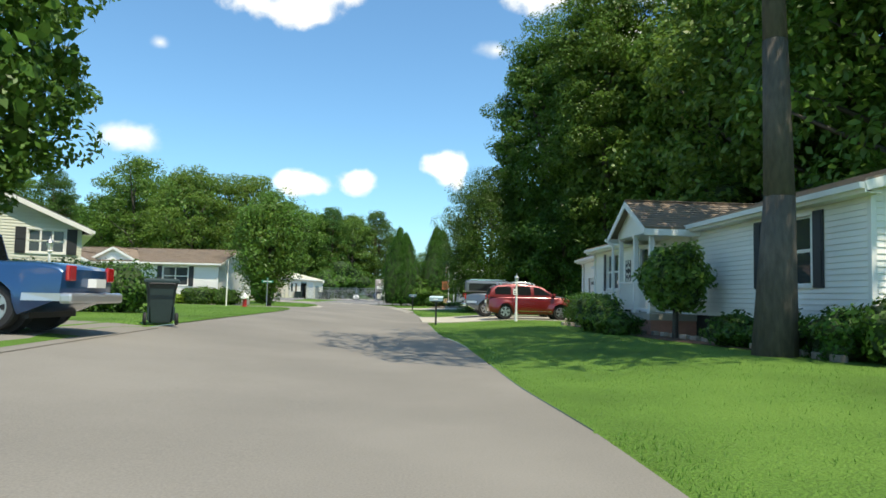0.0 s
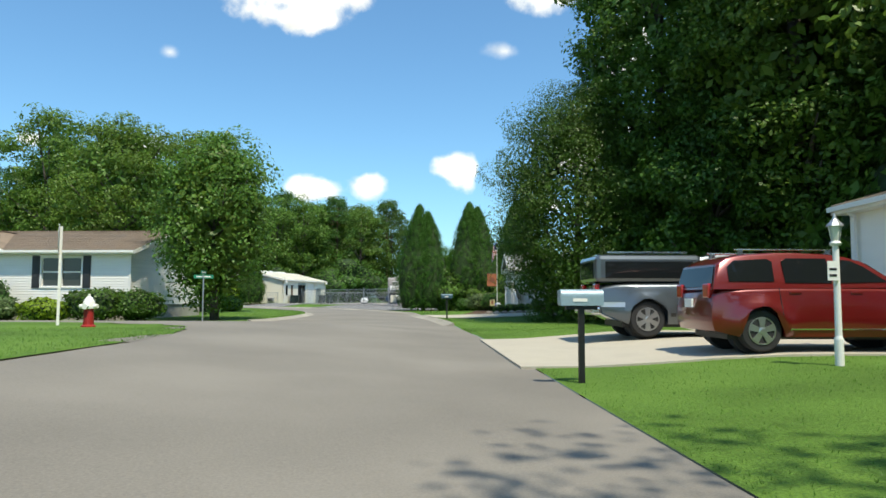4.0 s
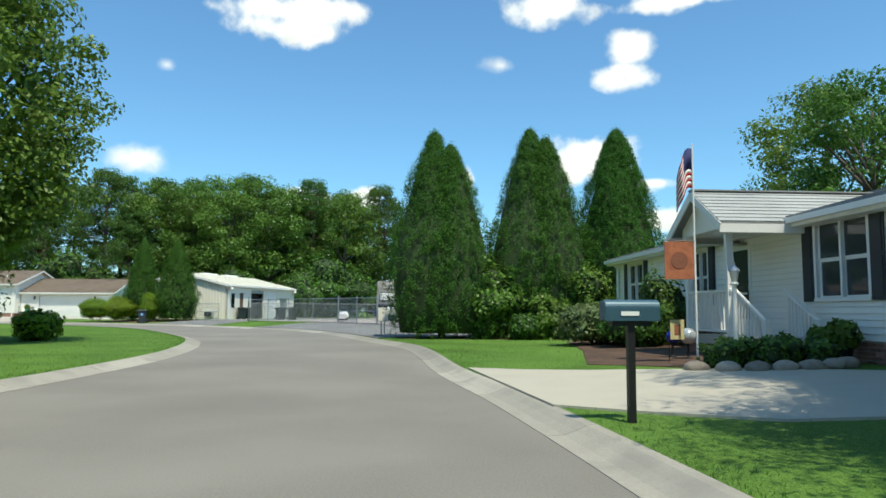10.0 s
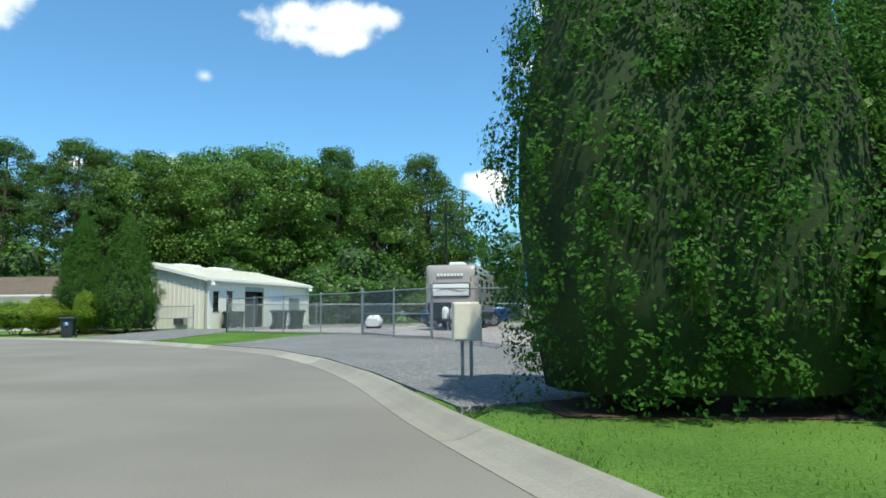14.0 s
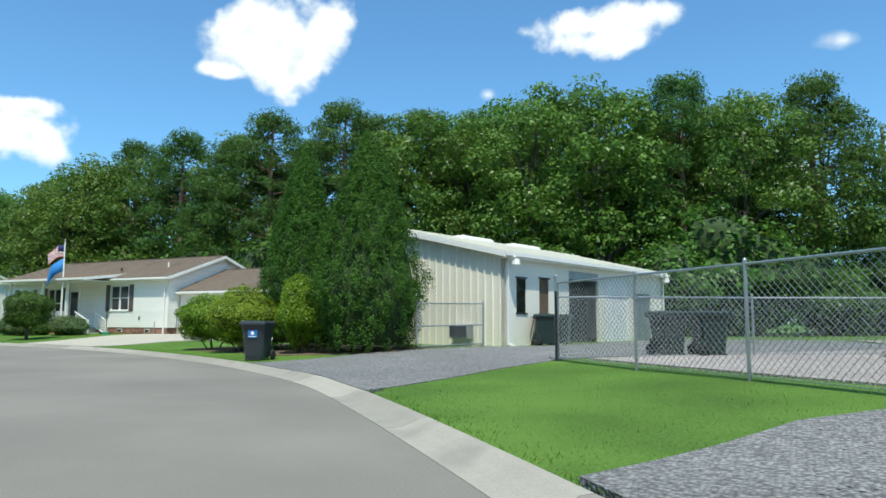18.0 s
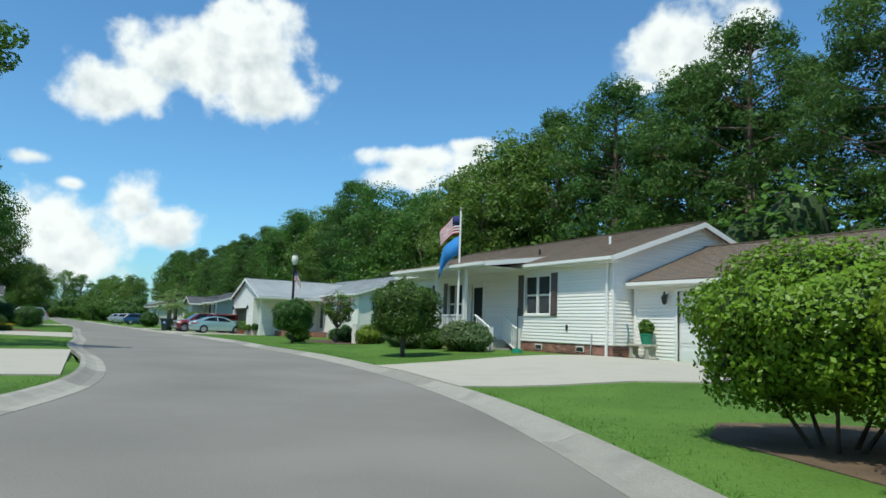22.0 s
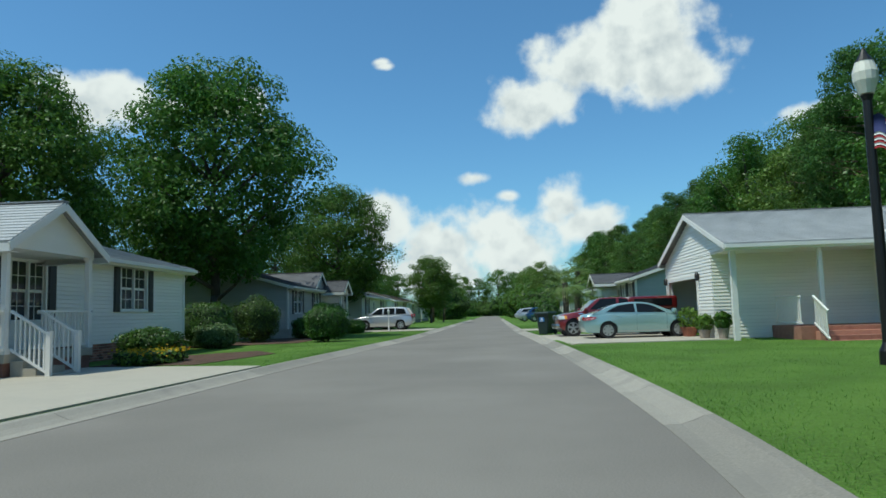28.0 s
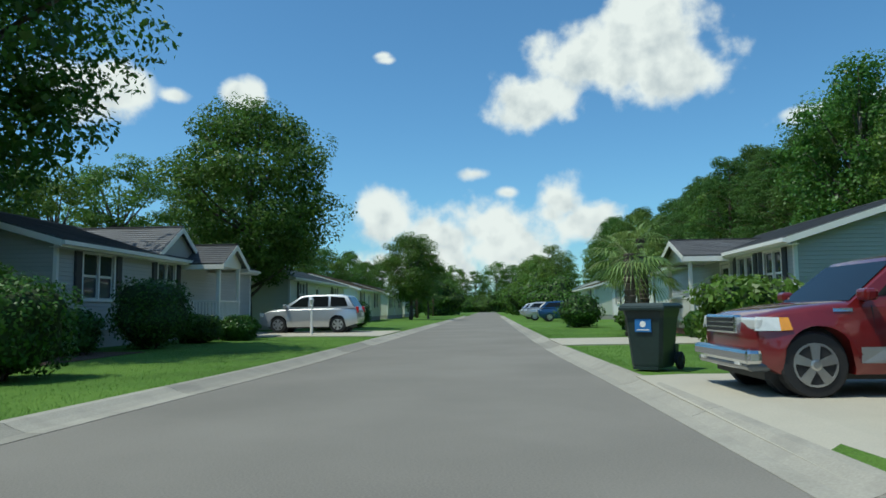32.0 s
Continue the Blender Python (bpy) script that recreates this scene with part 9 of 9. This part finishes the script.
for k in range(54):
    a, b = k * 0.7, (k + 1) * 0.7
    ra = 0.15 + 0.02 * math.sin(k)
    tube((ra * math.cos(a), -0.05 * (k % 5) / 5, 0.72 + 0.42 * math.sin(a)), (ra * math.cos(b), -0.05 * ((k + 1) % 5) / 5, 0.72 + 0.42 * math.sin(b)), 0.013, 0.013, 5, bm)
part("coil", bm, HOSE_BLUE, reel)
potted(2.4, 58.6, 0.16, 0.25, BLACK_IRON, LEAF_LIGHT, "plant in a dark pot beside the house wall", 0.28)
potted(2.4, 59.3, 0.14, 0.22, TERRACOTTA, LEAF_LIGHT, "plant in a small clay pot beside the house wall", 0.22)


def gazing_ball(x, y, r, material, label):
    t = thing("gazing_ball", label, "garden ornament", pose(x, y, ground_z(x, y)))
    part("stand", lathe([(0.09, -0.03), (0.07, 0.03), (0.025, 0.06), (0.025, 0.26), (0.06, 0.3)], 12), BLACK_IRON, t)
    part("globe", lathe([(0.02, 0.3)] + [(r * math.sin(a), 0.29 + r - r * math.cos(a)) for a in np.linspace(0.3, 3.0, 9)], 18), material, t, smooth=True)


GLOBE_BLUE = mat("blue_mirror_glass", (0.02, 0.05, 0.45), rough=0.08, metal=0.5, spread=0.05, bump=0.0)
GLOBE_PALE = mat("pale_mirror_glass", (0.6, 0.62, 0.62), rough=0.15, metal=0.5, spread=0.05, bump=0.0)
YELLOW_CLOTH = mat("yellow_cloth", (0.55, 0.46, 0.22), rough=0.85, spread=0.2, grain=60)
gazing_ball(0.25, 60.9, 0.13, GLOBE_BLUE, "blue gazing ball on a dark stand in the mulch bed")
gazing_ball(0.4, 60.4, 0.16, GLOBE_PALE, "silvery gazing ball on a dark stand in the mulch bed")
t = thing("garden_flag", "small yellow garden flag on a wire stand", "garden flag", pose(0.05, 59.95, ground_z(0.05, 59.95), 0, 0, 10))
part("stand", tube((-0.17, 0, -0.05), (-0.17, 0, 0.82), 0.008, 0.008, 6), BLACK_IRON, t)
part("arm", tube((-0.17, 0, 0.8), (0.16, 0, 0.8), 0.008, 0.008, 6), BLACK_IRON, t)
part("cloth", box(-0.14, 0.14, -0.006, 0.006, 0.42, 0.79), YELLOW_CLOTH, t)
part("emblem", box(-0.06, 0.06, -0.01, -0.006, 0.5, 0.7, bevel=0.003), TERRACOTTA, t)
t = thing("toy_bench", "small black iron bench in the flower bed", "bench", pose(0.55, 59.15, ground_z(0.55, 59.15), 0, 0, -10))
part("seat", box(-0.22, 0.22, -0.1, 0.1, 0.17, 0.2, bevel=0.006), BLACK_IRON, t)
part("backrest", box(-0.22, 0.22, 0.085, 0.105, 0.26, 0.36, bevel=0.006), BLACK_IRON, t)
for sx in (-0.2, 0.2):
    for sy, top in ((-0.09, 0.17), (0.095, 0.36)):
        part("leg", box(sx - 0.012, sx + 0.012, sy - 0.012, sy + 0.012, -0.03, top), BLACK_IRON, t)
t = thing("yard_sign", "small white yard sign at the edge of the lawn", "sign", pose(0.1, 71.6, ground_z(0.1, 71.6), 0, 0, 12))
part("board", box(-0.17, 0.17, -0.008, 0.008, 0.3, 0.72), WHITE, t)
for sx in (-0.13, 0.13):
    part("stake", box(sx - 0.01, sx + 0.01, -0.02, -0.009, -0.1, 0.5), STEEL, t)
part("text_bar", box(-0.1, 0.1, -0.011, -0.008, 0.52, 0.57), TERRACOTTA, t)

# ---- loose cover: grass along the roadside, stones on the gravel ----
def blades_mesh(name, x, y, z, h, rng):
    n = len(x)
    a = rng.uniform(0, 2 * math.pi, n)
    w = h * 0.13
    lean = rng.normal(scale=0.4, size=(n, 2)) * h[:, None]
    base = np.stack([x, y, z], 1)
    side = np.stack([np.cos(a) * w, np.sin(a) * w, 0 * a], 1)
    tip = base + np.stack([lean[:, 0], lean[:, 1], h], 1)
    v = np.stack([base - side, base + side, tip], 1).reshape(-1, 3)
    me = bpy.data.meshes.new(name)
    me.vertices.add(3 * n)
    me.vertices.foreach_set("co", v.ravel())
    me.loops.add(3 * n)
    me.loops.foreach_set("vertex_index", np.arange(3 * n))
    me.polygons.add(n)
    me.polygons.foreach_set("loop_start", np.arange(0, 3 * n, 3))
    me.polygons.foreach_set("loop_total", np.full(n, 3))
    me.update()
    return me


def roadside(line, side, first, last, count, width, rng):
    """Random places beside a line, denser towards it."""
    run = line[first:last]
    k = rng.integers(0, len(run) - 1, count)
    f = rng.uniform(0, 1, count)
    P = np.array([tuple(p) for p in run])
    p = P[k] * (1 - f)[:, None] + P[k + 1] * f[:, None]
    t = P[k + 1] - P[k]
    t /= np.linalg.norm(t, axis=1, keepdims=True) + 1e-9
    n = np.stack([t[:, 1], -t[:, 0]], 1) * side
    return p + n * (0.02 + width * rng.uniform(0, 1, count) ** 1.6)[:, None]


COVERED = [([(-1.35, 37.6), (-0.95, 30.6), (3, 30.2), (8.2, 30.6), (8.0, 37.4)]), ([(-3.9, 59.7), (-3.05, 54.6), (-1, 53.4), (9, 53.0), (9, 57.2), (0.2, 58.2)]),
           ([(-7.2, 74), (-8.9, 78.6), (-13.2, 87), (-16.9, 91.15), (-14.4, 95.2), (-3, 80.8), (-3, 77.2)]), ([(-21.45, 95.4), (-27.8, 99.8), (-26.6, 103.2), (-20, 120), (-12, 112), (-20.2, 101.4), (-21.1, 97.5)]),
           ([(-41.2, 105.5), (-47.3, 106.5), (-48.3, 114.6), (-36.8, 115.4), (-40.4, 108.8)]), ([(-84.4, 107), (-93.6, 107.2), (-93, 113), (-84.2, 113)]), ([(-67.4, 100.2), (-76.4, 100.4), (-77.2, 95.6), (-71.5, 95.6)]),
           ([(-44, 99.4), (-53.9, 99.8), (-53, 88), (-45, 86)]), ([(-5, 2), (-6.2, 15.2), (-30, 17.6), (-30, 4)])]


def outside(p, poly):
    inside = np.zeros(len(p), bool)
    for (ax, ay), (bx, by) in zip(poly, poly[1:] + poly[:1]):
        if ay != by:
            inside ^= ((ay > p[:, 1]) != (by > p[:, 1])) & (p[:, 0] < (bx - ax) * (p[:, 1] - ay) / (by - ay) + ax)
    return ~inside


rng_cover = np.random.default_rng(17)
spots = [roadside(edge_r, 1, 20, index_near(edge_r, -120, 107), 190000, 9.0, rng_cover), roadside(edge_l, -1, index_near(edge_l, -11, 52), index_near(edge_l, -110, 101), 90000, 7.0, rng_cover), roadside(edge_l, -1, 20, index_near(edge_l, -8.6, 36), 26000, 6.0, rng_cover)]
spots = np.concatenate(spots)
keep = road_depth(spots[:, 0], spots[:, 1]) > 0.03
for poly in COVERED:
    keep &= outside(spots, poly)
spots = spots[keep]
zz = lawn_height(spots[:, 0], spots[:, 1])
tagged(part("lawn_grass", blades_mesh("lawn_grass", spots[:, 0], spots[:, 1], zz - 0.01, rng_cover.uniform(0.02, 0.05, len(spots)), rng_cover), BLADE), "short green grass blades along the roadside", "grass", kind="stuff")

# loose stones on the gravel apron
n = 9000
p = np.stack([rng_cover.uniform(-15.5, -3, n), rng_cover.uniform(74, 95, n)], 1)
p = p[~outside(p, COVERED[2])]
q = np.stack([rng_cover.uniform(-28, -19, 7000), rng_cover.uniform(94, 108, 7000)], 1)
p = np.concatenate([p, q[~outside(q, COVERED[3])]])
p = p[road_depth(p[:, 0], p[:, 1]) > 0.25]
sz = rng_cover.uniform(0.01, 0.026, len(p))
zz = np.maximum(lawn_height(p[:, 0], p[:, 1]), 0.012) + 0.03
oct_v = np.array([(1, 0, 0), (-1, 0, 0), (0, 1, 0), (0, -1, 0), (0, 0, 0.7), (0, 0, -0.5)], float)
oct_f = np.array([(0, 2, 4), (2, 1, 4), (1, 3, 4), (3, 0, 4)])
V = (oct_v[None] * (sz[:, None] * rng_cover.uniform(0.6, 1.3, (len(p), 3)))[:, None, :] + np.stack([p[:, 0], p[:, 1], zz], 1)[:, None, :]).reshape(-1, 3)
F = (oct_f[None] + 6 * np.arange(len(p))[:, None, None]).reshape(-1, 3)
me = bpy.data.meshes.new("loose_gravel")
me.vertices.add(len(V))
me.vertices.foreach_set("co", V.ravel())
me.loops.add(F.size)
me.loops.foreach_set("vertex_index", F.ravel())
me.polygons.add(len(F))
me.polygons.foreach_set("loop_start", np.arange(0, F.size, 3))
me.polygons.foreach_set("loop_total", np.full(len(F), 3))
me.update()
LOOSE = mat("loose_stone", (0.21, 0.208, 0.206), rough=0.9, spread=0.25, island=0.4)
tagged(part("loose_gravel", me, LOOSE), "loose grey stones on the gravel", "gravel", kind="stuff")
